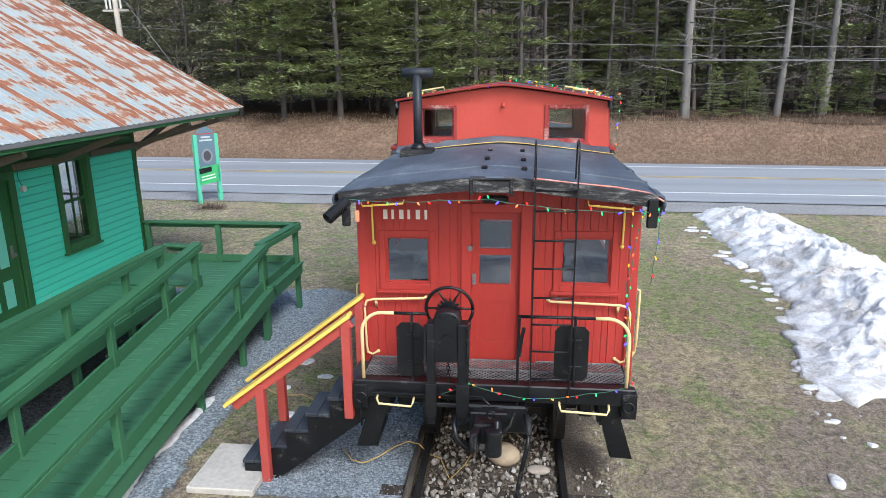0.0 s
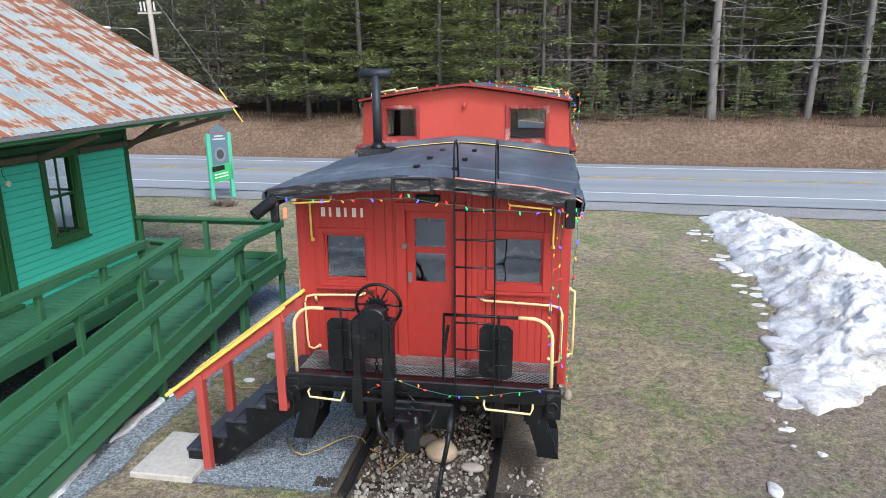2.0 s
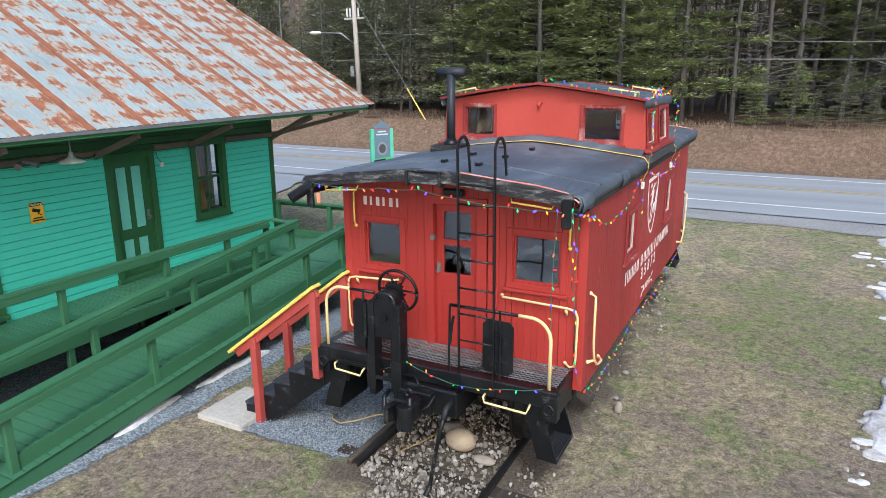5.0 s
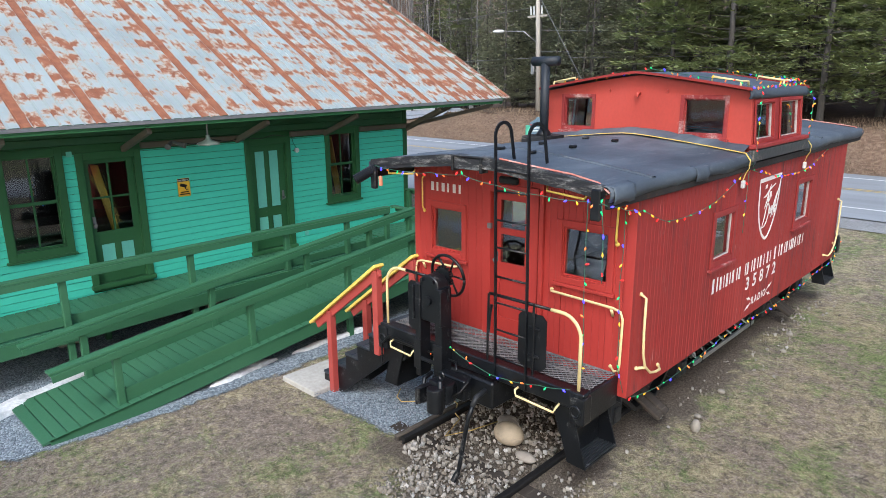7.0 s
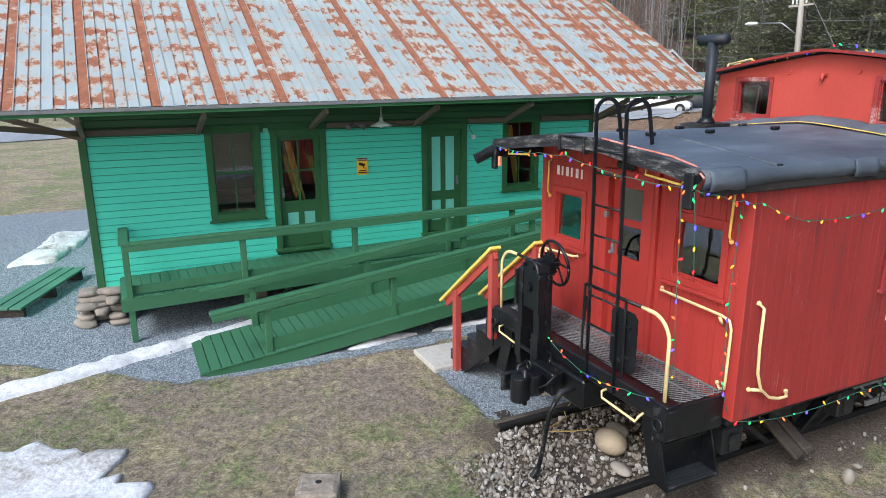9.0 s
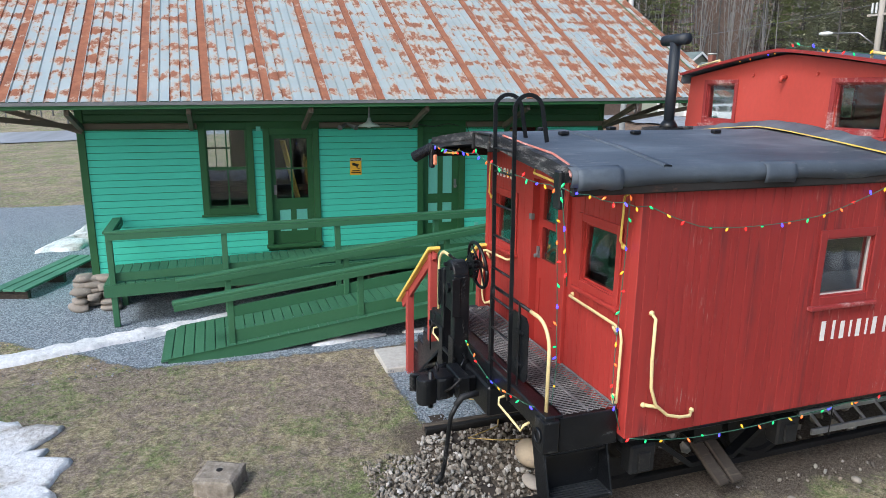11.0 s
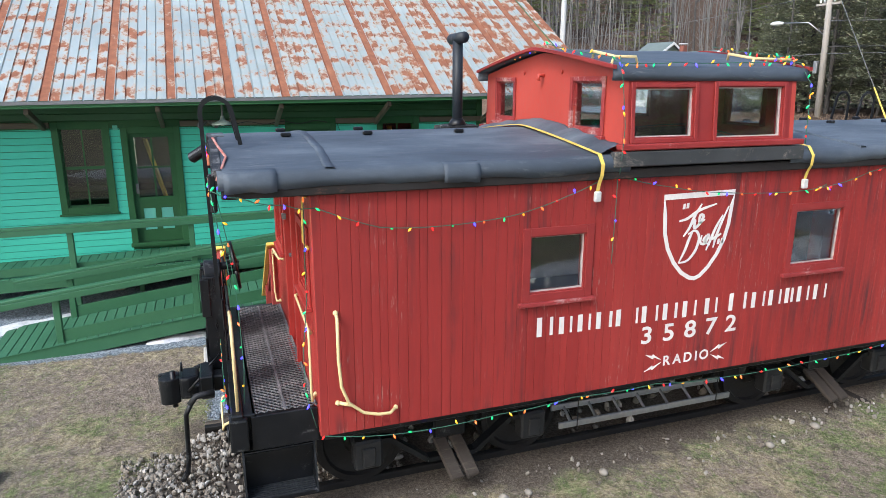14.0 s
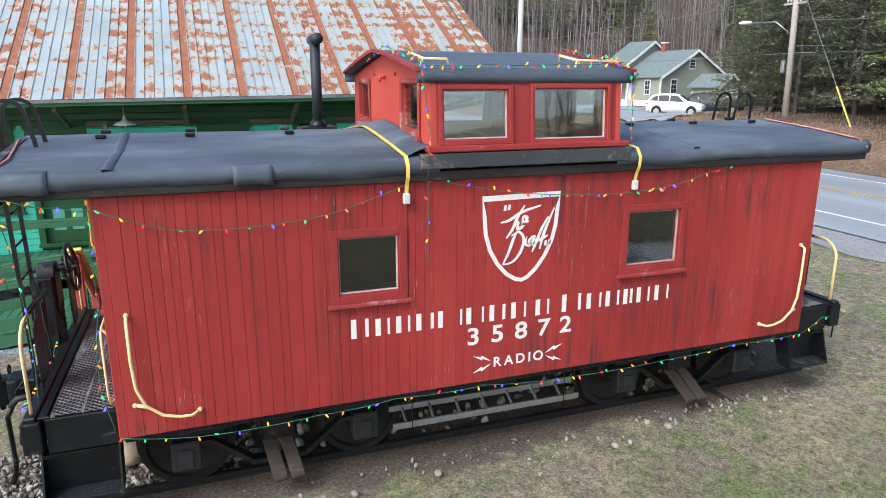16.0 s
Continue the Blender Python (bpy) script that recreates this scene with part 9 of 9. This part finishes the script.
X = 1.50
light_string([(X, 0.03, 2.86), (X, 0.51, 2.68), (X, 1.02, 2.655), (X, 1.65, 2.70), (X, 2.13, 2.83), (X, 2.51, 2.98), (X, 2.63, 2.98), (X, 3.17, 2.86), (X, 3.73, 2.78), (X, 4.6, 2.74), (X, 5.19, 2.79), (X, 5.59, 2.89), (X, 6.08, 3.0), (X, 6.6, 3.0), (X, 7.15, 3.0)], "string of coloured lights swagged along the red side", 1, 0.01)
light_string([(X, 0.02, 1.0), (X, 0.67, 0.90), (X, 1.57, 0.92), (X, 2.30, 0.96), (X, 3.2, 0.95), (X, 4.07, 0.89), (X, 5.31, 0.90), (X, 6.22, 0.95), (X, 7.17, 0.95), (1.40, 7.6, 1.06), (1.38, 8.05, 1.10)], "string of coloured lights along the bottom of the side", 2, 0.015)
light_string([(-1.46, -0.69, 3.10), (-1.36, -0.69, 3.10), (-0.82, -0.69, 3.08), (-0.52, -0.69, 3.10), (-0.05, -0.71, 3.12), (0.40, -0.72, 3.06), (0.88, -0.70, 3.02), (1.34, -0.70, 3.02), (1.48, -0.69, 3.01)], "string of coloured lights along the roof end board", 3, 0.012, 0.13)
light_string([(1.48, -0.69, 3.02), (1.55, -0.5, 2.97), (1.53, -0.2, 2.90), (1.50, 0.02, 2.86)], "string of coloured lights at the roof corner", 4, 0.02, 0.10)
light_string([(x, -0.71, z) for x, z in ((-0.56, 1.12), (-0.47, 1.15), (-0.25, 1.27), (0.17, 1.15), (0.49, 1.13), (0.92, 1.20), (1.28, 1.28))], "string of coloured lights along the platform sill", 5, 0.015, 0.14)
light_string([(1.36, -0.04, 2.92), (1.37, -0.05, 2.5), (1.35, -0.05, 2.1), (1.40, -0.10, 1.7), (1.40, -0.10, 1.35), (1.44, -0.03, 1.05)], "string of coloured lights down the corner", 6, 0.0, 0.15)
light_string([(1.34, -0.66, 3.0), (1.30, -0.60, 2.6), (1.28, -0.56, 2.1), (1.30, -0.55, 1.6), (1.29, -0.57, 1.28)], "string of coloured lights hanging over the platform", 7, 0.0, 0.16)
light_string([(1.49, -0.69, 3.0), (1.50, -0.66, 2.75), (1.48, -0.62, 2.5), (1.475, -0.60, 2.3)], "loose end of a light string at the roof corner", 8, 0.0, 0.2)
light_string([(X, 2.62, 2.98), (X, 2.62, 2.6), (X, 2.61, 2.2)], "short drop of coloured lights below the cupola", 9, 0.0, 0.17)
light_string([(1.57, 2.52, 3.97), (1.58, 2.56, 3.75), (1.56, 2.62, 3.4), (1.56, 2.61, 3.2), (1.54, 2.61, 3.0)], "string of coloured lights down the cupola corner", 10, 0.0, 0.13)
light_string([(-1.1, 2.62, cup_z(1.1) + 0.05), (0.2, 2.60, 4.13), (1.30, 2.62, cup_z(1.3) + 0.07), (1.45, 2.6, cup_z(1.45) + 0.04), (1.45, 3.2, cup_z(1.45) + 0.05), (1.42, 3.9, cup_z(1.4) + 0.05), (1.45, 4.55, cup_z(1.4) + 0.07), (1.2, 4.6, cup_z(1.2) + 0.09), (0.2, 4.6, 4.14)], "string of coloured lights round the cupola roof", 11, 0.01, 0.12)
light_string([(1.25, 4.2, cup_z(1.2) + 0.06), (1.35, 4.5, cup_z(1.3) + 0.10), (1.1, 4.58, cup_z(1.1) + 0.08), (1.4, 4.62, cup_z(1.4) + 0.05), (1.56, 4.60, 3.75), (1.56, 4.62, 3.2)], "bunched end of lights on the cupola roof", 12, 0.01, 0.08)
light_string([(1.50, 5.05, 2.76), (1.53, 5.0, 2.80), (1.50, 4.92, 2.77)], "plugged joint of two light strings", 13, 0.01, 0.05)

# loose cords on the ground
cord = [(-2.6 + 0.14 * k, -0.2 - 0.25 * math.sin(k * 0.9) + (0.25 * math.cos(k * 1.7) if k > 7 else 0), 0.07) for k in range(12)]
lone("extension_cord", tube(bmesh.new(), [Vector(p) + Vector((0.9, 0.1, 0)) for p in cord], 0.008, 5), plain("dull_yellow_cord", (0.42, 0.30, 0.10), 0.6), "dull yellow extension cord on the crushed stone", "cord", smooth=True)
lone("extension_cord", tube(bmesh.new(), [(-3.6, 1.3, 0.06), (-3.2, 1.35, 0.07), (-2.9, 1.15, 0.06), (-2.6, 1.2, 0.06), (-2.3, 1.0, 0.06), (-2.05, 0.7, 0.06)], 0.008, 5), plain("dull_orange_cord", (0.42, 0.26, 0.10), 0.6), "dull orange extension cord on the lawn", "cord", smooth=True)
